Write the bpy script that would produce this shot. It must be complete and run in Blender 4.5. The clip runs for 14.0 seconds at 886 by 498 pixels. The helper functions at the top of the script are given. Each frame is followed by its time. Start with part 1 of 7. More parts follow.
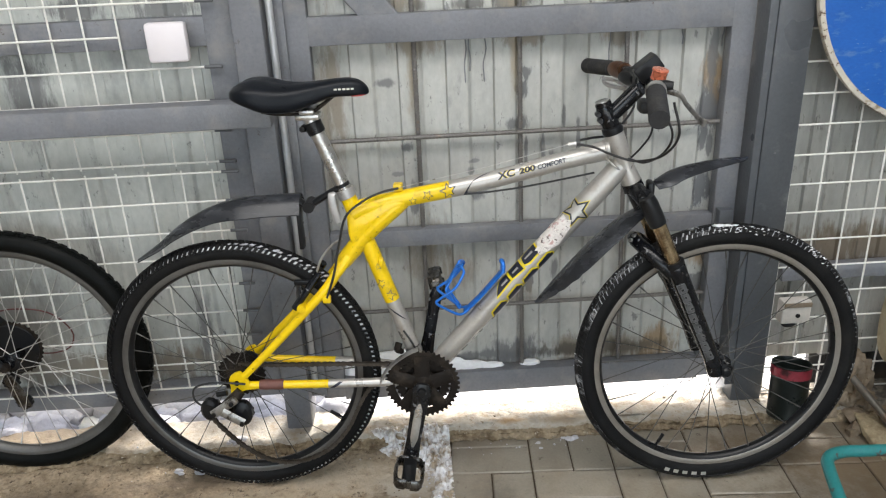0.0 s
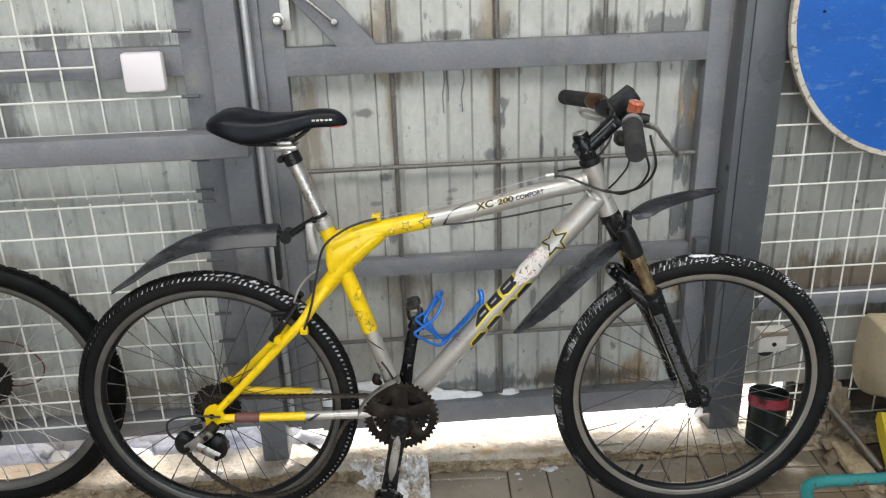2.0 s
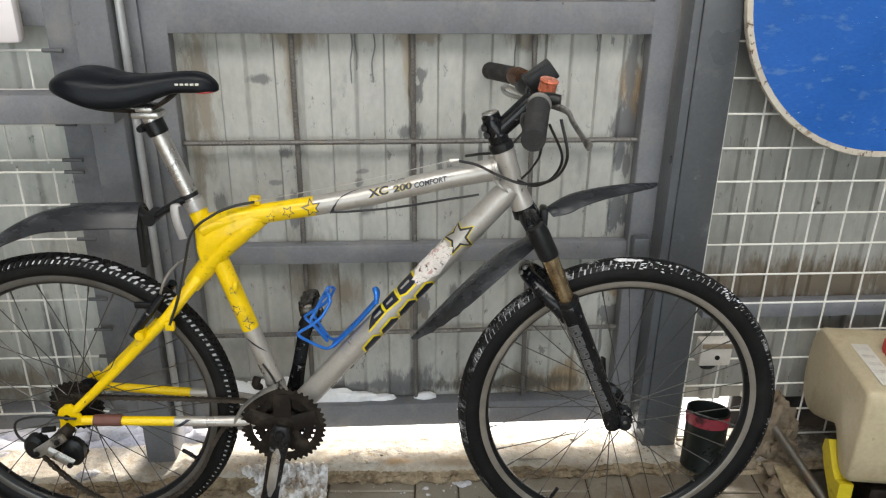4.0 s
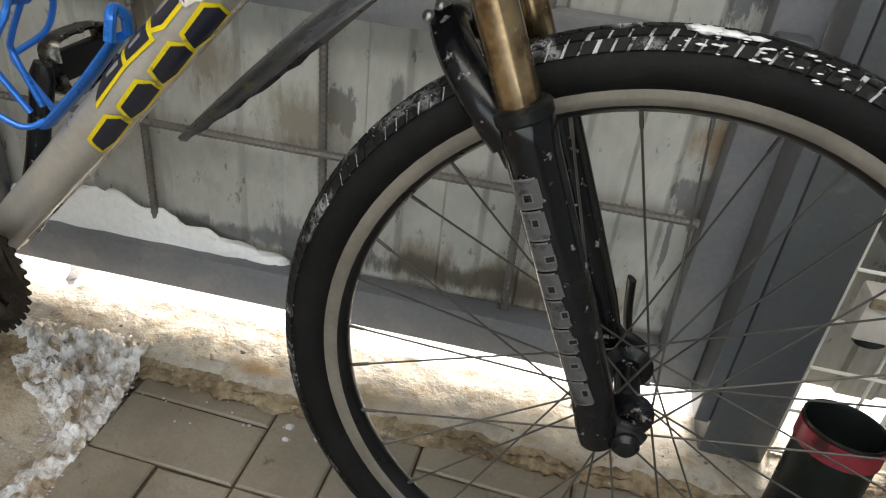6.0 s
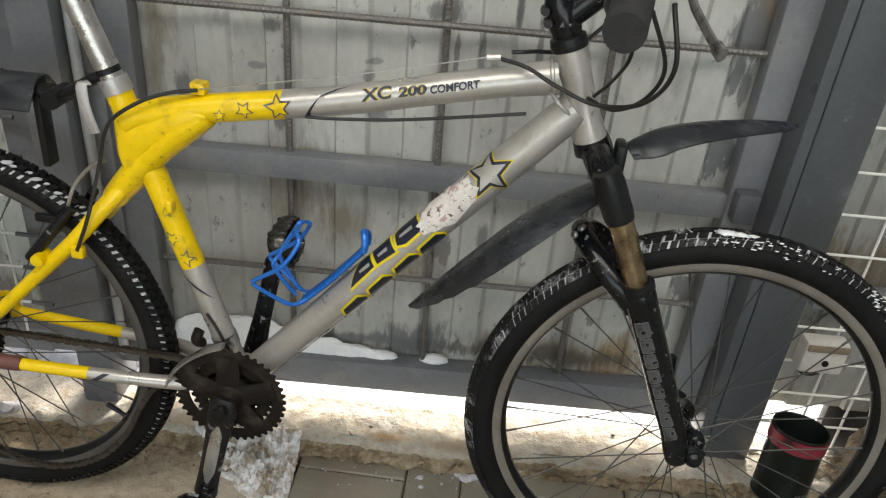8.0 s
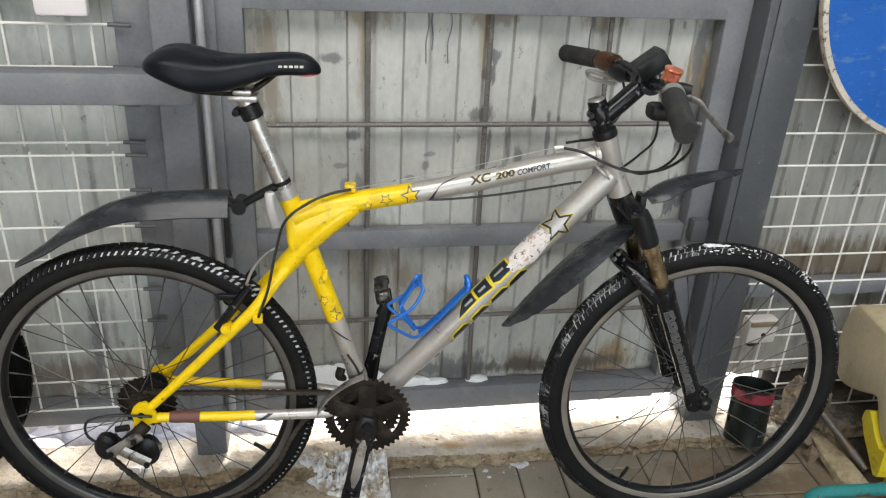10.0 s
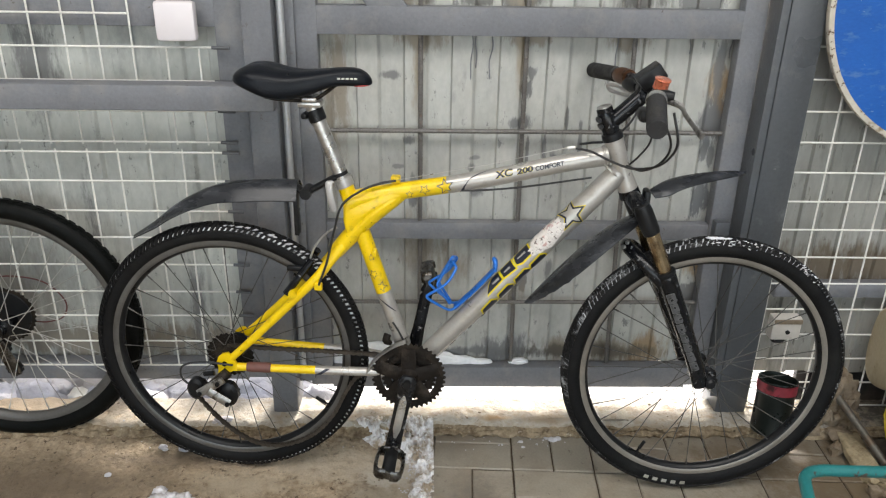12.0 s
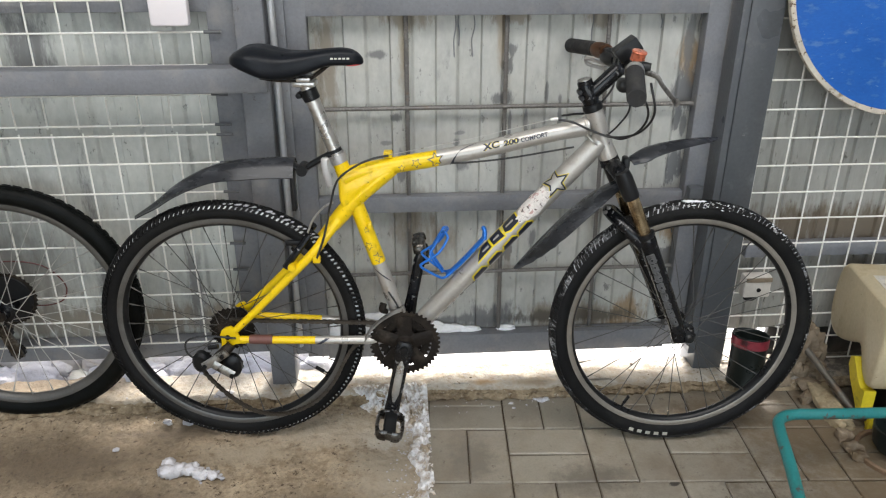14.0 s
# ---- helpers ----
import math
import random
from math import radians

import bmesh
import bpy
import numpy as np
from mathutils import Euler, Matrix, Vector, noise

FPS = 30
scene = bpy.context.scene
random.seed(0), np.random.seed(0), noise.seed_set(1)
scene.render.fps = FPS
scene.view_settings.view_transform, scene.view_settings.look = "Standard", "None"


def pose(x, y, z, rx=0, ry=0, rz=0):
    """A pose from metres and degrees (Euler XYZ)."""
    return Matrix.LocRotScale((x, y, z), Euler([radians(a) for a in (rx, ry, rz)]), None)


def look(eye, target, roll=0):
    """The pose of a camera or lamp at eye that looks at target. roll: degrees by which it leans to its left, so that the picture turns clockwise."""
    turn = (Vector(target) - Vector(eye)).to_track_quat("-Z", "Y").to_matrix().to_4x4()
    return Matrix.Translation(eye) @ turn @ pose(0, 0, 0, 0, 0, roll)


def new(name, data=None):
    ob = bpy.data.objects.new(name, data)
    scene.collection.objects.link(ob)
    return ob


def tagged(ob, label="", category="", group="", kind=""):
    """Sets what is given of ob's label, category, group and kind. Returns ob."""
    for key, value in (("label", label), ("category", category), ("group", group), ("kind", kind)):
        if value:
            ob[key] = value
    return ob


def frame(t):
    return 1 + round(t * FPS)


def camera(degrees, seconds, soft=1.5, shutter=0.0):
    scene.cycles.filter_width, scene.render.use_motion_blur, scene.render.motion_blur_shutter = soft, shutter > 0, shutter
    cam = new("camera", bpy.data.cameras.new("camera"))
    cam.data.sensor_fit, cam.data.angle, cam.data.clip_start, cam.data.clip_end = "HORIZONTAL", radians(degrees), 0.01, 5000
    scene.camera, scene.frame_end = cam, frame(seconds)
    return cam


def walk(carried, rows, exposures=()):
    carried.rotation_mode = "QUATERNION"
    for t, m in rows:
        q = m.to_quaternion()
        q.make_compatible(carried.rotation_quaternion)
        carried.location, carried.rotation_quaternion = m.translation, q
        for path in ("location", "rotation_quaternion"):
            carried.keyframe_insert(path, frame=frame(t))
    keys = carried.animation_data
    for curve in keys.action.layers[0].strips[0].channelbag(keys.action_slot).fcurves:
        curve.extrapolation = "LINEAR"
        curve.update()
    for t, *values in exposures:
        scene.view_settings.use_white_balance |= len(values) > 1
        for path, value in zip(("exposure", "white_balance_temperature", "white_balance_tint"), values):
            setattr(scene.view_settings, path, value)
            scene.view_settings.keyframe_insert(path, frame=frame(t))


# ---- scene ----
cam = camera(59.7, 14.0, soft=1.2)
PATH = [
    (0, (-0.057, 0.008, 1.279), (0.005, 1.85, 0.503), -2.5),
    (0.5, (-0.057, 0.01, 1.282), (-0.002, 1.851, 0.503), -2.6),
    (1, (-0.058, 0.013, 1.286), (0.012, 1.86, 0.522), -2.5),
    (1.5, (-0.057, 0.016, 1.295), (0.033, 1.869, 0.549), -2.2),
    (2, (-0.055, 0.018, 1.29), (0.065, 1.88, 0.57), -1.9),
    (2.5, (-0.052, 0.018, 1.286), (0.083, 1.879, 0.567), -1.8),
    (3, (-0.017, 0.016, 1.281), (0.152, 1.872, 0.555), -1.3),
    (3.2, (0.006, 0.013, 1.275), (0.19, 1.868, 0.55), -0.9),
    (5.3, (0.469, 0.867, 0.976), (0.34, 2.586, -0.037), 6.6),
    (5.5, (0.497, 0.931, 0.894), (0.309, 2.624, -0.154), 6.9),
    (6, (0.504, 0.983, 0.804), (0.281, 2.635, -0.301), 6.9),
    (6.5, (0.5, 0.99, 0.826), (0.294, 2.65, -0.271), 6.6),
    (7, (0.447, 0.94, 0.952), (0.253, 2.635, -0.092), 6.3),
    (7.5, (0.35, 0.806, 1.045), (0.218, 2.518, 0.019), 5.8),
    (7.7, (0.303, 0.738, 1.075), (0.221, 2.451, 0.046), 5.6),
    (9.8, (-0.131, 0.352, 1.247), (0.209, 2.115, 0.366), 3.0),
    (10, (-0.165, 0.291, 1.262), (0.17, 2.067, 0.406), 3.0),
    (10.5, (-0.224, 0.177, 1.308), (0.073, 2.003, 0.549), 2.8),
    (11, (-0.211, 0.123, 1.331), (0.025, 1.981, 0.63), 2.2),
    (11.5, (-0.127, 0.064, 1.325), (0.003, 1.92, 0.592), 1.8),
    (12, (-0.034, 0.003, 1.288), (0.017, 1.837, 0.493), 1.0),
    (12.5, (-0.041, -0.052, 1.285), (0.019, 1.761, 0.442), 0.1),
    (13, (-0.08, -0.091, 1.277), (0.002, 1.716, 0.423), -0.2),
    (13.5, (-0.086, -0.088, 1.294), (0.024, 1.719, 0.444), -0.0),
    (14, (-0.086, -0.086, 1.294), (0.04, 1.728, 0.461), 0.1),
]
walk(cam, [(t, look(eye, target, roll)) for t, eye, target, roll in PATH], exposures=[(0.0, 2.04, 6680, 10), (3.2, 2.03, 6820, 10), (5.3, 1.82, 7080, 9), (6.5, 1.88, 7120, 9), (7.0, 1.80, 7100, 8), (7.7, 1.76, 7050, 8), (9.8, 2.06, 6850, 10), (11.0, 1.91, 6680, 10), (12.0, 2.0, 6840, 10), (13.0, 1.99, 6800, 10), (14.0, 1.99, 6700, 10)])

# ---- light: overcast daylight outside, fill lamps at assumed gaps of the shelter ----
world = bpy.data.worlds.new("overcast_sky")
world.use_nodes = True
scene.world = world
wn = world.node_tree
sky = wn.nodes.new("ShaderNodeTexSky")
sky.sky_type, sky.sun_disc = "NISHITA", False
sky.sun_elevation, sky.sun_rotation = radians(25), radians(13)
sky.air_density, sky.dust_density = 1.0, 3.0
wn.links.new(sky.outputs["Color"], wn.nodes["Background"].inputs["Color"])
wn.nodes["Background"].inputs["Strength"].default_value = 0.14

sun = new("sun", bpy.data.lights.new("sun", "SUN"))
sun.data.energy, sun.data.angle, sun.data.color = 4.4, radians(16), (1.0, 0.975, 0.945)
sun.matrix_world = look((1.4, 6, 2.87), (0, 0, 0))

# fill lamp in an unseen, assumed open side behind the camera
opening = new("opening_fill", bpy.data.lights.new("opening_fill", "AREA"))
opening.data.shape, opening.data.size, opening.data.size_y = "RECTANGLE", 6.4, 2.3
opening.data.energy, opening.data.color = 15.0, (1.0, 0.97, 0.91)
opening.matrix_world = look((0.0, -3.9, 1.55), (0.0, 1.8, 0.9))

# added fill from above, set in an unseen gap of the roof
overhead_fill = new("overhead_fill_lamp", bpy.data.lights.new("overhead_fill_lamp", "AREA"))
overhead_fill.data.shape, overhead_fill.data.size, overhead_fill.data.size_y = "RECTANGLE", 3.8, 1.3
overhead_fill.data.energy, overhead_fill.data.color = 25.0, (1.0, 0.97, 0.91)
overhead_fill.matrix_world = Matrix.Translation((0.1, 0.0, 2.92))


# ---- helpers for materials ----
def material(name, color, rough=0.5, metal=0.0, var=0.12, scale=6.0, bump=0.0, grain=90.0, dirt=None, dirt_scale=5.0, dirt_lo=0.55, dirt_hi=0.7, coat=0.0, per_piece=0.0, stretch=None, rough_var=0.12, smudge=None, spec=0.5, fine_mix=0.35):
    """A surface with broad variation, fine grain, optional stains and relief."""
    m = bpy.data.materials.new(name)
    m.use_nodes = True
    nt = m.node_tree
    b = nt.nodes["Principled BSDF"]
    co = nt.nodes.new("ShaderNodeTexCoord").outputs["Object"]
    if stretch:
        mp = nt.nodes.new("ShaderNodeMapping")
        mp.inputs["Scale"].default_value = stretch
        nt.links.new(co, mp.inputs["Vector"])
        co = mp.outputs["Vector"]
    if per_piece:
        co = nt.nodes.new("ShaderNodeNewGeometry").outputs["Position"]

    def noise_of(sc, detail=4.0, rough_n=0.6):
        n = nt.nodes.new("ShaderNodeTexNoise")
        n.inputs["Scale"].default_value, n.inputs["Detail"].default_value, n.inputs["Roughness"].default_value = sc, detail, rough_n
        nt.links.new(co, n.inputs["Vector"])
        return n.outputs["Fac"]

    def mix(fac, a, c):
        x = nt.nodes.new("ShaderNodeMix")
        x.data_type = "RGBA"
        for sock, val in ((x.inputs["Factor"], fac), (x.inputs["A"], a), (x.inputs["B"], c)):
            if isinstance(val, (int, float)):
                sock.default_value = val
            elif isinstance(val, tuple):
                sock.default_value = (*val, 1.0)
            else:
                nt.links.new(val, sock)
        return x.outputs["Result"]

    def ramp(val, lo, hi):
        r = nt.nodes.new("ShaderNodeMapRange")
        r.inputs["From Min"].default_value, r.inputs["From Max"].default_value = lo, hi
        nt.links.new(val, r.inputs["Value"])
        return r.outputs["Result"]

    lowc = tuple(max(0.0, c * (1 - var)) for c in color)
    highc = tuple(min(1.0, c * (1 + var)) for c in color)
    broad = noise_of(scale)
    fine = noise_of(grain, 3.0)
    col = mix(ramp(broad, 0.3, 0.7), lowc, highc)
    col2 = mix(ramp(fine, 0.25, 0.75), tuple(c * 0.8 for c in lowc), highc)
    col = mix(fine_mix, col, col2)
    if per_piece:
        info = nt.nodes.new("ShaderNodeObjectInfo")
        hs = nt.nodes.new("ShaderNodeHueSaturation")
        nt.links.new(ramp(info.outputs["Random"], 0.0, 1.0), hs.inputs["Value"])
        hs.inputs["Value"].links[0].from_node.inputs["To Min"].default_value = 1 - per_piece
        hs.inputs["Value"].links[0].from_node.inputs["To Max"].default_value = 1 + per_piece
        nt.links.new(col, hs.inputs["Color"])
        col = hs.outputs["Color"]
    rough_out = None
    if dirt:
        d = ramp(noise_of(dirt_scale, 6.0, 0.65), dirt_lo, dirt_hi)
        col = mix(d, col, dirt)
    if smudge:
        sc, sm_lo, sm_hi, sm_col = smudge
        col = mix(ramp(noise_of(sc, 8.0, 0.75), sm_lo, sm_hi), col, sm_col)
    nt.links.new(col, b.inputs["Base Color"])
    r = ramp(broad, 0.3, 0.7)
    r.node.inputs["To Min"].default_value, r.node.inputs["To Max"].default_value = max(0.02, rough - rough_var), min(1.0, rough + rough_var)
    nt.links.new(r, b.inputs["Roughness"])
    b.inputs["Metallic"].default_value = metal
    b.inputs["Coat Weight"].default_value = coat
    b.inputs["Specular IOR Level"].default_value = spec
    if bump:
        bp = nt.nodes.new("ShaderNodeBump")
        bp.inputs["Strength"].default_value, bp.inputs["Distance"].default_value = bump, 0.004
        nt.links.new(fine, bp.inputs["Height"])
        nt.links.new(bp.outputs["Normal"], b.inputs["Normal"])
    return m


# ---- materials ----
M_GATE = material("grey_gate_paint", (0.168, 0.174, 0.190), 0.55, var=0.22, scale=5, bump=0.25, grain=120, dirt=(0.225, 0.22, 0.215), dirt_scale=13, dirt_lo=0.5, dirt_hi=0.76, smudge=(60, 0.62, 0.68, (0.085, 0.072, 0.06)), spec=0.3)
M_POST = material("slate_post_paint", (0.076, 0.083, 0.092), 0.36, var=0.22, scale=3, bump=0.15, grain=110, dirt=(0.17, 0.175, 0.18), dirt_scale=12, dirt_lo=0.58, dirt_hi=0.8, smudge=(44, 0.64, 0.68, (0.16, 0.16, 0.16)), spec=0.6)
M_SHEET = material("galvanised_sheet", (0.425, 0.428, 0.402), 0.45, 0.1, var=0.2, scale=8, bump=0.12, grain=70, dirt=(0.21, 0.215, 0.21), dirt_scale=14, dirt_lo=0.60, dirt_hi=0.80, stretch=(1.0, 1.0, 0.5), smudge=(44, 0.600, 0.645, (0.20, 0.20, 0.195)), spec=0.35)
M_SHEET_DIM = material("weathered_sheet", (0.32, 0.32, 0.30), 0.5, 0.1, var=0.22, scale=5, bump=0.1, grain=70, dirt=(0.14, 0.14, 0.13), dirt_scale=14, dirt_lo=0.56, dirt_hi=0.76, stretch=(1.0, 1.0, 0.3), smudge=(40, 0.59, 0.66, (0.09, 0.085, 0.075)), spec=0.3)
M_SHEET_LEFT = material("pale_weathered_sheet", (0.45, 0.465, 0.44), 0.5, 0.1, var=0.2, scale=6, bump=0.1, grain=70, dirt=(0.20, 0.21, 0.205), dirt_scale=9, dirt_lo=0.58, dirt_hi=0.82, stretch=(1.0, 1.0, 0.5), smudge=(44, 0.605, 0.65, (0.20, 0.205, 0.20)), spec=0.35)
M_REBAR = material("rebar_steel", (0.17, 0.16, 0.15), 0.55, 0.5, var=0.25, scale=20, bump=0.3, grain=200, dirt=(0.24, 0.15, 0.09), dirt_scale=12, dirt_lo=0.6, dirt_hi=0.75)
M_WIRE = material("white_wire_coating", (0.72, 0.71, 0.67), 0.45, var=0.1, scale=20, grain=150, dirt=(0.4, 0.36, 0.3), dirt_scale=25, dirt_lo=0.62, dirt_hi=0.75)
M_WIRE_END = material("grey_painted_wire", (0.085, 0.088, 0.095), 0.5, var=0.2, scale=40)
M_STEEL = material("worn_steel", (0.38, 0.375, 0.36), 0.4, 0.8, var=0.25, scale=20, bump=0.2, grain=140, dirt=(0.09, 0.08, 0.07), dirt_scale=45, dirt_lo=0.54, dirt_hi=0.64)
M_CONDUIT = material("dull_conduit", (0.42, 0.43, 0.44), 0.38, 0.35, var=0.15, scale=8)
M_CONCRETE = material("rough_concrete", (0.33, 0.262, 0.182), 0.8, var=0.5, scale=11, bump=1.0, grain=95, dirt=(0.175, 0.130, 0.084), dirt_scale=30, dirt_lo=0.47, dirt_hi=0.72, smudge=(62, 0.575, 0.61, (0.075, 0.052, 0.034)), spec=0.3, fine_mix=0.6)
M_SILL = material("worn_concrete_sill", (0.42, 0.395, 0.35), 0.9, var=0.25, scale=22, bump=0.7, grain=110, dirt=(0.33, 0.275, 0.205), dirt_scale=30, dirt_lo=0.48, dirt_hi=0.66, smudge=(75, 0.60, 0.66, (0.18, 0.125, 0.08)), spec=0.3)
M_SILL_FACE = material("brown_broken_concrete", (0.27, 0.215, 0.145), 0.9, var=0.4, scale=20, bump=1.0, grain=90, dirt=(0.12, 0.085, 0.052), dirt_scale=34, dirt_lo=0.46, dirt_hi=0.64, smudge=(60, 0.60, 0.66, (0.42, 0.38, 0.31)), spec=0.25, fine_mix=0.6)
M_PAVER = material("wet_grey_paver", (0.240, 0.217, 0.176), 0.42, var=0.2, scale=7, bump=0.25, grain=170, dirt=(0.15, 0.115, 0.08), dirt_scale=4.5, dirt_lo=0.47, dirt_hi=0.74, per_piece=0.14, rough_var=0.12, smudge=(30, 0.60, 0.67, (0.10, 0.08, 0.058)), spec=0.5)
M_JOINT = material("joint_sand", (0.060, 0.046, 0.031), 0.95, var=0.4, scale=14, bump=0.8, grain=120, dirt=(0.50, 0.48, 0.45), dirt_scale=34, dirt_lo=0.66, dirt_hi=0.69, spec=0.2)
M_ICE = material("dirty_snow_and_ice", (0.70, 0.70, 0.715), 0.45, var=0.25, scale=40, bump=1.0, grain=140, dirt=(0.31, 0.25, 0.18), dirt_scale=28, dirt_lo=0.45, dirt_hi=0.60)
M_SNOW = material("snow", (0.86, 0.87, 0.89), 0.7, var=0.05, scale=20, bump=0.6, grain=120)
M_CLUMP = material("damp_grey_snow", (0.60, 0.585, 0.61), 0.7, var=0.12, scale=24, bump=0.7, grain=110, dirt=(0.42, 0.37, 0.31), dirt_scale=26, dirt_lo=0.58, dirt_hi=0.74)
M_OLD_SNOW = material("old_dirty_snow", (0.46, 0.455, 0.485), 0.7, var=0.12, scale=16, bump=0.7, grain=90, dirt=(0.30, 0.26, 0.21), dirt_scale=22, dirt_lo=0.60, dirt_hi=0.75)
M_WALL = material("shelter_wall", (0.42, 0.42, 0.41), 0.8, var=0.1, scale=3, bump=0.2, grain=60)
M_RUBBER = material("black_rubber", (0.0065, 0.0065, 0.007), 0.6, var=0.3, scale=12, bump=0.25, grain=200, dirt=(0.0145, 0.014, 0.013), dirt_scale=11, dirt_lo=0.48, dirt_hi=0.74, spec=0.15)
M_DEEP_RUBBER = material("deep_black_rubber", (0.0032, 0.0038, 0.0036), 0.5, var=0.3, scale=12, bump=0.2, grain=200, dirt=(0.008, 0.0085, 0.008), dirt_scale=9, dirt_lo=0.5, dirt_hi=0.75, spec=0.1)
M_KNOB = material("frosted_tread_rubber", (0.009, 0.009, 0.0095), 0.6, var=0.3, scale=12, bump=0.3, grain=200, dirt=(0.42, 0.43, 0.44), dirt_scale=30, dirt_lo=0.54, dirt_hi=0.64, smudge=(120, 0.47, 0.56, (0.012, 0.012, 0.012)), spec=0.2)
M_GRIP = material("grey_grip_rubber", (0.028, 0.028, 0.029), 0.75, var=0.3, scale=30, bump=0.3, grain=220, dirt=(0.055, 0.052, 0.048), dirt_scale=24, dirt_lo=0.5, dirt_hi=0.7, spec=0.25)
M_TREAD = material("tread_with_snow", (0.012, 0.012, 0.012), 0.8, var=0.3, scale=12, bump=0.3, grain=200, dirt=(0.58, 0.59, 0.60), dirt_scale=13, dirt_lo=0.38, dirt_hi=0.50, smudge=(85, 0.52, 0.58, (0.03, 0.03, 0.03)), spec=0.15)
M_TREAD_F = material("front_tread_with_snow", (0.012, 0.012, 0.012), 0.8, var=0.3, scale=12, bump=0.3, grain=200, dirt=(0.50, 0.51, 0.53), dirt_scale=15, dirt_lo=0.45, dirt_hi=0.52, smudge=(90, 0.54, 0.60, (0.02, 0.02, 0.02)), spec=0.15)
M_RIM = material("brushed_rim", (0.24, 0.218, 0.190), 0.42, 0.5, var=0.15, scale=14, grain=200, dirt=(0.12, 0.11, 0.095), dirt_scale=9, dirt_lo=0.5, dirt_hi=0.8, spec=0.4)
M_RIM_DARK = material("grey_rim", (0.125, 0.121, 0.115), 0.42, 0.5, var=0.2, scale=14, grain=200, dirt=(0.06, 0.057, 0.053), dirt_scale=9, dirt_lo=0.5, dirt_hi=0.8, spec=0.35)
M_SPOKE = material("dark_spoke", (0.095, 0.092, 0.087), 0.42, 0.6, var=0.2, scale=30)
M_SPOKE_BRIGHT = material("bright_spoke", (0.50, 0.49, 0.47), 0.4, 0.8, var=0.2, scale=30)
M_BLACK = material("black_plastic", (0.008, 0.0085, 0.0095), 0.36, var=0.25, scale=20, grain=200, dirt=(0.024, 0.023, 0.022), dirt_scale=14, dirt_lo=0.58, dirt_hi=0.85, spec=0.26)
M_BLACK_GLOSS = material("black_gloss_metal", (0.005, 0.0055, 0.007), 0.22, var=0.25, scale=20, dirt=(0.22, 0.22, 0.22), dirt_scale=70, dirt_lo=0.625, dirt_hi=0.68, coat=0.1, spec=0.3)
M_FENDER = material("dusty_fender_plastic", (0.020, 0.0215, 0.025), 0.27, var=0.3, scale=9, grain=120, dirt=(0.085, 0.09, 0.10), dirt_scale=7, dirt_lo=0.48, dirt_hi=0.8, stretch=(1.0, 3.0, 3.0), spec=0.32)
M_SADDLE = material("saddle_leatherette", (0.004, 0.0055, 0.0085), 0.38, var=0.2, scale=20, bump=0.12, grain=300, spec=0.2)
M_SILVER = material("silver_frame_paint", (0.45, 0.43, 0.40), 0.36, 0.5, var=0.1, scale=14, bump=0.05, grain=180, dirt=(0.30, 0.265, 0.215), dirt_scale=20, dirt_lo=0.54, dirt_hi=0.8, coat=0.2, smudge=(80, 0.66, 0.69, (0.12, 0.10, 0.08)))
M_YELLOW = material("yellow_frame_paint", (0.80, 0.545, 0.004), 0.36, var=0.06, scale=12, bump=0.08, grain=120, dirt=(0.36, 0.235, 0.01), dirt_scale=20, dirt_lo=0.57, dirt_hi=0.74, coat=0.2, smudge=(70, 0.635, 0.675, (0.06, 0.045, 0.02)), spec=0.4)
M_ALU = material("polished_aluminium", (0.52, 0.51, 0.49), 0.33, 0.85, var=0.18, scale=25, bump=0.15, grain=120, dirt=(0.28, 0.26, 0.24), dirt_scale=26, dirt_lo=0.54, dirt_hi=0.7)
M_GOLD = material("bronze_stanchion", (0.40, 0.305, 0.185), 0.24, 0.9, var=0.3, scale=16, dirt=(0.13, 0.085, 0.045), dirt_scale=22, dirt_lo=0.47, dirt_hi=0.62, smudge=(40, 0.60, 0.66, (0.30, 0.28, 0.25)))
M_GREASE = material("greasy_black_steel", (0.013, 0.010, 0.008), 0.6, 0.2, var=0.4, scale=25, bump=0.4, grain=160, dirt=(0.045, 0.035, 0.026), dirt_scale=22, dirt_lo=0.5, dirt_hi=0.7, spec=0.2)
M_CRANK = material("worn_black_crank", (0.013, 0.013, 0.014), 0.3, 0.2, var=0.3, scale=16, dirt=(0.22, 0.22, 0.22), dirt_scale=34, dirt_lo=0.57, dirt_hi=0.64, spec=0.35)
M_LEVER = material("satin_aluminium", (0.42, 0.41, 0.40), 0.42, 0.5, var=0.15, scale=25, dirt=(0.2, 0.19, 0.18), dirt_scale=40, dirt_lo=0.58, dirt_hi=0.7)
M_LEVER_DARK = material("worn_lever_metal", (0.24, 0.235, 0.225), 0.35, 0.7, var=0.25, scale=30, dirt=(0.05, 0.048, 0.045), dirt_scale=34, dirt_lo=0.50, dirt_hi=0.64)
M_PEDAL = material("worn_pedal_steel", (0.10, 0.094, 0.086), 0.26, 0.85, var=0.35, scale=40, dirt=(0.03, 0.024, 0.02), dirt_scale=60, dirt_lo=0.50, dirt_hi=0.62)
M_CHAIN = material("oily_chain_steel", (0.075, 0.065, 0.055), 0.45, 0.7, var=0.4, scale=60)
M_BLUE = material("blue_anodised_cage", (0.01, 0.16, 0.62), 0.35, 0.35, var=0.12, scale=20, coat=0.3)
M_COPPER = material("copper_bell", (0.72, 0.20, 0.11), 0.28, 0.6, var=0.18, scale=40, bump=0.05, grain=160, dirt=(0.35, 0.10, 0.06), dirt_scale=60, dirt_lo=0.56, dirt_hi=0.72, coat=0.3)
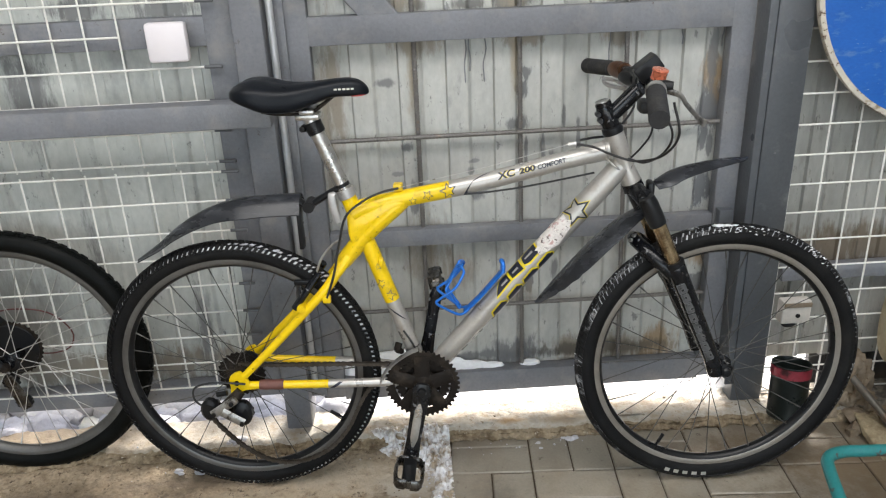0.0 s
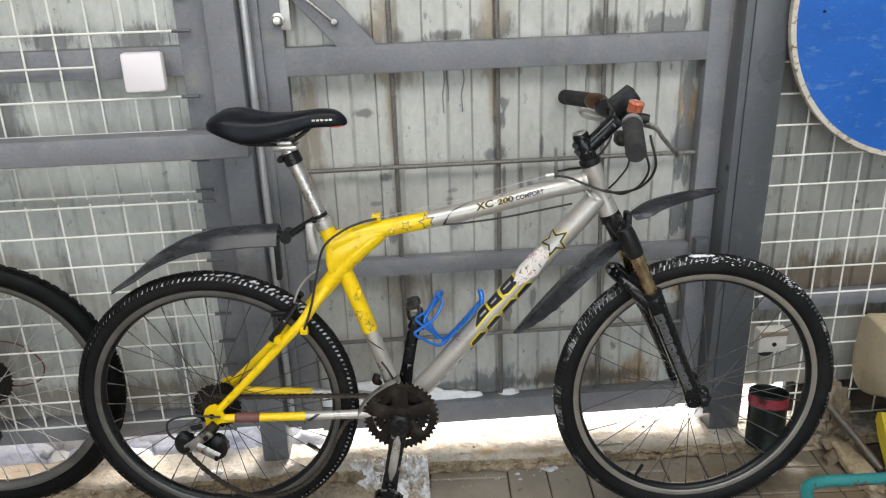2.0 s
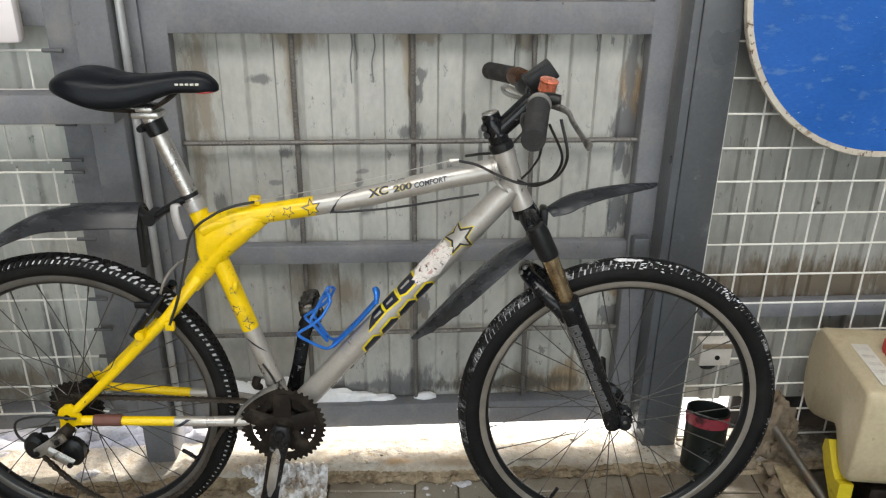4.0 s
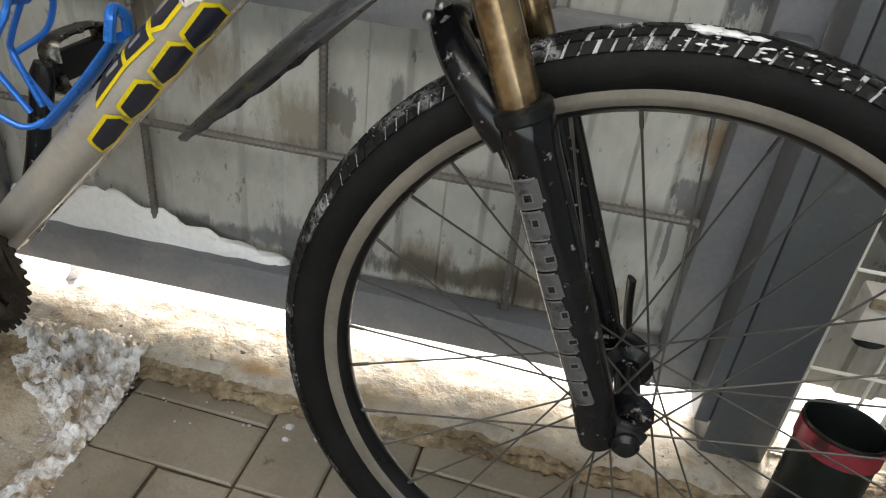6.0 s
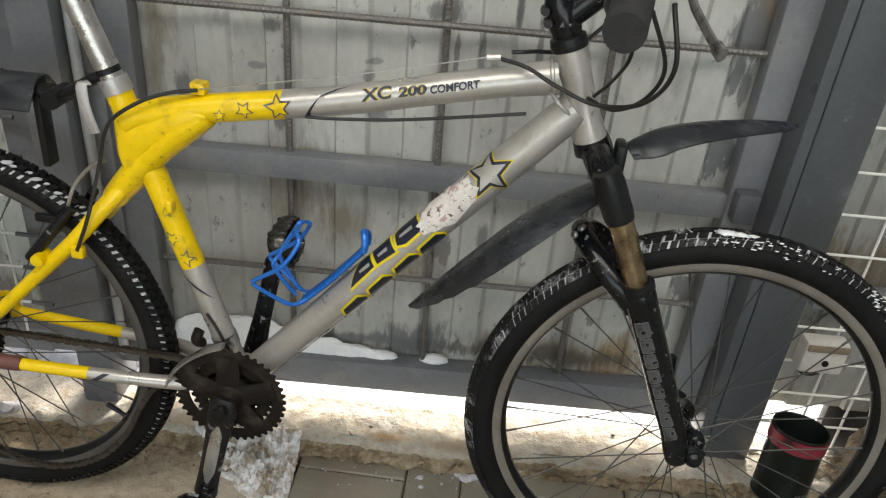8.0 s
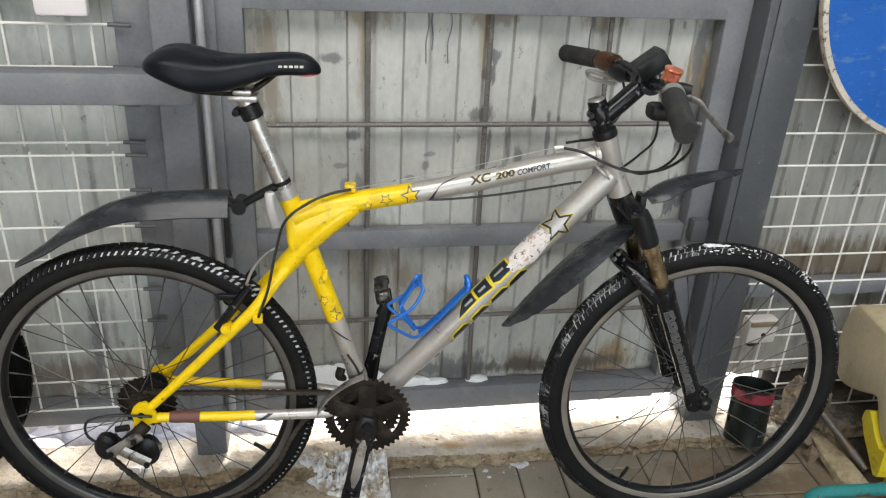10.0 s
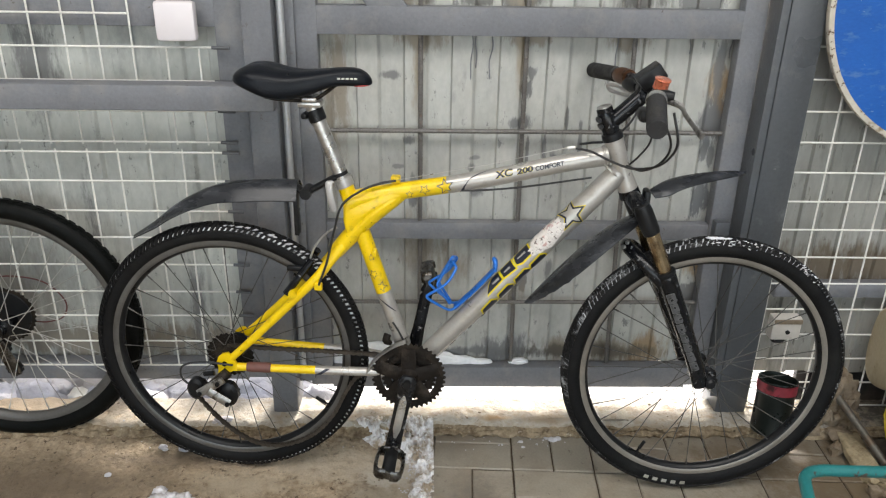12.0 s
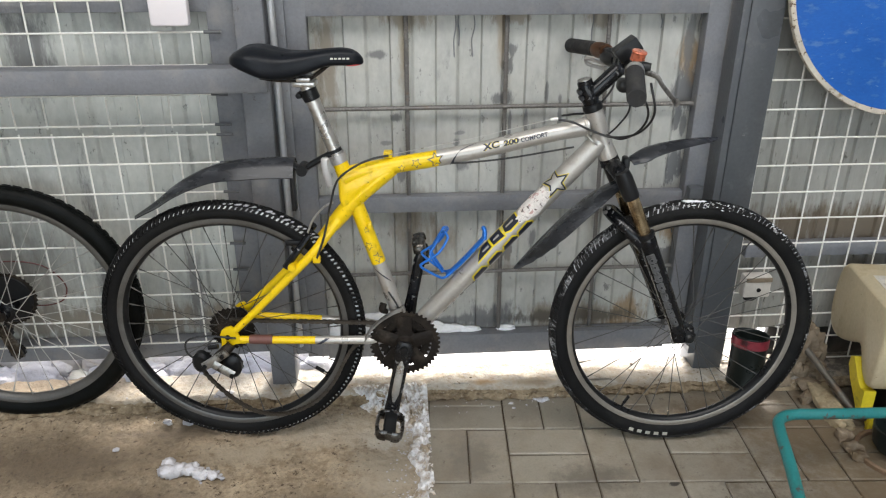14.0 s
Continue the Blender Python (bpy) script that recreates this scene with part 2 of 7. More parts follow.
M_BROWN = material("worn_bronze_bar", (0.11, 0.050, 0.024), 0.35, 0.6, var=0.3, scale=30)
M_SIGN = material("sign_blue", (0.010, 0.100, 0.39), 0.42, var=0.16, scale=5, dirt=(0.10, 0.19, 0.40), dirt_scale=18, dirt_lo=0.56, dirt_hi=0.74, stretch=(1.0, 2.2, 1.0), smudge=(42, 0.655, 0.675, (0.42, 0.45, 0.47)), spec=0.35)
M_SIGN_WHITE = material("sign_white", (0.50, 0.46, 0.39), 0.55, var=0.15, scale=10, dirt=(0.24, 0.185, 0.12), dirt_scale=22, dirt_lo=0.56, dirt_hi=0.66, smudge=(60, 0.57, 0.61, (0.11, 0.07, 0.045)), spec=0.3)
M_BOXWHITE = material("white_box_plastic", (0.70, 0.66, 0.68), 0.5, var=0.015, scale=5, fine_mix=0.08)
M_SOCKET = material("dirty_white_plastic", (0.55, 0.52, 0.48), 0.5, var=0.12, scale=15, dirt=(0.25, 0.2, 0.16), dirt_scale=18, dirt_lo=0.56, dirt_hi=0.72)
M_TEAL = material("chipped_teal_paint", (0.018, 0.175, 0.175), 0.42, var=0.18, scale=14, bump=0.1, grain=130, dirt=(0.075, 0.06, 0.05), dirt_scale=24, dirt_lo=0.60, dirt_hi=0.63, smudge=(60, 0.66, 0.68, (0.16, 0.14, 0.13)), spec=0.35)
M_BEIGE = material("yellowed_tank_plastic", (0.47, 0.40, 0.27), 0.45, var=0.14, scale=7, bump=0.08, grain=90, dirt=(0.30, 0.23, 0.13), dirt_scale=7, dirt_lo=0.52, dirt_hi=0.72, smudge=(50, 0.64, 0.69, (0.16, 0.12, 0.07)), spec=0.35)
M_RED = material("red_plastic", (0.46, 0.05, 0.045), 0.5, var=0.15, scale=20)
M_CAN = material("dark_painted_can", (0.010, 0.014, 0.013), 0.35, 0.0, var=0.25, scale=18, dirt=(0.04, 0.04, 0.037), dirt_scale=14, dirt_lo=0.58, dirt_hi=0.75, spec=0.3)
M_CANRED = material("red_paint_band", (0.26, 0.028, 0.045), 0.45, var=0.3, scale=18, dirt=(0.05, 0.012, 0.014), dirt_scale=20, dirt_lo=0.5, dirt_hi=0.62)
M_STONE = material("broken_concrete", (0.225, 0.180, 0.132), 0.95, var=0.3, scale=14, bump=1.0, grain=70, dirt=(0.12, 0.085, 0.052), dirt_scale=14, dirt_lo=0.48, dirt_hi=0.66, spec=0.2, fine_mix=0.6)
M_RUBBLE = material("sandy_broken_concrete", (0.33, 0.27, 0.175), 0.95, var=0.3, scale=16, bump=1.0, grain=80, dirt=(0.18, 0.13, 0.075), dirt_scale=18, dirt_lo=0.48, dirt_hi=0.66, spec=0.2, fine_mix=0.6)
M_YPAINT = material("yellow_machine_paint", (0.60, 0.48, 0.02), 0.5, var=0.15, scale=14, dirt=(0.12, 0.10, 0.05), dirt_scale=12, dirt_lo=0.5, dirt_hi=0.65)
M_DECAL_Y = material("decal_yellow", (0.70, 0.55, 0.01), 0.4, var=0.1, scale=30, dirt=(0.35, 0.27, 0.03), dirt_scale=40, dirt_lo=0.58, dirt_hi=0.66)
M_DECAL_K = material("decal_black", (0.013, 0.016, 0.03), 0.35, var=0.1)
M_DECAL_G = material("decal_grey", (0.11, 0.11, 0.112), 0.45, var=0.3, scale=60, dirt=(0.03, 0.03, 0.03), dirt_scale=70, dirt_lo=0.50, dirt_hi=0.62)
M_DECAL_F = material("decal_dark_fill", (0.070, 0.070, 0.073), 0.4, var=0.3, scale=60, dirt=(0.015, 0.015, 0.015), dirt_scale=60, dirt_lo=0.5, dirt_hi=0.62)
M_DECAL_P = material("decal_pale_edge", (0.12, 0.12, 0.124), 0.45, var=0.3, scale=60, dirt=(0.05, 0.05, 0.05), dirt_scale=60, dirt_lo=0.56, dirt_hi=0.66)
M_DECAL_W = material("decal_white", (0.62, 0.60, 0.54), 0.6, var=0.1)
M_SCUFF = material("scraped_sticker", (0.66, 0.62, 0.59), 0.75, var=0.2, scale=60, bump=0.6, grain=150, dirt=(0.46, 0.30, 0.28), dirt_scale=60, dirt_lo=0.56, dirt_hi=0.62, smudge=(85, 0.565, 0.585, (0.09, 0.06, 0.055)))
M_TAPE = material("purple_brown_tape", (0.13, 0.052, 0.042), 0.6, var=0.25, scale=40)
M_CABLE = material("black_cable", (0.014, 0.014, 0.015), 0.4, var=0.2, scale=30)
M_REDCABLE = material("red_cable", (0.10, 0.022, 0.020), 0.5, var=0.2, scale=30)
M_DARK = material("dark_machine", (0.02, 0.02, 0.022), 0.5, var=0.3, scale=14, dirt=(0.07, 0.065, 0.055), dirt_scale=12, dirt_lo=0.5, dirt_hi=0.75)
M_RUST = material("rusty_pipe", (0.13, 0.12, 0.105), 0.5, 0.5, var=0.3, scale=16, bump=0.3, grain=120, dirt=(0.14, 0.085, 0.05), dirt_scale=14, dirt_lo=0.5, dirt_hi=0.65)
M_STAIN = material("rust_stain", (0.16, 0.10, 0.06), 0.7, var=0.3, scale=30)


def add_patches(m, spots, flat=False, placed=False):
    """Spills, burn marks, painted glow and other patches: rows of (x, z, half width, half height, colour, softness),
    ragged at the edge; flat: on the ground, (x, y).
    """
    nt = m.node_tree
    b = nt.nodes["Principled BSDF"]
    col = b.inputs["Base Color"].links[0].from_socket
    co = nt.nodes.new("ShaderNodeNewGeometry").outputs["Position"] if placed else nt.nodes.new("ShaderNodeTexCoord").outputs["Object"]
    wob = nt.nodes.new("ShaderNodeTexNoise")
    wob.inputs["Scale"].default_value, wob.inputs["Detail"].default_value, wob.inputs["Roughness"].default_value = 30.0, 8.0, 0.72
    stretch = nt.nodes.new("ShaderNodeMapping")
    stretch.inputs["Scale"].default_value = (1.0, 1.0, 1.0) if flat else (1.5, 1.0, 0.4)
    nt.links.new(co, stretch.inputs["Vector"])
    nt.links.new(stretch.outputs["Vector"], wob.inputs["Vector"])
    for x, z, rx, rz, c, soft in spots:
        mp = nt.nodes.new("ShaderNodeMapping")
        mp.vector_type = "POINT"
        mp.inputs["Location"].default_value = (-x / rx, -z / rz, 0.0) if flat else (-x / rx, 0.0, -z / rz)
        mp.inputs["Scale"].default_value = (1 / rx, 1 / rz, 0.0) if flat else (1 / rx, 0.0, 1 / rz)
        nt.links.new(co, mp.inputs["Vector"])
        ln = nt.nodes.new("ShaderNodeVectorMath")
        ln.operation = "LENGTH"
        nt.links.new(mp.outputs["Vector"], ln.inputs[0])
        ad = nt.nodes.new("ShaderNodeMath")
        ad.operation = "MULTIPLY_ADD"
        nt.links.new(wob.outputs["Fac"], ad.inputs[0])
        ad.inputs[1].default_value = 3.4
        nt.links.new(ln.outputs["Value"], ad.inputs[2])
        r = nt.nodes.new("ShaderNodeMapRange")
        r.inputs["From Min"].default_value, r.inputs["From Max"].default_value = 2.65 + soft, 2.65 - soft
        r.inputs["To Max"].default_value = 0.85
        nt.links.new(ad.outputs["Value"], r.inputs["Value"])
        mx = nt.nodes.new("ShaderNodeMix")
        mx.data_type = "RGBA"
        nt.links.new(r.outputs["Result"], mx.inputs["Factor"])
        nt.links.new(col, mx.inputs["A"])
        mx.inputs["B"].default_value = (*c, 1.0)
        col = mx.outputs["Result"]
    nt.links.new(col, b.inputs["Base Color"])


GREY_SPLASH, BURN, RUST, SOOT, TAN = (0.14, 0.142, 0.145), (0.22, 0.19, 0.15), (0.27, 0.185, 0.10), (0.10, 0.098, 0.092), (0.30, 0.255, 0.19)
add_patches(M_SHEET, [
    (0.684, 0.630, 0.022, 0.055, (0.11, 0.115, 0.125), 0.12), (0.690, 0.830, 0.034, 0.070, (0.105, 0.108, 0.115), 0.12), (0.678, 0.770, 0.016, 0.050, (0.115, 0.118, 0.125), 0.12), (0.690, 0.915, 0.028, 0.05, RUST, 0.4), (0.695, 0.74, 0.010, 0.05, GREY_SPLASH, 0.2),
    (0.694, 0.348, 0.026, 0.036, GREY_SPLASH, 0.1), (0.697, 0.425, 0.022, 0.035, RUST, 0.4), (0.676, 0.27, 0.005, 0.06, GREY_SPLASH, 0.1),
    (0.225, 0.385, 0.024, 0.030, GREY_SPLASH, 0.1), (0.215, 0.90, 0.018, 0.022, GREY_SPLASH, 0.1), (0.205, 0.815, 0.03, 0.02, GREY_SPLASH, 0.25),
    (0.21, 1.022, 0.05, 0.02, BURN, 0.3), (-0.045, 1.02, 0.06, 0.03, BURN, 0.4), (0.455, 1.02, 0.05, 0.025, BURN, 0.3),
    (-0.085, 1.112, 0.040, 0.034, SOOT, 0.35), (-0.03, 1.108, 0.020, 0.020, SOOT, 0.35), (0.185, 1.110, 0.040, 0.030, SOOT, 0.35), (0.235, 1.118, 0.020, 0.030, SOOT, 0.35), (0.47, 1.112, 0.060, 0.030, SOOT, 0.35), (0.09, 1.104, 0.035, 0.012, SOOT, 0.3), (-0.052, 1.15, 0.03, 0.06, TAN, 0.6), (0.20, 1.15, 0.03, 0.06, TAN, 0.6), (-0.05, 0.96, 0.012, 0.10, TAN, 0.6), (0.20, 0.97, 0.012, 0.08, TAN, 0.6), (0.62, 1.112, 0.06, 0.03, GREY_SPLASH, 0.2),
    (-0.24, 0.90, 0.02, 0.16, BURN, 0.4), (0.18, 0.36, 0.05, 0.04, BURN, 0.5), (0.20, 0.165, 0.07, 0.05, GREY_SPLASH, 0.25), (0.35, 0.17, 0.06, 0.035, BURN, 0.4),
    (0.50, 0.165, 0.08, 0.04, BURN, 0.35), (-0.04, 0.50, 0.05, 0.07, BURN, 0.5), (0.04, 0.43, 0.04, 0.05, BURN, 0.5), (0.60, 0.17, 0.06, 0.05, RUST, 0.4),
    
])
add_patches(M_SHEET_LEFT, [(-0.62, 0.885, 0.2, 0.02, GREY_SPLASH, 0.3), (-0.60, 1.125, 0.08, 0.03, GREY_SPLASH, 0.25), (-0.80, 1.13, 0.07, 0.03, GREY_SPLASH, 0.25), (-0.9, 0.20, 0.5, 0.05, BURN, 0.3), (-0.95, 0.95, 0.05, 0.12, GREY_SPLASH, 0.35)])
# left end: brown dirt plus painted shade; front base browner, right end near-black
add_patches(M_SILL, [(-1.30, 1.76, 0.52, 0.30, (0.24, 0.185, 0.125), 0.5), (0.12, 1.700, 0.16, 0.016, (0.19, 0.145, 0.095), 0.5), (0.50, 1.704, 0.22, 0.014, (0.20, 0.155, 0.105), 0.5), (0.16, 1.745, 0.03, 0.012, (0.33, 0.22, 0.12), 0.6), (0.30, 1.735, 0.05, 0.012, (0.28, 0.215, 0.15), 0.6), (1.46, 1.77, 0.40, 0.22, (0.045, 0.036, 0.028), 0.4)], flat=True)
# dark brown band above the lower rail
add_patches(M_SHEET_DIM, [(1.2, 0.43, 0.4, 0.06, (0.12, 0.09, 0.06), 0.4)])

FROST, DAMP, BROWN = (0.44, 0.41, 0.36), (0.125, 0.095, 0.066), (0.13, 0.095, 0.058)
# frost and damp; the pale patch at (-0.26, 1.60) paints the gap's glow
add_patches(M_CONCRETE, [
    (-0.11, 1.42, 0.10, 0.22, (0.33, 0.285, 0.22), 0.6), (-0.05, 1.62, 0.07, 0.09, FROST, 0.4), (-0.14, 1.56, 0.05, 0.04, FROST, 0.35), (-0.26, 1.60, 0.17, 0.06, (0.38, 0.325, 0.25), 0.6),
    (-0.62, 1.62, 0.20, 0.035, DAMP, 0.5), (-0.95, 1.52, 0.25, 0.10, DAMP, 0.6), (-0.30, 1.30, 0.12, 0.07, DAMP, 0.6), (-0.75, 1.36, 0.14, 0.05, DAMP, 0.6), (-0.47, 1.52, 0.12, 0.04, (0.36, 0.30, 0.22), 0.6),
], flat=True)
# browner to the right, near-black at (1.24, 1.62) by the machine
add_patches(M_PAVER, [
    (1.02, 1.52, 0.22, 0.16, BROWN, 0.6), (1.24, 1.62, 0.12, 0.13, (0.05, 0.04, 0.03), 0.4), (1.15, 1.25, 0.30, 0.22, BROWN, 0.6), (0.80, 1.60, 0.14, 0.05, BROWN, 0.5), (0.72, 1.20, 0.10, 0.09, (0.13, 0.11, 0.085), 0.5),
    (0.38, 1.36, 0.09, 0.05, (0.12, 0.105, 0.085), 0.5), (0.575, 1.335, 0.012, 0.009, (0.02, 0.018, 0.015), 0.15), (0.10, 1.46, 0.05, 0.07, (0.13, 0.115, 0.095), 0.5),
], flat=True, placed=True)
# broad darker patch behind the second wheel, and two grey streaks
add_patches(M_SHEET_LEFT, [(-1.20, 0.38, 0.20, 0.20, (0.20, 0.195, 0.18), 0.7), (-0.88, 0.42, 0.02, 0.2, GREY_SPLASH, 0.4), (-0.64, 0.30, 0.02, 0.15, GREY_SPLASH, 0.4)])

FAINT = (0.20, 0.205, 0.205)
add_patches(M_SHEET, [
    (0.225, 0.94, 0.012, 0.020, GREY_SPLASH, 0.12), (0.226, 0.75, 0.005, 0.040, GREY_SPLASH, 0.12), (-0.117, 0.93, 0.020, 0.010, GREY_SPLASH, 0.3), (-0.075, 0.77, 0.012, 0.012, GREY_SPLASH, 0.2),
    (-0.23, 0.65, 0.014, 0.030, GREY_SPLASH, 0.2), (0.358, 0.77, 0.006, 0.060, GREY_SPLASH, 0.2), (0.32, 0.83, 0.006, 0.030, GREY_SPLASH, 0.2), (0.267, 0.77, 0.006, 0.05, GREY_SPLASH, 0.2),
    (0.295, 0.72, 0.010, 0.04, GREY_SPLASH, 0.3), (0.67, 0.835, 0.022, 0.05, GREY_SPLASH, 0.15), (-0.06, 0.625, 0.012, 0.03, GREY_SPLASH, 0.2), (0.10, 0.64, 0.02, 0.02, GREY_SPLASH, 0.3),
    (0.10, 0.160, 0.35, 0.016, GREY_SPLASH, 0.35), (0.45, 0.163, 0.20, 0.020, (0.10, 0.085, 0.065), 0.35), (0.39, 0.47, 0.006, 0.05, GREY_SPLASH, 0.3), (0.30, 0.42, 0.01, 0.03, GREY_SPLASH, 0.3),
    (-0.265, 0.80, 0.012, 0.22, BURN, 0.5), (0.685, 0.95, 0.012, 0.08, GREY_SPLASH, 0.3),
    (-0.085, 0.655, 0.012, 0.016, FAINT, 0.25), (-0.060, 0.660, 0.010, 0.022, FAINT, 0.25), (-0.100, 0.700, 0.018, 0.006, FAINT, 0.25), (0.085, 0.700, 0.010, 0.010, FAINT, 0.25), (0.095, 0.725, 0.014, 0.005, FAINT, 0.25), (0.050, 0.675, 0.014, 0.005, FAINT, 0.25),
])

# ---- helpers for shapes ----
def part(name, bm, mat, parent, label="", smooth=True, sharp=35):
    """Links a bmesh as one mesh object under a thing or a part."""
    me = bpy.data.meshes.new(name)
    bmesh.ops.recalc_face_normals(bm, faces=bm.faces)
    if smooth:
        for fa in bm.faces:
            fa.smooth = True
        lim = radians(sharp)
        for e in bm.edges:
            if len(e.link_faces) == 2 and e.link_faces[0].normal.angle(e.link_faces[1].normal, 0.0) > lim:
                e.smooth = False
    bm.to_mesh(me)
    bm.free()
    for m in mat if isinstance(mat, (list, tuple)) else (mat,):
        me.materials.append(m)
    ob = new(name, me)
    if parent is not None:
        ob.parent = parent
    if label:
        ob["label"] = label
    return ob


def solo(name, bm, mat, label, category, kind="", group="", smooth=True, sharp=35):
    """A thing or piece of the setting that is one mesh."""
    return tagged(part(name, bm, mat, None, "", smooth, sharp), label, category, group, kind)


def thing(name, label, category, m=None, group="", kind=""):
    ob = new(name)
    ob.empty_display_size = 0.05
    if m is not None:
        ob.matrix_world = m
    return tagged(ob, label, category, group, kind)


def box(bm, x0, x1, y0, y1, z0, z1, bevel=0.0, mat=0):
    made = bmesh.ops.create_cube(bm, size=1.0)["verts"]
    for v in made:
        v.co = Vector(((x0 + x1) / 2 + v.co.x * (x1 - x0), (y0 + y1) / 2 + v.co.y * (y1 - y0), (z0 + z1) / 2 + v.co.z * (z1 - z0)))
    faces = {f for v in made for f in v.link_faces}
    for f in faces:
        f.material_index = mat
    if bevel:
        edges = list({e for f in faces for e in f.edges})
        bmesh.ops.bevel(bm, geom=edges, offset=bevel, segments=2, profile=0.5, affect="EDGES", clamp_overlap=True)
    return bm


def boxed(x0, x1, y0, y1, z0, z1, bevel=0.0):
    return box(bmesh.new(), x0, x1, y0, y1, z0, z1, bevel)


def curve_through(points, steps=6, closed=False):
    """A smooth line (Catmull-Rom) through the points."""
    p = [Vector(q) for q in points]
    n = len(p)
    out = []
    for i in range(n if closed else n - 1):
        a, b = p[i], p[(i + 1) % n]
        pa = p[i - 1] if (i > 0 or closed) else a * 2 - b
        pb = p[(i + 2) % n] if (i + 2 < n or closed) else b * 2 - a
        for k in range(steps):
            t = k / steps
            out.append(0.5 * ((2 * a) + (b - pa) * t + (2 * pa - 5 * a + 4 * b - pb) * t * t + (3 * a - pa - 3 * b + pb) * t ** 3))
    if not closed:
        out.append(p[-1].copy())
    return out


def tube(bm, points, radius, seg=12, closed=False, flat=(1.0, 1.0), side=None, mat=0, cap=True):
    """A round bar swept along a line; radius one number or one per point; flat squashes it along its two axes."""
    pts = [Vector(q) for q in points]
    n = len(pts)
    rad = radius if isinstance(radius, (list, tuple)) else [radius] * n
    rings = []
    ref = Vector(side) if side else None
    for i, p in enumerate(pts):
        if closed:
            d = (pts[(i + 1) % n] - pts[i - 1]).normalized()
        else:
            d = (pts[min(i + 1, n - 1)] - pts[max(i - 1, 0)]).normalized()
        if ref is None:
            ref = Vector((0, 0, 1)) if abs(d.z) < 0.9 else Vector((1, 0, 0))
        a = (ref - d * ref.dot(d)).normalized()
        b = d.cross(a)
        if side is None:
            ref = a
        rings.append([bm.verts.new(p + (a * math.cos(2 * math.pi * k / seg) * flat[0] + b * math.sin(2 * math.pi * k / seg) * flat[1]) * rad[i]) for k in range(seg)])
    for i in range(n if closed else n - 1):
        r0, r1 = rings[i], rings[(i + 1) % n]
        mi = mat(i / max(1, n - 1)) if callable(mat) else mat
        for k in range(seg):
            f = bm.faces.new((r0[k], r0[(k + 1) % seg], r1[(k + 1) % seg], r1[k]))
            f.material_index = mi
    if cap and not closed:
        bm.faces.new(rings[0][::-1]).material_index = mat(0.0) if callable(mat) else mat
        bm.faces.new(rings[-1]).material_index = mat(1.0) if callable(mat) else mat
    return bm


def tubed(points, radius, seg=12, **kw):
    return tube(bmesh.new(), points, radius, seg, **kw)


def between(a, b, n):
    a, b = Vector(a), Vector(b)
    return [a.lerp(b, i / (n - 1)) for i in range(n)]


def lathe(bm, profile, seg, m=None, mat=0):
    """Turns a profile of (radius, height) round the z axis of the pose m; closed at ends of radius 0."""
    m = m or Matrix()
    rings = []
    for r, h in profile:
        if r < 1e-6:
            rings.append([bm.verts.new(m @ Vector((0, 0, h)))])
        else:
            rings.append([bm.verts.new(m @ Vector((r * math.cos(2 * math.pi * k / seg), r * math.sin(2 * math.pi * k / seg), h))) for k in range(seg)])
    for a, b in zip(rings, rings[1:]):
        for k in range(seg):
            k2 = (k + 1) % seg
            if len(a) == 1 and len(b) == 1:
                continue
            if len(a) == 1:
                f = bm.faces.new((a[0], b[k2], b[k]))
            elif len(b) == 1:
                f = bm.faces.new((a[k], a[k2], b[0]))
            else:
                f = bm.faces.new((a[k], a[k2], b[k2], b[k]))
            f.material_index = mat
    return bm


def ring_section(bm, section, seg, axis_pose, mat=0):
    """Turns a closed section of (radius, height) into a ring."""
    rings = []
    for k in range(seg):
        c, s = math.cos(2 * math.pi * k / seg), math.sin(2 * math.pi * k / seg)
        rings.append([bm.verts.new(axis_pose @ Vector((r * c, r * s, h))) for r, h in section])
    n = len(section)
    for k in range(seg):
        a, b = rings[k], rings[(k + 1) % seg]
        for i in range(n):
            bm.faces.new((a[i], a[(i + 1) % n], b[(i + 1) % n], b[i])).material_index = mat
    return bm


def along(a, b):
    """The pose at a whose z axis points to b."""
    a, b = Vector(a), Vector(b)
    return Matrix.Translation(a) @ (b - a).to_track_quat("Z", "Y").to_matrix().to_4x4()


def plate(bm, outline, pose_m, thick, mat=0):
    """A flat outline of (x, y), thick along z, set at a pose."""
    top = [bm.verts.new(pose_m @ Vector((x, y, thick))) for x, y in outline]
    low = [bm.verts.new(pose_m @ Vector((x, y, 0.0))) for x, y in outline]
    bm.faces.new(top).material_index = mat
    bm.faces.new(low[::-1]).material_index = mat
    n = len(outline)
    for i in range(n):
        bm.faces.new((low[i], low[(i + 1) % n], top[(i + 1) % n], top[i])).material_index = mat
    return bm


def rock(bm, center, size, rough=0.25, freq=2.5, sub=3, seed=0.0):
    made = bmesh.ops.create_icosphere(bm, subdivisions=sub, radius=1.0)["verts"]
    off = Vector((seed * 7.3, seed * 3.1, seed * 5.7))
    for v in made:
        d = v.co.normalized()
        k = 1.0 + rough * noise.fractal(d * freq + off, 1.0, 2.0, 4)
        v.co = Vector(center) + Vector((d.x * size[0], d.y * size[1], d.z * size[2])) * k
    return bm


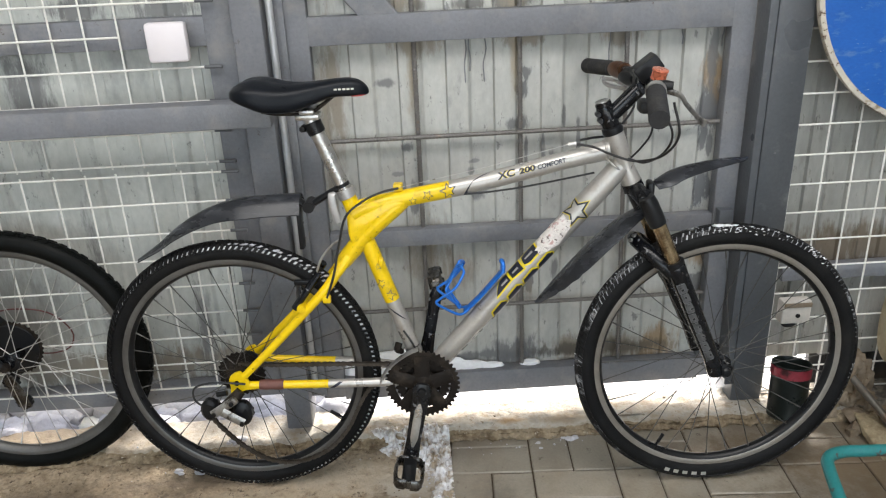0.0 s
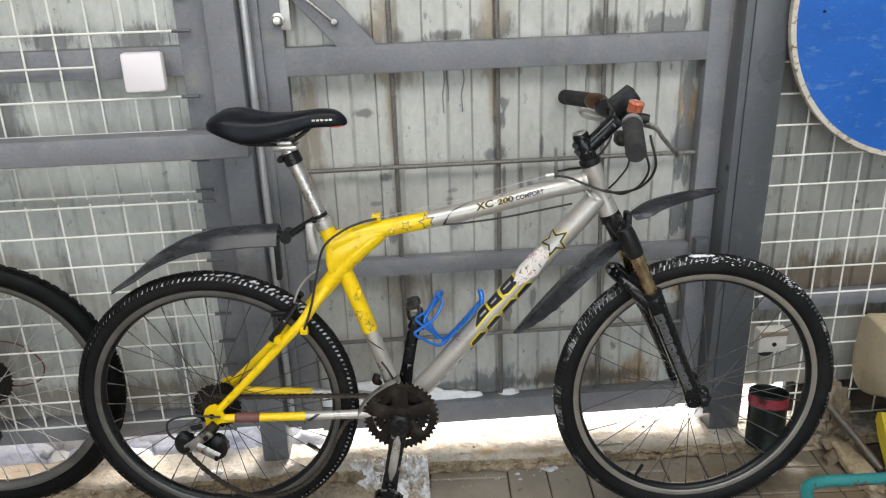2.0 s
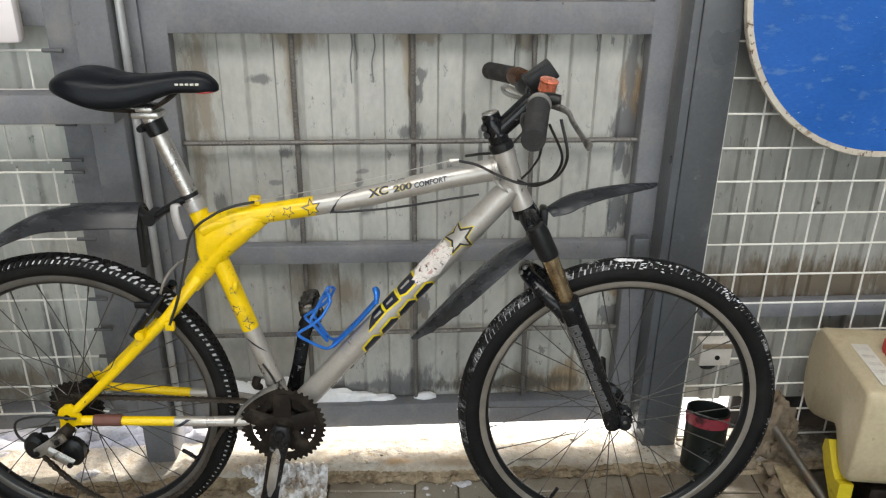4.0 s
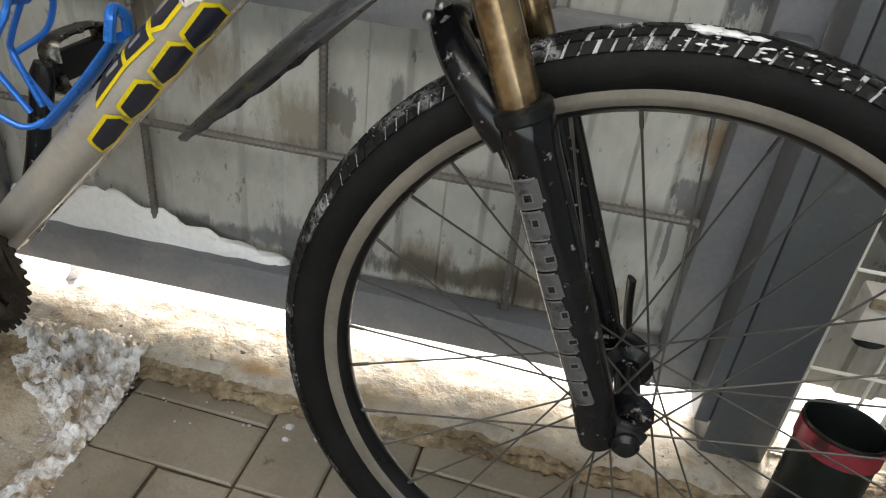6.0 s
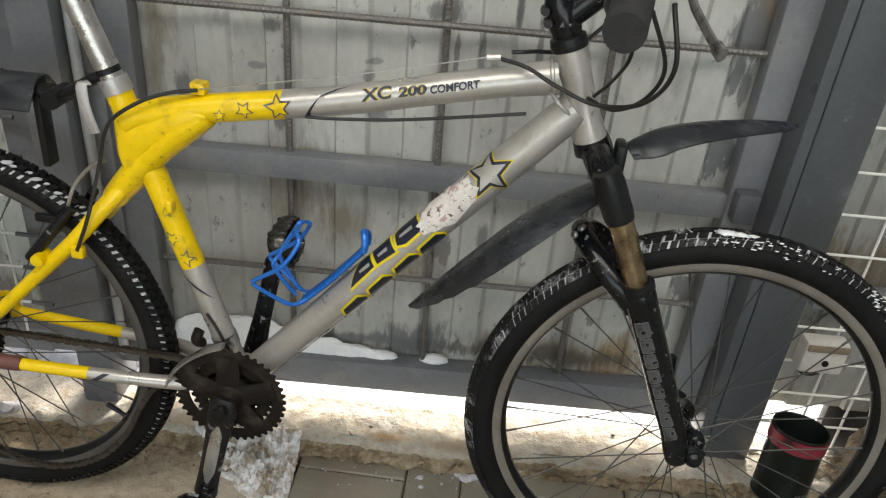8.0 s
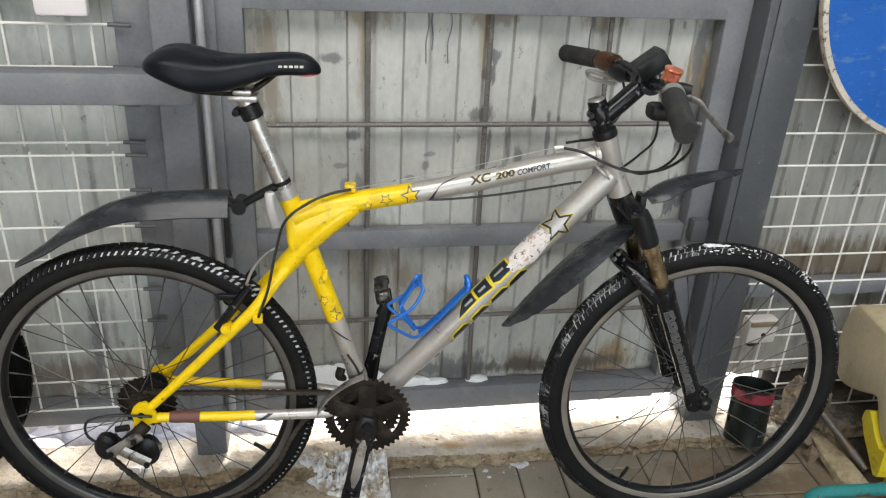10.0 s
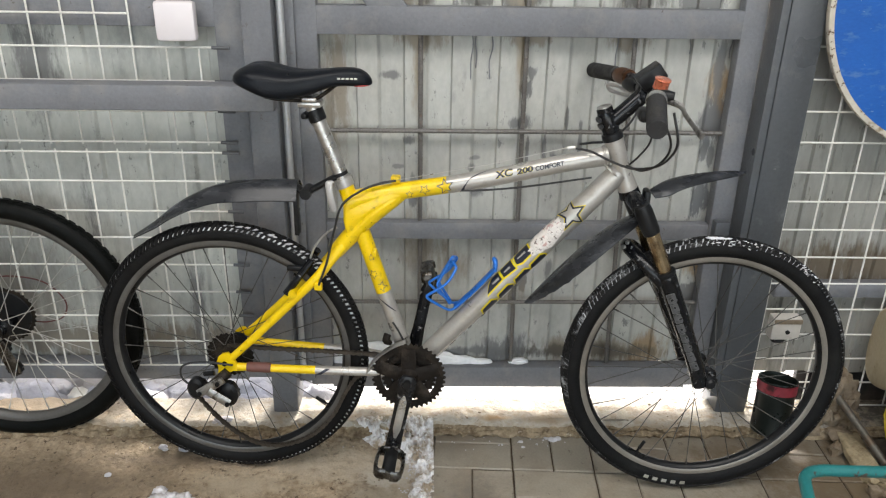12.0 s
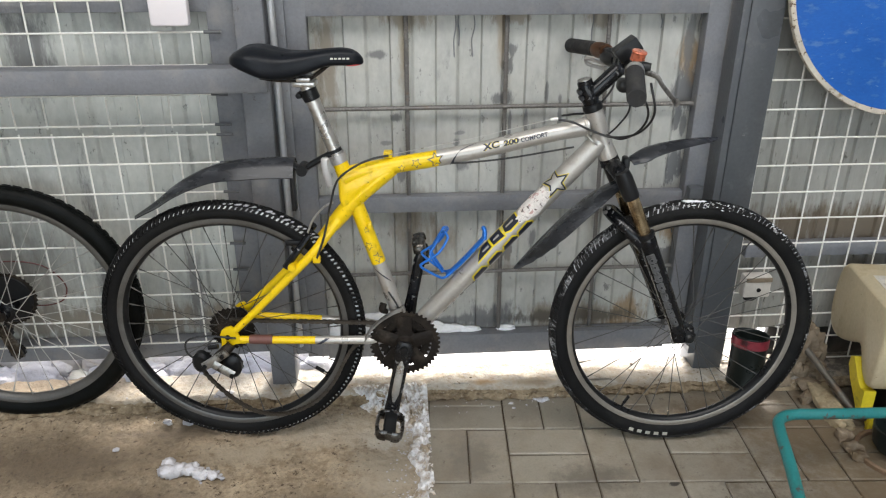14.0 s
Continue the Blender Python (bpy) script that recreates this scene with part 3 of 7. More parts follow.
def sheet_profile(x0, x1, pitch=0.115, depth=0.009, phase=-0.085):
    """Points across a shallow ribbed sheet: a sharp step and a soft slope in each pitch."""
    out = []
    k = math.floor((x0 - phase) / pitch)
    while phase + k * pitch < x1:
        for dx, dy in ((0.0, depth), (0.004, 0.0), (0.052, 0.0), (0.0545, depth * 0.15), (0.0605, depth * 0.88), (0.064, depth)):
            x = phase + k * pitch + dx
            if x0 <= x <= x1:
                out.append((x, dy))
        k += 1
    return [(x0, out[0][1])] + [p for p in out if x0 + 0.001 < p[0] < x1 - 0.001] + [(x1, out[-1][1])]


def corrugated(x0, x1, y, z0, z1, mat, name, parent):
    bm = bmesh.new()
    prof = sheet_profile(x0, x1)
    thick = 0.0012
    cols = [[bm.verts.new((x, y + d + t, z)) for z, t in ((z0, 0), (z1, 0), (z1, thick), (z0, thick))] for x, d in prof]
    for a, b in zip(cols, cols[1:]):
        for i in range(4):
            bm.faces.new((a[i], b[i], b[(i + 1) % 4], a[(i + 1) % 4]))
    bm.faces.new(cols[0])
    bm.faces.new(cols[-1][::-1])
    return part(name, bm, mat, parent, smooth=False)


def fractal(x, y, z=0.0, octaves=4):
    return noise.fractal(Vector((x, y, z)), 1.0, 2.0, octaves)


# ---- setting: ground, shelter ----
def spaced(parts):
    out = []
    for a, b, step in parts:
        n = max(1, round((b - a) / step))
        out += [a + (b - a) * i / n for i in range(n)]
    return out + [parts[-1][1]]


def height_sheet(xs, ys, height):
    bm = bmesh.new()
    grid = [[bm.verts.new((x, y, height(x, y))) for y in ys] for x in xs]
    for i in range(len(xs) - 1):
        for j in range(len(ys) - 1):
            bm.faces.new((grid[i][j], grid[i + 1][j], grid[i + 1][j + 1], grid[i][j + 1]))
    return bm


# the sheet of earth and snow that reaches the horizon
bm = bmesh.new()
ring_r = (6.0, 20.0, 80.0, 400.0, 2000.0)
lathe(bm, [(0.0, -0.06)] + [(r, -0.06) for r in ring_r], 32)
solo("ground", bm, M_SNOW, "snow-covered level ground outside the shelter", "ground", "structure")

# rough concrete floor, left part
xs = spaced([(-4.0, -1.3, 0.12), (-1.3, -0.005, 0.007)])
ys = spaced([(-4.0, 0.9, 0.15), (0.9, 1.80, 0.007)])
solo("floor", height_sheet(xs, ys, lambda x, y: 0.004 * fractal(x * 3, y * 3) + 0.0035 * fractal(x * 20, y * 20, 3.0) + 0.002 * fractal(x * 60, y * 60, 6.0) - 0.004 + (0.010 * max(0.0, y - 1.62) / 0.1 if y > 1.62 else 0.0)), M_CONCRETE, "rough brown-grey concrete floor, damp and gritty", "floor", "structure")

# concrete sill under the gate, with a crumbled front edge
SILL_SECTION = [(0.012, -0.05), (0.012, -0.006), (0.004, 0.001), (0.002, 0.007), (0.005, 0.012), (0.011, 0.016), (0.010, 0.021), (0.018, 0.026), (0.027, 0.0305)] + [(0.035 + 0.0066 * k, 0.032) for k in range(17)] + [(0.147, 0.028), (0.155, 0.018), (0.165, -0.002), (0.183, -0.04), (0.213, -0.09)]
xs = spaced([(-4.0, -1.6, 0.10), (-1.6, 0.95, 0.006), (0.95, 4.0, 0.10)])
bm = bmesh.new()
cols = []
for x in xs:
    edge = 1.697 + 0.010 * fractal(x * 5, 1.3) + 0.004 * fractal(x * 13, 4.0) + 0.005 * max(0.0, fractal(x * 40, 9.0))
    col = []
    for k, (dy, z) in enumerate(SILL_SECTION):
        loose = 1.0 if 1 < k < len(SILL_SECTION) - 3 else 0.0
        y = edge + dy
        jit = loose * (0.0042 * fractal(x * 13, y * 13, 2.0) + 0.0022 * fractal(x * 42, y * 42, 5.0) + 0.0016 * fractal(x * 120, y * 120 + z * 90, 8.0))
        chip = 0.022 * max(0.0, fractal(x * 9, 7.7) - 0.12) if 3 < k < 10 else 0.0
        push = 0.010 * fractal(x * 24, z * 60, 3.0) + 0.006 * fractal(x * 70, z * 160, 6.0) if 1 < k < 9 else 0.0
        col.append(bm.verts.new((x, y + push + chip, z + jit - chip * 0.8)))
    cols.append(col)
for a, b in zip(cols, cols[1:]):
    for i in range(len(a) - 1):
        bm.faces.new((a[i], b[i], b[i + 1], a[i + 1])).material_index = 1 if i < 7 else 0
solo("sill", bm, (M_SILL, M_SILL_FACE), "crumbling pale concrete sill under the gate", "sill", "structure")

# closing walls and roof of the shelter, unseen, added to bound the light
solo("wall_west", boxed(-4.2, -4.0, -4.2, 2.2, -0.05, 2.9), M_WALL, "unseen plain grey wall", "wall", "structure", smooth=False)
solo("wall_east", boxed(4.0, 4.2, -4.2, 2.2, -0.05, 2.9), M_WALL, "unseen plain grey wall", "wall", "structure", smooth=False)
bm = bmesh.new()
box(bm, -4.0, -3.3, -4.2, -4.0, -0.05, 2.9)
box(bm, 3.3, 4.0, -4.2, -4.0, -0.05, 2.9)
box(bm, -3.3, 3.3, -4.2, -4.0, 2.75, 2.9)
solo("wall_south", bm, M_WALL, "unseen grey wall round an assumed open side", "wall", "structure", smooth=False)
# unseen ceiling, left open where the overhead lamp is added
bm = bmesh.new()
box(bm, -4.2, 4.2, -4.2, -0.7, 2.9, 3.0)
box(bm, -4.2, 4.2, 0.7, 2.3, 2.9, 3.0)
box(bm, -4.2, -1.9, -0.7, 0.7, 2.9, 3.0)
box(bm, 2.1, 4.2, -0.7, 0.7, 2.9, 3.0)
solo("ceiling", bm, M_WALL, "unseen pale ceiling with a long gap added for the overhead lamp", "ceiling", "structure", smooth=False)

# ---- gate leaf ----
GY = 1.833
gate = thing("gate_leaf", "grey painted steel gate leaf with pale corrugated sheet and rebar grid", "gate")
part("stile", boxed(-0.3413, -0.281, GY, GY + 0.04, 0.080, 2.60, 0.004), M_GATE, gate)
part("stile", boxed(0.7015, 0.757, GY, GY + 0.04, 0.080, 2.60, 0.004), M_GATE, gate)
for z0, z1, dy in ((0.073, 0.137, 0.0), (0.519, 0.563, 0.008), (1.031, 1.095, 0.0), (1.62, 1.68, 0.008), (2.40, 2.46, 0.0)):
    part("rail", boxed(-0.2827, 0.7032, GY + dy + 0.0004, GY + 0.04, z0, z1, 0.002), M_GATE, gate)
corrugated(-0.333, 0.753, GY + 0.044, 0.09, 2.58, M_SHEET, "sheet", gate)


def rebar_mesh(length, r=0.0055):
    """A ribbed bar along z."""
    bm = bmesh.new()
    prof = [(0.0, 0.0)]
    n = int(length / 0.008)
    for i in range(n):
        z = i * length / n
        prof += [(r, z), (r, z + length / n * 0.45), (r * 1.13, z + length / n * 0.6), (r * 1.13, z + length / n * 0.8)]
    prof.append((0.0, length))
    return lathe(bm, prof, 8)


RB = GY + 0.028
for x_low, x_top in ((-0.043, -0.043), (0.212, 0.207), (0.482, 0.463)):
    ob = part("rebar", rebar_mesh(0.9), M_REBAR, gate)
    ob.matrix_local = along((x_low, RB, 0.13), (x_top, RB, 1.04))
    ob = part("rebar", rebar_mesh(1.2), M_REBAR, gate)
    ob.matrix_local = along((x_top, RB, 1.06), (x_top - 0.01, RB, 2.3))
for z in (0.332, 0.801, 1.36, 1.90):
    ob = part("rebar", rebar_mesh(0.985), M_REBAR, gate)
    ob.matrix_local = along((-0.283, RB - 0.010, z), (0.703, RB - 0.010, z + 0.002))

# runs of grey paint on the sheet below the top rail
for x, low, bend in ((0.078, 0.923, 0.004), (0.089, 0.950, -0.003), (0.124, 0.924, 0.006), (0.425, 0.956, 0.002), (0.601, 0.990, -0.003), (0.699, 0.981, 0.003)):
    drop_ = [(x + bend * math.sin(3.0 * f) * (1 if f < 0.6 else -0.4), GY + 0.0425, 1.036 + (low - 1.036) * f) for f in (0.0, 0.3, 0.6, 0.85, 1.0)]
    part("paint_run", tubed(curve_through(drop_, 4), [0.0014] * 14 + [0.0017, 0.0015, 0.0009], 6), M_GATE, gate)

# diagonal brace with its long steel link, the lock plate and its knob
bm = bmesh.new()
box(bm, -0.035, 0.035, 0.0, 0.026, -0.155, 0.155, 0.003)
bmesh.ops.transform(bm, matrix=Matrix.Translation((-0.194, GY + 0.0035, 1.180)) @ Matrix.Rotation(radians(-41), 4, "Y"), verts=bm.verts)
part("brace", bm, M_GATE, gate, smooth=False)
part("link_bar", tubed([(-0.245, GY - 0.010, 1.220), (-0.238, GY - 0.012, 1.213), (-0.176, GY - 0.012, 1.157), (-0.168, GY - 0.008, 1.152)], 0.0042, 10), M_STEEL, gate, "bare steel link bar")
for x, z in ((-0.247, 1.221), (-0.166, 1.150)):
    part("bolt", lathe(bmesh.new(), [(0.0, 0.016), (0.007, 0.015), (0.009, 0.010), (0.009, 0.0)], 8, along((x, GY + 0.002, z), (x, GY - 0.05, z))), M_STEEL, gate)
part("lock_plate", boxed(-0.284, -0.262, GY - 0.004, GY + 0.02, 1.135, 1.20, 0.002), M_LEVER, gate, "dull metal lock plate")
part("lock_cylinder", lathe(bmesh.new(), [(0.0, 0.026), (0.008, 0.025), (0.010, 0.018), (0.010, 0.008), (0.015, 0.006), (0.015, 0.0)], 16, along((-0.290, GY - 0.001, 1.158), (-0.290, GY - 0.1, 1.158))), M_ALU, gate, "shiny lock cylinder")
part("hinge_block", boxed(0.706, 0.744, GY - 0.03, GY - 0.001, 0.530, 0.585, 0.004), M_POST, gate)

# ---- posts ----
solo("post", boxed(-0.440, -0.372, 1.775, 1.87, -0.03, 2.75, 0.005), M_GATE, "slate grey square steel gate post", "post", "structure")
bm = boxed(0.777, 0.863, 1.775, 1.88, -0.03, 2.75, 0.006)
for v in bm.verts:
    v.co.x += 0.004 * v.co.z
solo("post", bm, M_POST, "slate grey broad square steel gate post", "post", "structure")
solo("conduit", tubed(between((-0.356, 1.800, 0.14), (-0.358, 1.800, 2.75), 2), 0.0085, 12), M_CONDUIT, "thin grey metal conduit beside the gate post", "pipe", "structure")

# backing strip added to block daylight between post and leaf
solo("jamb", boxed(-0.40, -0.331, 1.8220, 1.835, 0.10, 2.75), M_GATE, "slate grey strip added to block light in the gap at the gate post", "trim", "structure", smooth=False)
bm = boxed(0.7575, 0.7768, 1.7772, 1.8760, 0.082, 2.75, 0.002)
for v in bm.verts:
    v.co.x += 0.004 * v.co.z
solo("jamb", bm, M_POST, "slate grey steel angle welded to the gate post", "trim", "structure", smooth=False)

# ---- fixed panels either side ----
panel = thing("fence_panel", "grey framed fence panel of weathered pale corrugated sheet", "fence panel")
part("stile", boxed(-0.512, -0.441, 1.822, 1.862, 0.11, 2.70, 0.004), M_GATE, panel)
for z0, z1 in ((0.105, 0.158), (1.045, 1.110), (2.0, 2.06)):
    part("rail", boxed(-3.95, -0.5103, 1.8224, 1.862, z0, z1, 0.002), M_GATE, panel)
corrugated(-3.95, -0.50, 1.866, 0.12, 2.70, M_SHEET_LEFT, "sheet", panel)
part("crossbar", boxed(-3.95, -0.369, 1.716, 1.772, 0.876, 0.933, 0.004), M_GATE, panel)

panel = thing("fence_panel", "fence panel of dull weathered corrugated sheet beside the post", "fence panel")
for z0, z1 in ((0.36, 0.40), (1.30, 1.36), (2.2, 2.26)):
    part("rail", boxed(0.905, 3.95, 1.830, 1.868, z0, z1, 0.004), M_GATE, panel)
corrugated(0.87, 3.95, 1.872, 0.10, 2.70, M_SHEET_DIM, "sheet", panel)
# added dark strip that blocks the light below the sheet
part("kick_board", boxed(1.05, 3.95, 1.890, 1.91, -0.03, 0.30, 0.003), M_DARK, panel)


def wire_mesh(label, xs_, zs_, x_span, z_span, y, r=0.0024, short=None, tips=False, cut=None):
    t = thing("wire_mesh", label, "wire mesh", group="white welded mesh panels")
    for i, x in enumerate(xs_):
        for z0, z1 in (((z_span[0], cut[i][0]), (cut[i][1], z_span[1])) if cut and i in cut else (z_span,)):
            lean = 0.003 * math.sin(i * 1.7)
            part("wire", tubed(between((x, y + 0.0045, z0), (x + lean * (z1 - z0), y + 0.0045, z1), 2), r, 8), M_WIRE, t)
    for i, z in enumerate(zs_):
        x1 = x_span[1] if not short or i not in short else short[i]
        bend = 0.004 * math.sin(i * 2.3)
        part("wire", tubed(curve_through([(x_span[0], y, z), ((x_span[0] + x1) / 2, y - 0.002, z + bend * 0.3), (x1, y, z + bend * 0.6)], 4), r, 8), M_WIRE, t)
    for i, z in enumerate(zs_ if tips else ()):
        if not short or i not in short:
            zz = z + 0.0024 * math.sin(i * 2.3)
            part("wire_end", tubed(between((x_span[1] - 0.030, y, zz), (x_span[1] + 0.010, y - 0.001, zz - 0.001), 2), r * 1.7, 8), M_WIRE_END, t, "wire end painted over in grey")
    return t


wire_mesh("white welded wire mesh panel tied to the fence", [-0.549 - 0.0745 * k for k in range(22)], [0.780 + 0.0735 * k for k in range(14)], (-2.2, -0.488), (0.772, 1.742), 1.806, short={4: -0.70}, tips=True, cut={0: (1.003, 1.145), 1: (1.003, 1.145)})
wire_mesh("white welded wire mesh panel near the ground", [-0.540 - 0.0750 * k for k in range(22)], [0.756 - 0.0738 * k for k in range(9)], (-2.2, -0.486), (0.160, 0.762), 1.800, tips=True)
wire_mesh("white welded wire mesh panel beside the blue sign", [0.876 + 0.0781 * k for k in range(19)], [0.947 - 0.0757 * k + 0.0757 * 7 for k in range(20)], (0.874, 2.3), (0.03, 1.50), 1.800)

# ---- junction box, socket ----
t = thing("junction_box", "square white plastic junction box on the wire mesh", "junction box")
part("lid", boxed(-0.628, -0.539, 1.766, 1.790, 1.020, 1.106, 0.008), M_BOXWHITE, t)
part("base", boxed(-0.624, -0.543, 1.7905, 1.804, 1.024, 1.102, 0.003), M_SOCKET, t)
t = thing("power_socket", "dirty white plastic socket box fixed to the mesh", "socket")
part("housing", boxed(0.884, 0.962, 1.762, 1.797, 0.268, 0.334, 0.006), M_SOCKET, t)
# black disc paints the dark inside of the hole; nothing is cut
part("socket_hole", lathe(bmesh.new(), [(0.0, 0.003), (0.006, 0.003), (0.006, 0.0)], 12, along((0.926, 1.7622, 0.293), (0.926, 1.70, 0.293))), M_BLACK, t)
part("cover_strip", boxed(0.886, 0.960, 1.757, 1.7618, 0.318, 0.331, 0.002), M_STONE, t)
part("cable_stub", tubed(curve_through([(0.900, 1.78, 0.268), (0.902, 1.78, 0.258), (0.92, 1.78, 0.256), (0.93, 1.78, 0.262)], 4), 0.006, 8), M_BLACK, t)

# ---- blue road sign ----
SIGN = Vector((1.208, 1.757, 1.137))
sign = thing("road_sign", "round blue road sign with chipped white rim and arrow", "road sign", Matrix.Translation(SIGN) @ pose(0, 0, 0, 90, 0, 0))
part("disc", lathe(bmesh.new(), [(0.0, 0.0), (0.338, 0.0), (0.338, -0.002), (0.0, -0.002)], 72), M_SIGN, sign)
ring_section(bm := bmesh.new(), [(0.337, -0.014), (0.350, -0.014), (0.352, -0.004), (0.350, 0.002), (0.338, 0.002)], 72, Matrix())
part("rim", bm, M_SIGN_WHITE, sign, "chipped off-white rim")
arrow = [(-0.055, 0.21), (0.045, 0.235), (0.115, -0.075), (0.175, -0.055), (0.075, -0.275), (-0.036, -0.143), (0.012, -0.107)]
part("arrow", plate(bmesh.new(), arrow, Matrix.Translation((0, 0, 0.0005)), 0.002), M_SIGN_WHITE, sign, "off-white arrow", smooth=False)
for x, y_ in ((-0.275, 0.0), (0.0, -0.29), (0.0, 0.29)):
    part("rivet", lathe(bmesh.new(), [(0.0, 0.004), (0.003, 0.003), (0.004, 0.0)], 8, Matrix.Translation((x, y_, 0))), M_BLACK, sign)

# ---- bicycles ----
def P(u, w, v=0.0):
    """Bicycle plane to local: u forward, v to its far side, w up."""
    return Vector((u, v, w))


def star_outline(r, inner=0.42, turn=90):
    return [((r if k % 2 == 0 else r * inner) * math.cos(radians(turn + 36 * k)), (r if k % 2 == 0 else r * inner) * math.sin(radians(turn + 36 * k))) for k in range(10)]


def tyre_mesh(R, w, knobs, rows, knob_h, seed, tread_mat=1, snowy=(0, 1, 2, 3)):
    """Carcass and tread blocks round the y axis; slot 1 is the ground between the blocks."""
    bm = bmesh.new()
    turn = Matrix.Rotation(radians(90), 4, "X")
    rc = R - knob_h - w
    sec = []
    for k in range(18):
        a = 2 * math.pi * k / 18
        sec.append((rc + w * 1.0 * math.cos(a), w * 0.98 * math.sin(a)))
    seg = 96
    rings = []
    for k in range(seg):
        c, s = math.cos(2 * math.pi * k / seg), math.sin(2 * math.pi * k / seg)
        rings.append([bm.verts.new(turn @ Vector((r * c, r * s, h))) for r, h in sec])
    for k in range(seg):
        a, b = rings[k], rings[(k + 1) % seg]
        for i in range(18):
            f = bm.faces.new((a[i], a[(i + 1) % 18], b[(i + 1) % 18], b[i]))
            f.material_index = tread_mat if min(i, 17 - i) in snowy else 0
    carcass, bm = bm, bmesh.new()
    rnd = random.Random(seed)
    base = knobs
    for row, (ang, length, wid, times) in enumerate(rows):
        knobs = int(base * times)
        for k in range(knobs):
            th = 2 * math.pi * (k + 0.5 * (row % 2)) / knobs
            half = length * rnd.uniform(0.84, 1.03) * math.pi / knobs
            th += rnd.uniform(-0.11, 0.11) * math.pi / knobs
            a0, a1 = radians(ang) - wid / w / 2, radians(ang) + wid / w / 2
            vs = []
            for rr, sh in ((w - 0.001, 1.0), (w + knob_h * rnd.uniform(0.8, 1.0), 0.86)):
                skew = 0.034 if ang > 40 else -0.034 if ang < -40 else 0.03 * (1 if row % 2 else -1)
                for t, a in ((th - half * sh, a0), (th + half * sh, a0), (th + half * sh, a1), (th - half * sh, a1)):
                    t += skew * (a - radians(ang))
                    r, h = rc + rr * math.cos(a), rr * math.sin(a)
                    vs.append(bm.verts.new(turn @ Vector((r * math.cos(t), r * math.sin(t), h))))
            bm.faces.new(vs[4:])
            for i in range(4):
                bm.faces.new((vs[i], vs[(i + 1) % 4], vs[4 + (i + 1) % 4], vs[4 + i]))
    return carcass, bm


def wheel(parent, center, steer, R, tyre_w, knobs, rows, knob_h, rim_mat, tread_mat, spoke_mat, seed, valve_at, hub_half=0.05, name="wheel", snowy=(0, 1, 2), bed_mat=None, knob_mat=None, side_mat=None):
    m = Matrix.Translation(center) @ steer
    turn = Matrix.Rotation(radians(90), 4, "X")
    rim_r = R - knob_h - 2 * tyre_w + 0.004
    sec = [(rim_r + 0.006, 0.0125), (rim_r + 0.006, 0.0145), (rim_r - 0.004, 0.0150), (rim_r - 0.011, 0.0135), (rim_r - 0.018, 0.006), (rim_r - 0.0195, 0.0), (rim_r - 0.018, -0.006), (rim_r - 0.011, -0.0135), (rim_r - 0.004, -0.0150), (rim_r + 0.006, -0.0145), (rim_r + 0.006, -0.0125), (rim_r - 0.003, 0.0)]
    ring = ring_section(bmesh.new(), sec, 96, turn)
    for f in ring.faces:
        c = f.calc_center_median()
        if math.hypot(c.x, c.z) < rim_r - 0.0085:
            f.material_index = 1
    rim = part(name, ring, (rim_mat, bed_mat or rim_mat), parent)
    rim.matrix_local = m
    carcass, blocks_ = tyre_mesh(R, tyre_w, knobs, rows, knob_h, seed, 1, snowy)
    part("tyre", carcass, (side_mat or M_RUBBER, tread_mat), rim, "black knobbly tyre")
    tagged(part("tread", blocks_, knob_mat or M_RUBBER, rim), kind="stuff")
    hub = bmesh.new()
    h = hub_half
    lathe(hub, [(0.0, h + 0.012), (0.006, h + 0.012), (0.006, h), (0.012, h), (0.013, h - 0.012), (0.024, h - 0.014), (0.024, h - 0.018), (0.013, h - 0.022), (0.012, 0.0), (0.013, 0.022 - h), (0.024, 0.018 - h), (0.024, 0.014 - h), (0.013, 0.012 - h), (0.012, -h), (0.006, -h), (0.006, -h - 0.012), (0.0, -h - 0.012)], 20, turn)
    part("hub", hub, M_BLACK_GLOSS, rim)
    ang = [2 * math.pi * k / 32 for k in range(32)]
    rs = rim_r - 0.018
    for k in range(32):
        side = 1 if k % 2 else -1
        lead = 1 if (k // 2) % 2 else -1
        a_hub = ang[k] + lead * radians(62)
        p0 = Vector((0.022 * math.cos(a_hub), side * (h - 0.016), 0.022 * math.sin(a_hub)))
        p1 = Vector((rs * math.cos(ang[k]), side * 0.003, rs * math.sin(ang[k])))
        part("spoke", tubed([p0, p0.lerp(p1, 0.93), p0.lerp(p1, 0.935), p1], [0.00110, 0.00110, 0.0018, 0.0018], 6), spoke_mat, rim)
    a = radians(valve_at)
    d = Vector((math.cos(a), 0, math.sin(a)))
    part("valve", tubed([d * (rs + 0.004), d * (rs - 0.010), d * (rs - 0.011), d * (rs - 0.034), d * (rs - 0.035)], [0.0028, 0.0028, 0.0042, 0.0042, 0.002], 10), M_BLACK, rim)
    return rim


def wrap_on_tube(bm, origin, axis, up, radius, lift=0.0006):
    """Bends a flat drawing (x along the tube, y round it) onto the tube's near side."""
    ax = Vector(axis).normalized()
    near = Vector((0, -1, 0))
    upv = Vector(up).normalized()
    for v in bm.verts:
        a = v.co.y / radius
        rr = radius + lift + v.co.z
        v.co = Vector(origin) + ax * v.co.x + upv * (rr * math.sin(a)) + near * (rr * math.cos(a))
    return bm


def slice_rows(bm, lo, hi, n):
    for i in range(1, n):
        y = lo + (hi - lo) * i / n
        bmesh.ops.bisect_plane(bm, geom=bm.verts[:] + bm.edges[:] + bm.faces[:], plane_co=(0, y, 0), plane_no=(0, 1, 0))
    return bm


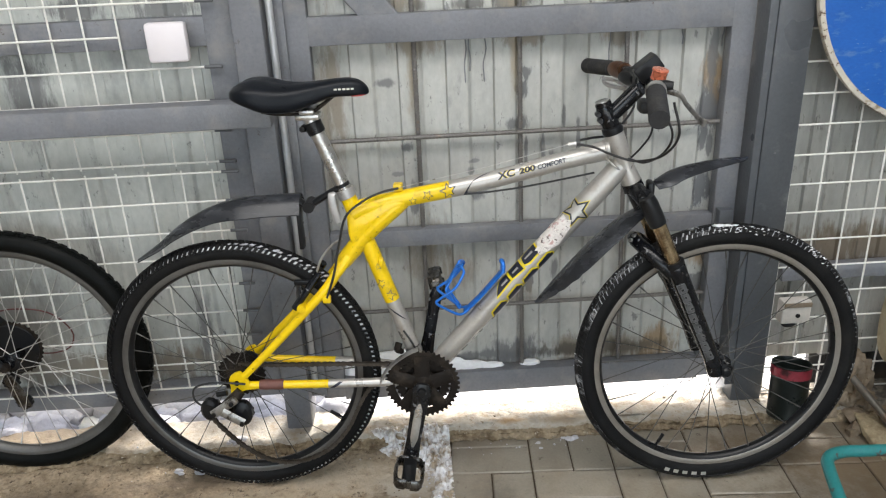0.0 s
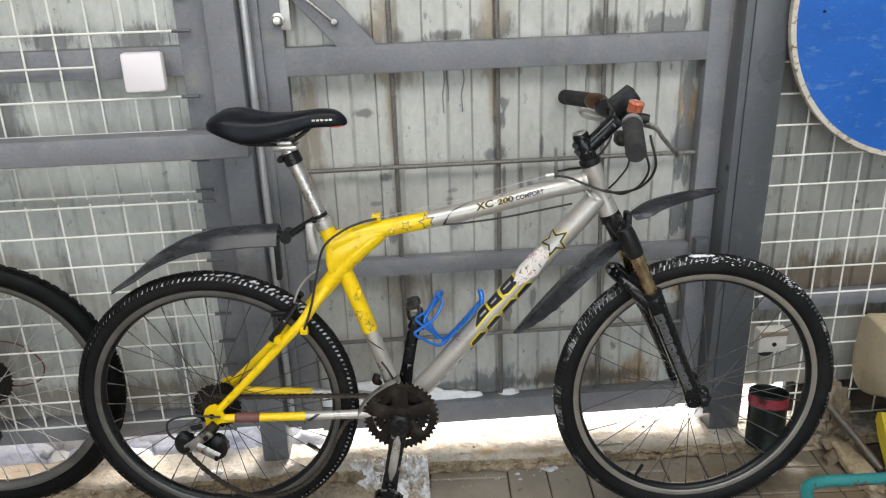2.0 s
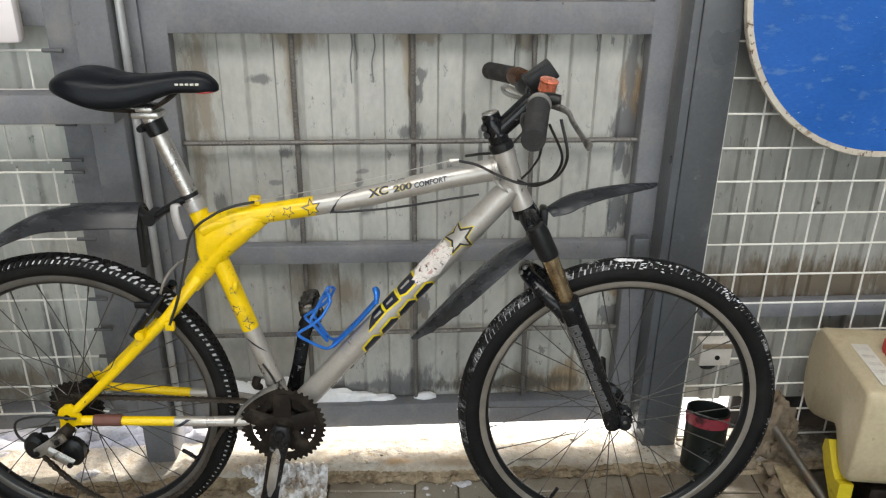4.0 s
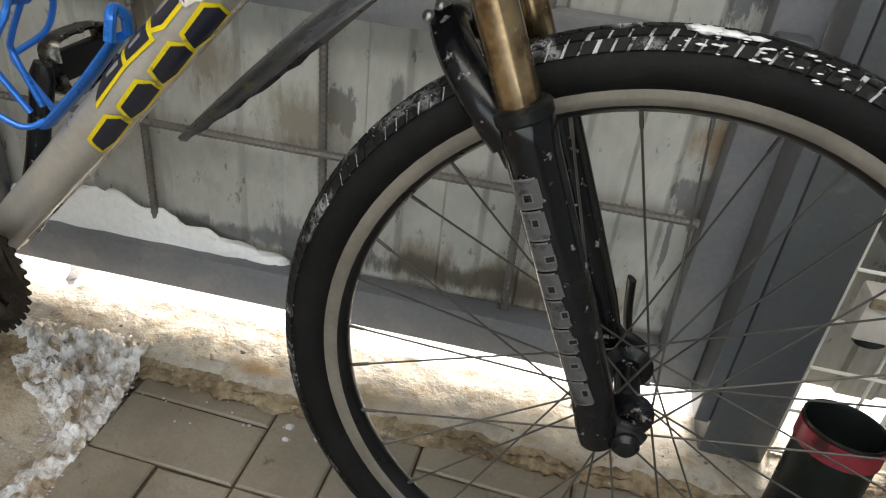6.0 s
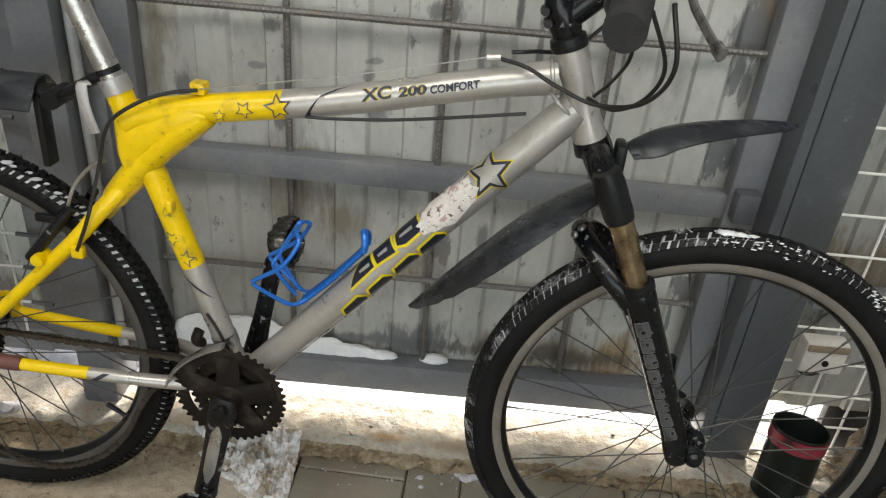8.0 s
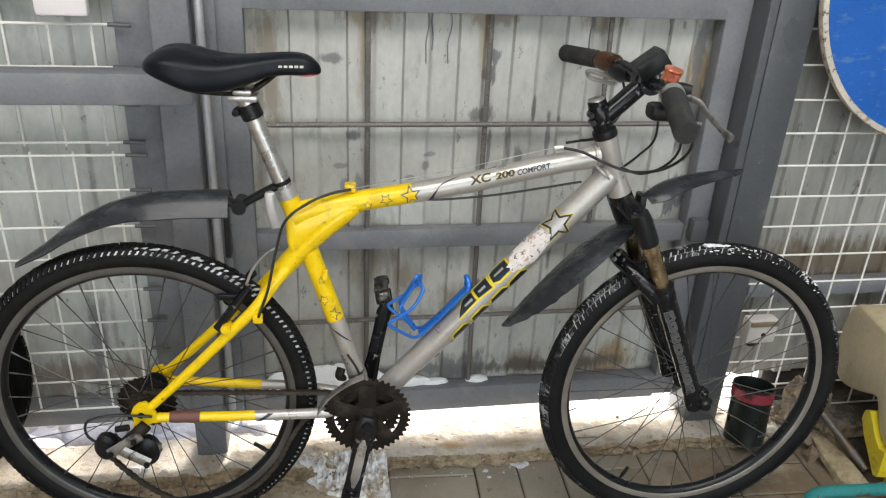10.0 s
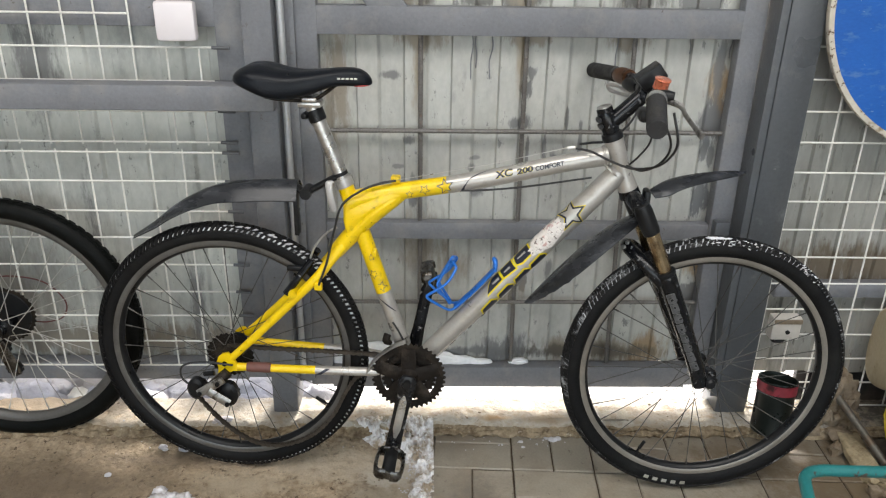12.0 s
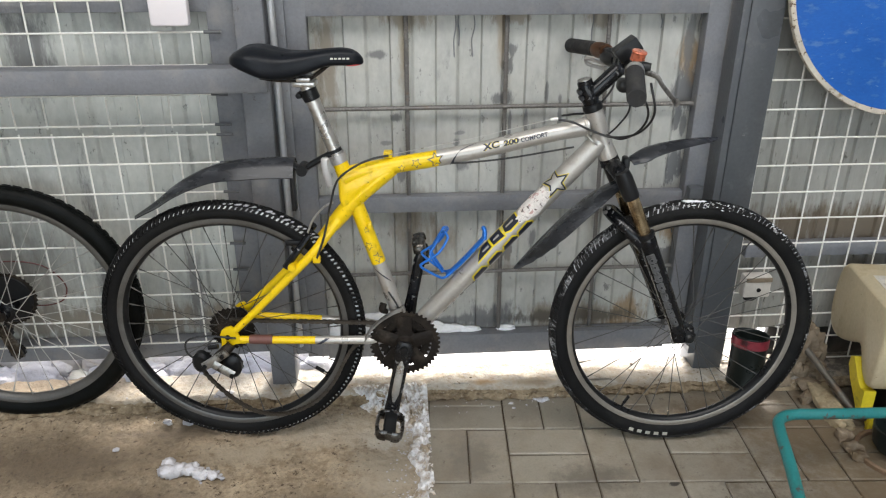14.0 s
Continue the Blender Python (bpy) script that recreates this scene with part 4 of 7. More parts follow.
def flat_shape(outlines, mat_of=0):
    bm = bmesh.new()
    for o in outlines:
        bm.faces.new([bm.verts.new((x, y, 0.0)) for x, y in o])
    bmesh.ops.triangulate(bm, faces=bm.faces[:])
    return bm


def written(text, size, shear=0.0, bold=0.0):
    cu = bpy.data.curves.new("lettering", "FONT")
    cu.body, cu.size, cu.align_x, cu.align_y, cu.shear, cu.offset = text, size, "LEFT", "CENTER", shear, bold
    ob = bpy.data.objects.new("lettering", cu)
    scene.collection.objects.link(ob)
    me = bpy.data.meshes.new_from_object(ob.evaluated_get(bpy.context.evaluated_depsgraph_get()))
    bm = bmesh.new()
    bm.from_mesh(me)
    bpy.data.objects.remove(ob)
    bpy.data.curves.remove(cu)
    bpy.data.meshes.remove(me)
    return bm


BIKE = Matrix.Translation((0.63, 1.513, 0.0)) @ Matrix.Rotation(radians(-4.4), 4, "Z") @ Matrix.Rotation(radians(0.3), 4, "Y") @ Matrix.Rotation(radians(-1.6), 4, "X")
bike = thing("bicycle", "yellow and silver mountain bike with black mudguards, leaning on the gate", "bicycle", BIKE)

BB = P(-0.697, 0.300)
HT_TOP, HT_LOW = P(-0.2785, 0.866), P(-0.233, 0.751)
FAXLE, RAXLE = P(-0.020, 0.330), P(-1.121, 0.322)
STEER = Matrix.Rotation(radians(3.0), 4, (HT_TOP - HT_LOW).normalized())
ROWS_REAR = ((0, 0.80, 0.008, 1), (22, 0.78, 0.0072, 1), (-22, 0.78, 0.0072, 1), (52, 0.66, 0.0125, 1.25), (-52, 0.66, 0.0125, 1.25))
ROWS_FRONT = ((0, 0.94, 0.0076, 1), (24, 0.94, 0.0076, 1), (-24, 0.94, 0.0076, 1), (49, 0.93, 0.0092, 1.2), (-49, 0.93, 0.0092, 1.2))

# frame tubes: slot 0 silver, slot 1 yellow
TT = curve_through([P(-0.285, 0.829), P(-0.40, 0.803), P(-0.515, 0.774), P(-0.62, 0.752), P(-0.73, 0.732), P(-0.80, 0.716), P(-0.832, 0.704)], 4)
part("top_tube", tube(bmesh.new(), TT, [0.0187 + 0.0025 * max(0, 2 - i) / 2 + 0.004 * max(0, i - 16) / 8 for i in range(len(TT))], 20, mat=lambda f: 1 if f > 0.470 else 0), (M_SILVER, M_YELLOW), bike, "top tube, silver in front and yellow behind")
DT_A, DT_B = P(-0.258, 0.795), P(-0.680, 0.313)
DT_R = 0.0232
part("down_tube", tube(bmesh.new(), between(DT_A, DT_B, 10), [0.0225, 0.0235, 0.0240, 0.0238, 0.0235, 0.0232, 0.0228, 0.0222, 0.0215, 0.021], 24), M_SILVER, bike)
ST_A, ST_B = P(-0.842, 0.742), P(-0.701, 0.318)
part("seat_tube", tube(bmesh.new(), between(ST_A, ST_B, 25), 0.0175, 20, mat=lambda f: 1 if f < 0.575 else 0), (M_SILVER, M_YELLOW), bike, "seat tube, yellow above and silver below")
part("head_tube", tube(bmesh.new(), between(HT_TOP, HT_LOW, 9), [0.0205, 0.0205, 0.0190, 0.0183, 0.0180, 0.0183, 0.0190, 0.0208, 0.0208], 24), M_SILVER, bike)
part("bottom_bracket", lathe(bmesh.new(), [(0.0, 0.037), (0.017, 0.037), (0.021, 0.034), (0.021, -0.034), (0.017, -0.037), (0.0, -0.037)], 24, Matrix.Translation(BB) @ Matrix.Rotation(radians(90), 4, "X")), M_SILVER, bike)
# weld beads
for c, rr, ax in ((P(-0.277, 0.800), 0.024, DT_A - DT_B), (P(-0.292, 0.827), 0.021, TT[0] - TT[3])):
    ax = ax.normalized()
    s1 = Vector((0, 1, 0))
    s2 = ax.cross(s1)
    pts = [c + (s1 * math.cos(2 * math.pi * k / 40) + s2 * math.sin(2 * math.pi * k / 40)) * rr for k in range(40)]
    part("weld", tube(bmesh.new(), pts, [0.0022 if k % 2 else 0.0031 for k in range(40)], 6, closed=True), M_SILVER, bike)
# the stays run on past the seat tube to the top tube
part("wishbone", tube(bmesh.new(), curve_through([P(-0.722, 0.727), P(-0.765, 0.693), P(-0.806, 0.655), P(-0.846, 0.610), P(-0.866, 0.585)], 4), [0.016, 0.0175, 0.0185, 0.019, 0.0195, 0.0195, 0.0195, 0.0195, 0.0195, 0.0195, 0.0195, 0.0195, 0.019, 0.0185, 0.018, 0.0175, 0.0165], 16, flat=(1.0, 1.15)), M_YELLOW, bike)
web = [(-0.846, 0.716), (-0.800, 0.726), (-0.735, 0.738), (-0.708, 0.730), (-0.745, 0.699), (-0.790, 0.662), (-0.820, 0.628), (-0.836, 0.620), (-0.846, 0.660)]
bm = plate(bmesh.new(), [(u, w) for u, w in web], Matrix.Translation((0, 0.0195, 0)) @ Matrix.Rotation(radians(90), 4, "X"), 0.039)
bmesh.ops.bevel(bm, geom=bm.edges[:], offset=0.011, segments=4, profile=0.5, affect="EDGES", clamp_overlap=True)
part("web", bm, M_YELLOW, bike, sharp=60)
for s in (-1, 1):
    line = curve_through([P(-0.848, 0.606, s * 0.010), P(-0.876, 0.573, s * 0.030), P(-0.902, 0.540, s * 0.044), P(-0.955, 0.485, s * 0.050), P(-1.04, 0.398, s * 0.056), P(-1.104, 0.336, s * 0.062)], 4)
    part("seat_stay", tube(bmesh.new(), line, [0.0125 - 0.004 * i / 20 for i in range(len(line))], 14), M_YELLOW, bike)
    line = curve_through([P(-0.712, 0.300, s * 0.024), P(-0.78, 0.304, s * 0.040), P(-0.85, 0.308, s * 0.050), P(-0.96, 0.310, s * 0.056), P(-1.092, 0.314, s * 0.063)], 5)
    part("chain_stay", tube(bmesh.new(), line, [0.0115 - 0.0025 * i / 20 for i in range(len(line))], 14, mat=lambda f: 1 if f > 0.63 else 0), (M_SILVER, M_YELLOW), bike, "chain stay, silver turning yellow")
    drop = [(-0.004, 0.030), (0.012, 0.034), (0.026, 0.018), (0.034, 0.000), (0.050, -0.004), (0.052, -0.020), (0.022, -0.022), (0.006, -0.030), (-0.004, -0.044), (-0.016, -0.044), (-0.020, -0.030), (-0.018, -0.012), (-0.022, 0.004), (-0.016, 0.020)]
    part("dropout", plate(bmesh.new(), [(x * 0.84, y * 0.84) for x, y in drop], Matrix.Translation(RAXLE + Vector((0, s * 0.064 + 0.003, 0))) @ Matrix.Rotation(radians(90), 4, "X"), 0.006), M_YELLOW, bike)
part("tape_wrap", tubed(between(P(-1.070, 0.3137, -0.0615), P(-1.015, 0.312, -0.0590), 5), [0.0110, 0.0120, 0.0114, 0.0121, 0.0112], 14), M_TAPE, bike, "purple-brown tape on the chain stay")
part("stay_bridge", tubed(between(P(-0.893, 0.553, -0.040), P(-0.893, 0.553, 0.040), 3), 0.007, 12), M_YELLOW, bike)
part("cable_guide", boxed(-0.742, -0.722, -0.010, 0.010, 0.752, 0.768, 0.003), M_YELLOW, bike)
part("cable_guide", boxed(-0.907, -0.889, -0.060, -0.048, 0.514, 0.532, 0.003), M_YELLOW, bike)
part("cable_guide", boxed(-0.782, -0.772, -0.026, -0.010, 0.585, 0.603, 0.003), M_YELLOW, bike)

# drawings on the frame
d_dt = (DT_A - DT_B).normalized()
up_dt = Vector((-d_dt.z, 0, d_dt.x))
at_dt = lambda f: DT_B.lerp(DT_A, f)
LEN_DT = (DT_A - DT_B).length
S_STAR = 0.508
for r, mt, lift in ((0.0385, M_DECAL_Y, 0.0006), (0.0350, M_DECAL_K, 0.0009), (0.0262, M_SILVER, 0.0012)):
    bm = flat_shape([[(x, y + 0.0120) for x, y in star_outline(r, 0.46 if mt is not M_SILVER else 0.43, 61)]])
    part("star_decal", wrap_on_tube(slice_rows(bm, -0.03, 0.055, 14), DT_B + d_dt * S_STAR, d_dt, up_dt, 0.0240, lift), mt, bike)
# scraped sticker, its rim curled up in places
rnd = random.Random(4)
out = []
for k in range(34):
    a = 2 * math.pi * k / 34
    out.append((0.050 * math.cos(a) * rnd.uniform(0.80, 1.12), 0.0125 + 0.026 * math.sin(a) * rnd.uniform(0.72, 1.15)))
bm = slice_rows(flat_shape([out]), -0.024, 0.046, 18)
bmesh.ops.subdivide_edges(bm, edges=bm.edges[:], cuts=2, use_grid_fill=True)
for v in bm.verts:
    v.co.z += 0.0010 * max(0.0, fractal(v.co.x * 90, v.co.y * 90, 2.0))
part("scraped_sticker", wrap_on_tube(bm, DT_B + d_dt * 0.437, d_dt, up_dt, 0.0238, 0.0012), M_SCUFF, bike, "scraped remains of a sticker")
# bold angular emblem in two rows of plain blocks, black with yellow edges
def grown(outline, g):
    cx = sum(p[0] for p in outline) / len(outline)
    cy = sum(p[1] for p in outline) / len(outline)
    wx = max(abs(p[0] - cx) for p in outline)
    wy = max(abs(p[1] - cy) for p in outline)
    return [(cx + (x - cx) * (1 + g / wx), cy + (y - cy) * (1 + g / wy)) for x, y in outline]


WEDGE = [(0.000, 0.0), (0.028, 0.024), (0.050, 0.024), (0.050, 0.003)]
SLAB = [(0.002, 0.003), (0.002, 0.025), (0.036, 0.027), (0.036, 0.000)]
BLOCK = [(0.000, 0.005), (0.003, 0.024), (0.012, 0.028), (0.044, 0.028), (0.044, 0.001), (0.012, 0.000)]
LOW_BLOCK = [(0.000, 0.004), (0.008, 0.018), (0.040, 0.020), (0.048, 0.012), (0.044, 0.002), (0.016, 0.000)]
for y_low, row in ((0.0085, ((0.248, WEDGE), (0.302, SLAB), (0.345, BLOCK))), (-0.0270, ((0.205, LOW_BLOCK), (0.257, LOW_BLOCK), (0.309, LOW_BLOCK), (0.358, LOW_BLOCK)))):
    for x_at, shape in row:
        for grow, mt, lift in ((0.0040, M_DECAL_Y, 0.0006), (0.0, M_DECAL_K, 0.0009)):
            bm = slice_rows(flat_shape([grown([(x + x_at, y + y_low) for x, y in shape], grow)]), -0.036, 0.042, 26)
            part("emblem_block", wrap_on_tube(bm, DT_B, d_dt, up_dt, 0.0236, lift), mt, bike)
for x_at, y_at, long in ((0.283, 0.0185, 0.010), (0.320, 0.0200, 0.009), (0.366, 0.0215, 0.012)):
    bm = slice_rows(flat_shape([[(x_at - long, y_at - 0.0018), (x_at + long, y_at - 0.0026), (x_at + long, y_at + 0.0026), (x_at - long, y_at + 0.0018)]]), 0.01, 0.03, 5)
    part("emblem_slit", wrap_on_tube(bm, DT_B, d_dt, up_dt, 0.0236, 0.0012), M_SILVER, bike)
part("under_cable", tubed([at_dt(0.45) - up_dt * 0.0248 + Vector((0, -0.004, 0)), at_dt(0.25) - up_dt * 0.0245 + Vector((0, -0.004, 0)), at_dt(0.05) - up_dt * 0.0225 + Vector((0, -0.004, 0))], 0.0011, 6), M_ALU, bike, "bare gear wire under the down tube")
# lettering on the top tube
tt_a, tt_b = P(-0.4, 0.803), P(-0.515, 0.774)
d_tt = (tt_a - tt_b).normalized()
up_tt = Vector((-d_tt.z, 0, d_tt.x))
for text, size, x0, x1, rise in (("XC", 0.0200, 0.000, 0.040, 0.0075), ("200", 0.0150, 0.047, 0.083, 0.0060), ("COMFORT", 0.0125, 0.087, 0.148, 0.0045)):
    for bold, mt, lift in ((0.0012, M_DECAL_Y, 0.0005), (0.0007, M_DECAL_K, 0.0010)):
        if text == "COMFORT" and mt is M_DECAL_Y:
            continue
        w = written(text, size, 0.12, bold if text != "COMFORT" else 0.0004)
        lo, hi = min(v.co.x for v in w.verts), max(v.co.x for v in w.verts)
        for v in w.verts:
            v.co.x = x0 + (v.co.x - lo) / (hi - lo) * (x1 - x0)
            v.co.y += rise
        slice_rows(w, -0.008, 0.020, 12)
        part("lettering", wrap_on_tube(w, P(-0.519, 0.7733), d_tt, up_tt, 0.0187, lift), mt, bike, smooth=False)
# black swoosh on top tube, seat tube and stars
sw = [(-0.012, -0.020), (-0.002, -0.018), (0.002, -0.006), (0.008, 0.004), (0.020, 0.013), (0.040, 0.0185), (0.062, 0.021), (0.040, 0.0168), (0.016, 0.0095), (0.002, -0.001), (-0.006, -0.010)]
part("swoosh", wrap_on_tube(slice_rows(flat_shape([sw]), -0.02, 0.021, 12), P(-0.586, 0.7585), d_tt, up_tt, 0.0186, 0.0008), M_DECAL_K, bike)
d_st = (ST_B - ST_A).normalized()
up_st = Vector((-d_st.z, 0, d_st.x))
part("swoosh", wrap_on_tube(slice_rows(flat_shape([[(-0.02, -0.016), (0.0, -0.004), (0.016, 0.006), (0.030, 0.017), (0.010, 0.006), (-0.006, -0.004)]]), -0.02, 0.02, 10), ST_A.lerp(ST_B, 0.64), d_st, up_st, 0.0175, 0.0008), M_DECAL_K, bike)
for k, (f, r, off) in enumerate(((0.38, 0.009, 0.004), (0.47, 0.013, -0.003), (0.545, 0.015, 0.003))):
    for rr, mt, lift in ((r, M_DECAL_G, 0.0006), (r * 0.72, M_YELLOW, 0.0009)):
        bm = slice_rows(flat_shape([star_outline(rr, 0.45, 30 + 25 * k)]), -0.018, 0.018, 8)
        part("star_outline", wrap_on_tube(bm, ST_A.lerp(ST_B, f) + up_st * off, d_st, up_st, 0.0175, lift), mt, bike)
for k, (u, w_, r) in enumerate(((-0.624, 0.7530, 0.020), (-0.668, 0.7440, 0.013), (-0.700, 0.7330, 0.009))):
    for rr, mt, lift in ((r, M_DECAL_G, 0.0008), (r * 0.72, M_YELLOW, 0.0011)):
        bm = slice_rows(flat_shape([star_outline(rr, 0.45, 20 + 30 * k)]), -0.018, 0.018, 8)
        part("star_outline", wrap_on_tube(bm, P(u, w_), d_tt, up_tt, 0.0190, lift), mt, bike)
part("swoosh", wrap_on_tube(slice_rows(flat_shape([[(-0.022, -0.010), (-0.012, -0.010), (0.016, 0.010), (0.006, 0.010)]]), -0.01, 0.01, 5), P(-0.893, 0.3085, -0.0527), Vector((1, 0, -0.01)), Vector((0, 0, 1)), 0.0108, 0.0006), M_DECAL_K, bike)

# seat post, clamp, saddle
SP_TOP = P(-0.908, 0.915)
part("seat_post", tubed(between(ST_A, SP_TOP, 3), 0.0155, 20), M_ALU, bike, "scratched bright aluminium seat post")
d_sp = (SP_TOP - ST_A).normalized()
part("seat_clamp", tubed([ST_A - d_sp * 0.002, ST_A + d_sp * 0.002, ST_A + d_sp * 0.018], [0.0198, 0.0200, 0.0194], 20), M_LEVER, bike, "silver seat clamp")
lever = part("clamp_lever", tubed(curve_through([P(-0.866, 0.757, -0.026), P(-0.871, 0.754, -0.034), P(-0.868, 0.725, -0.037), P(-0.861, 0.694, -0.035)], 5), 0.0078, 12, flat=(1.0, 0.35), side=(1, 0, 0)), M_LEVER, bike, "silver quick-release lever")
part("post_collar", tubed([SP_TOP - d_sp * 0.036, SP_TOP - d_sp * 0.034, SP_TOP - d_sp * 0.012, SP_TOP - d_sp * 0.010], [0.0175, 0.019, 0.019, 0.0175], 20), M_BLACK, bike)
part("collar_bolt", lathe(bmesh.new(), [(0.0, 0.012), (0.006, 0.011), (0.008, 0.0), (0.008, -0.010), (0.0, -0.010)], 12, along(SP_TOP - d_sp * 0.024 + Vector((-0.022, -0.006, 0)), SP_TOP - d_sp * 0.024 + Vector((-0.03, -0.05, 0)))), M_BLACK, bike)
bm = bmesh.new()
box(bm, -0.935, -0.885, -0.022, 0.022, 0.912, 0.924, 0.004)
box(bm, -0.925, -0.893, -0.026, 0.026, 0.924, 0.934, 0.004)
part("saddle_clamp", bm, M_ALU, bike)

stations = ((-1.065, 0.026, 0.973, 0.964), (-1.055, 0.056, 0.986, 0.959), (-1.032, 0.070, 0.999, 0.948), (-1.004, 0.074, 1.000, 0.935), (-0.984, 0.072, 0.996, 0.929), (-0.955, 0.060, 0.989, 0.927), (-0.925, 0.046, 0.9865, 0.931), (-0.890, 0.036, 0.989, 0.944), (-0.862, 0.030, 0.992, 0.956), (-0.830, 0.026, 0.995, 0.9575), (-0.806, 0.023, 0.9935, 0.956), (-0.789, 0.015, 0.983, 0.957), (-0.780, 0.005, 0.970, 0.961))
bm = bmesh.new()
rings = []
for u, hw, top, low in stations:
    ring = []
    n = 20
    for k in range(n):
        a = math.pi * 2 * k / n
        c, s = math.cos(a), math.sin(a)
        y = hw * (abs(c) ** 0.8) * (1 if c >= 0 else -1)
        z = (top - 0.010 * (abs(c) ** 3)) * max(0, s) ** 0.5 if s > 0 else 0
        mid = low + 0.35 * (top - low)
        z = mid + (top - mid - (0.012 if hw > 0.05 else 0.006) * (0 if abs(c) > 0.3 else 0.25 * (1 - abs(c) / 0.3))) * (max(0.0, s) ** 0.6) if s >= 0 else mid - (mid - low) * ((-s) ** 0.6)
        ring.append(bm.verts.new((u, y, z)))
    rings.append(ring)
for a, b in zip(rings, rings[1:]):
    for k in range(20):
        bm.faces.new((a[k], a[(k + 1) % 20], b[(k + 1) % 20], b[k]))
bm.faces.new(rings[0])
bm.faces.new(rings[-1][::-1])
saddle = part("saddle", bm, M_SADDLE, bike, "black padded sports saddle", sharp=60)
sub = saddle.modifiers.new("round", "SUBSURF")
sub.levels = sub.render_levels = 2
for s in (-1, 1):
    part("saddle_rail", tubed(curve_through([P(-1.000, 0.934, s * 0.030), P(-0.965, 0.927, s * 0.022), P(-0.91, 0.927, s * 0.020), P(-0.885, 0.936, s * 0.018), P(-0.850, 0.962, s * 0.010)], 4), 0.0035, 8), M_GREASE, saddle)
part("saddle_edge", tubed(curve_through([P(-0.815, 0.9600, -0.017), P(-0.80, 0.9600, -0.0160), P(-0.789, 0.9610, -0.009), P(-0.785, 0.963, 0.0)], 5), 0.0022, 8), M_RED, saddle, "red trim under the nose")
for k in range(5):
    part("label_bar", boxed(-0.848 + 0.0085 * k, -0.842 + 0.0085 * k, -0.0285 + 0.0006 * k, -0.0250 + 0.0006 * k, 0.973, 0.9765, 0.0004), M_DECAL_W, saddle)

# fork, turned slightly with the bars
fork_pivot = HT_LOW
def S(u, w, v=0.0):
    """A point that turns with the steering."""
    return fork_pivot + STEER @ (P(u, w, v) - fork_pivot)


d_fk = (P(-0.045, 0.344) - P(-0.217, 0.740)).normalized()
crown = bmesh.new()
tube(crown, curve_through([S(-0.212, 0.722, -0.066), S(-0.222, 0.737, -0.040), S(-0.228, 0.744, 0.0), S(-0.222, 0.737, 0.040), S(-0.212, 0.722, 0.066)], 6), 0.0180, 16, flat=(1.0, 1.0))
tube(crown, between(S(-0.229, 0.742), S(-0.236, 0.758), 2), [0.023, 0.0215], 20)
fork = part("fork", crown, M_BLACK_GLOSS, bike, "black suspension fork")
for s in (-1, 1):
    v = s * 0.065
    part("crown_socket", tubed([S(-0.221, 0.742, v), S(-0.214, 0.728, v), S(-0.196, 0.690, v), S(-0.192, 0.682, v)], [0.0165, 0.0190, 0.0188, 0.0178], 20), M_BLACK, fork)
    part("stanchion", tubed(between(S(-0.194, 0.687, v), S(-0.140, 0.563, v), 3), 0.0155, 24), M_GOLD, fork, "stained bronze-coloured stanchion")
    part("lower_leg", tubed([S(-0.153, 0.593, v), S(-0.151, 0.589, v), S(-0.146, 0.577, v), S(-0.141, 0.566, v), S(-0.125, 0.529, v), S(-0.090, 0.448, v), S(-0.058, 0.374, v), S(-0.046, 0.338, v), S(-0.042, 0.322, v)], [0.0185, 0.0208, 0.0214, 0.0202, 0.0200, 0.0192, 0.0176, 0.0176, 0.0150], 24), M_BLACK_GLOSS, fork, "scratched black lower fork leg")
    part("seal_ring", tubed([S(-0.1555, 0.599, v), S(-0.1545, 0.597, v), S(-0.1515, 0.590, v), S(-0.1505, 0.588, v)], [0.0185, 0.0222, 0.0222, 0.0205], 24), M_BLACK, fork)
    part("fork_end", tubed(curve_through([S(-0.050, 0.350, v), S(-0.036, 0.336, v), S(-0.022, 0.332, v), S(-0.012, 0.326, v)], 4), 0.0125, 14, flat=(1.25, 0.55), side=(0, 0, 1)), M_BLACK, fork)
    part("axle_nut", lathe(bmesh.new(), [(0.0, 0.014), (0.008, 0.013), (0.012, 0.008), (0.012, 0.0)], 14, along(S(-0.020, 0.330, s * 0.066), S(-0.020, 0.330, s * 0.15))), M_BLACK, fork)
arch = tube(bmesh.new(), curve_through([S(-0.158, 0.570, -0.064), S(-0.182, 0.594, -0.060), S(-0.205, 0.615, -0.040), S(-0.219, 0.626, -0.014), S(-0.221, 0.628, 0.0), S(-0.219, 0.626, 0.014), S(-0.205, 0.615, 0.040), S(-0.182, 0.594, 0.060), S(-0.158, 0.570, 0.064)], 6), 0.0150, 14, flat=(1.0, 1.05), side=(1, 0, 0.6))
arch = part("brake_arch", arch, M_BLACK_GLOSS, fork)
for u, w_, v in ((-0.226, 0.640, -0.012), (-0.2335, 0.632, -0.016)):
    part("arch_bolt", lathe(bmesh.new(), [(0.0, 0.006), (0.003, 0.006), (0.0048, 0.004), (0.0048, -0.004), (0.0, -0.004)], 10, along(S(u, w_, v), S(u - 0.05, w_ + 0.02, v - 0.05))), M_STEEL, arch)
part("axle_lever", tubed(curve_through([S(-0.020, 0.330, 0.078), S(-0.026, 0.352, 0.088), S(-0.030, 0.378, 0.088), S(-0.032, 0.394, 0.086)], 4), 0.0062, 10, flat=(1.1, 0.5)), M_BLACK, fork)
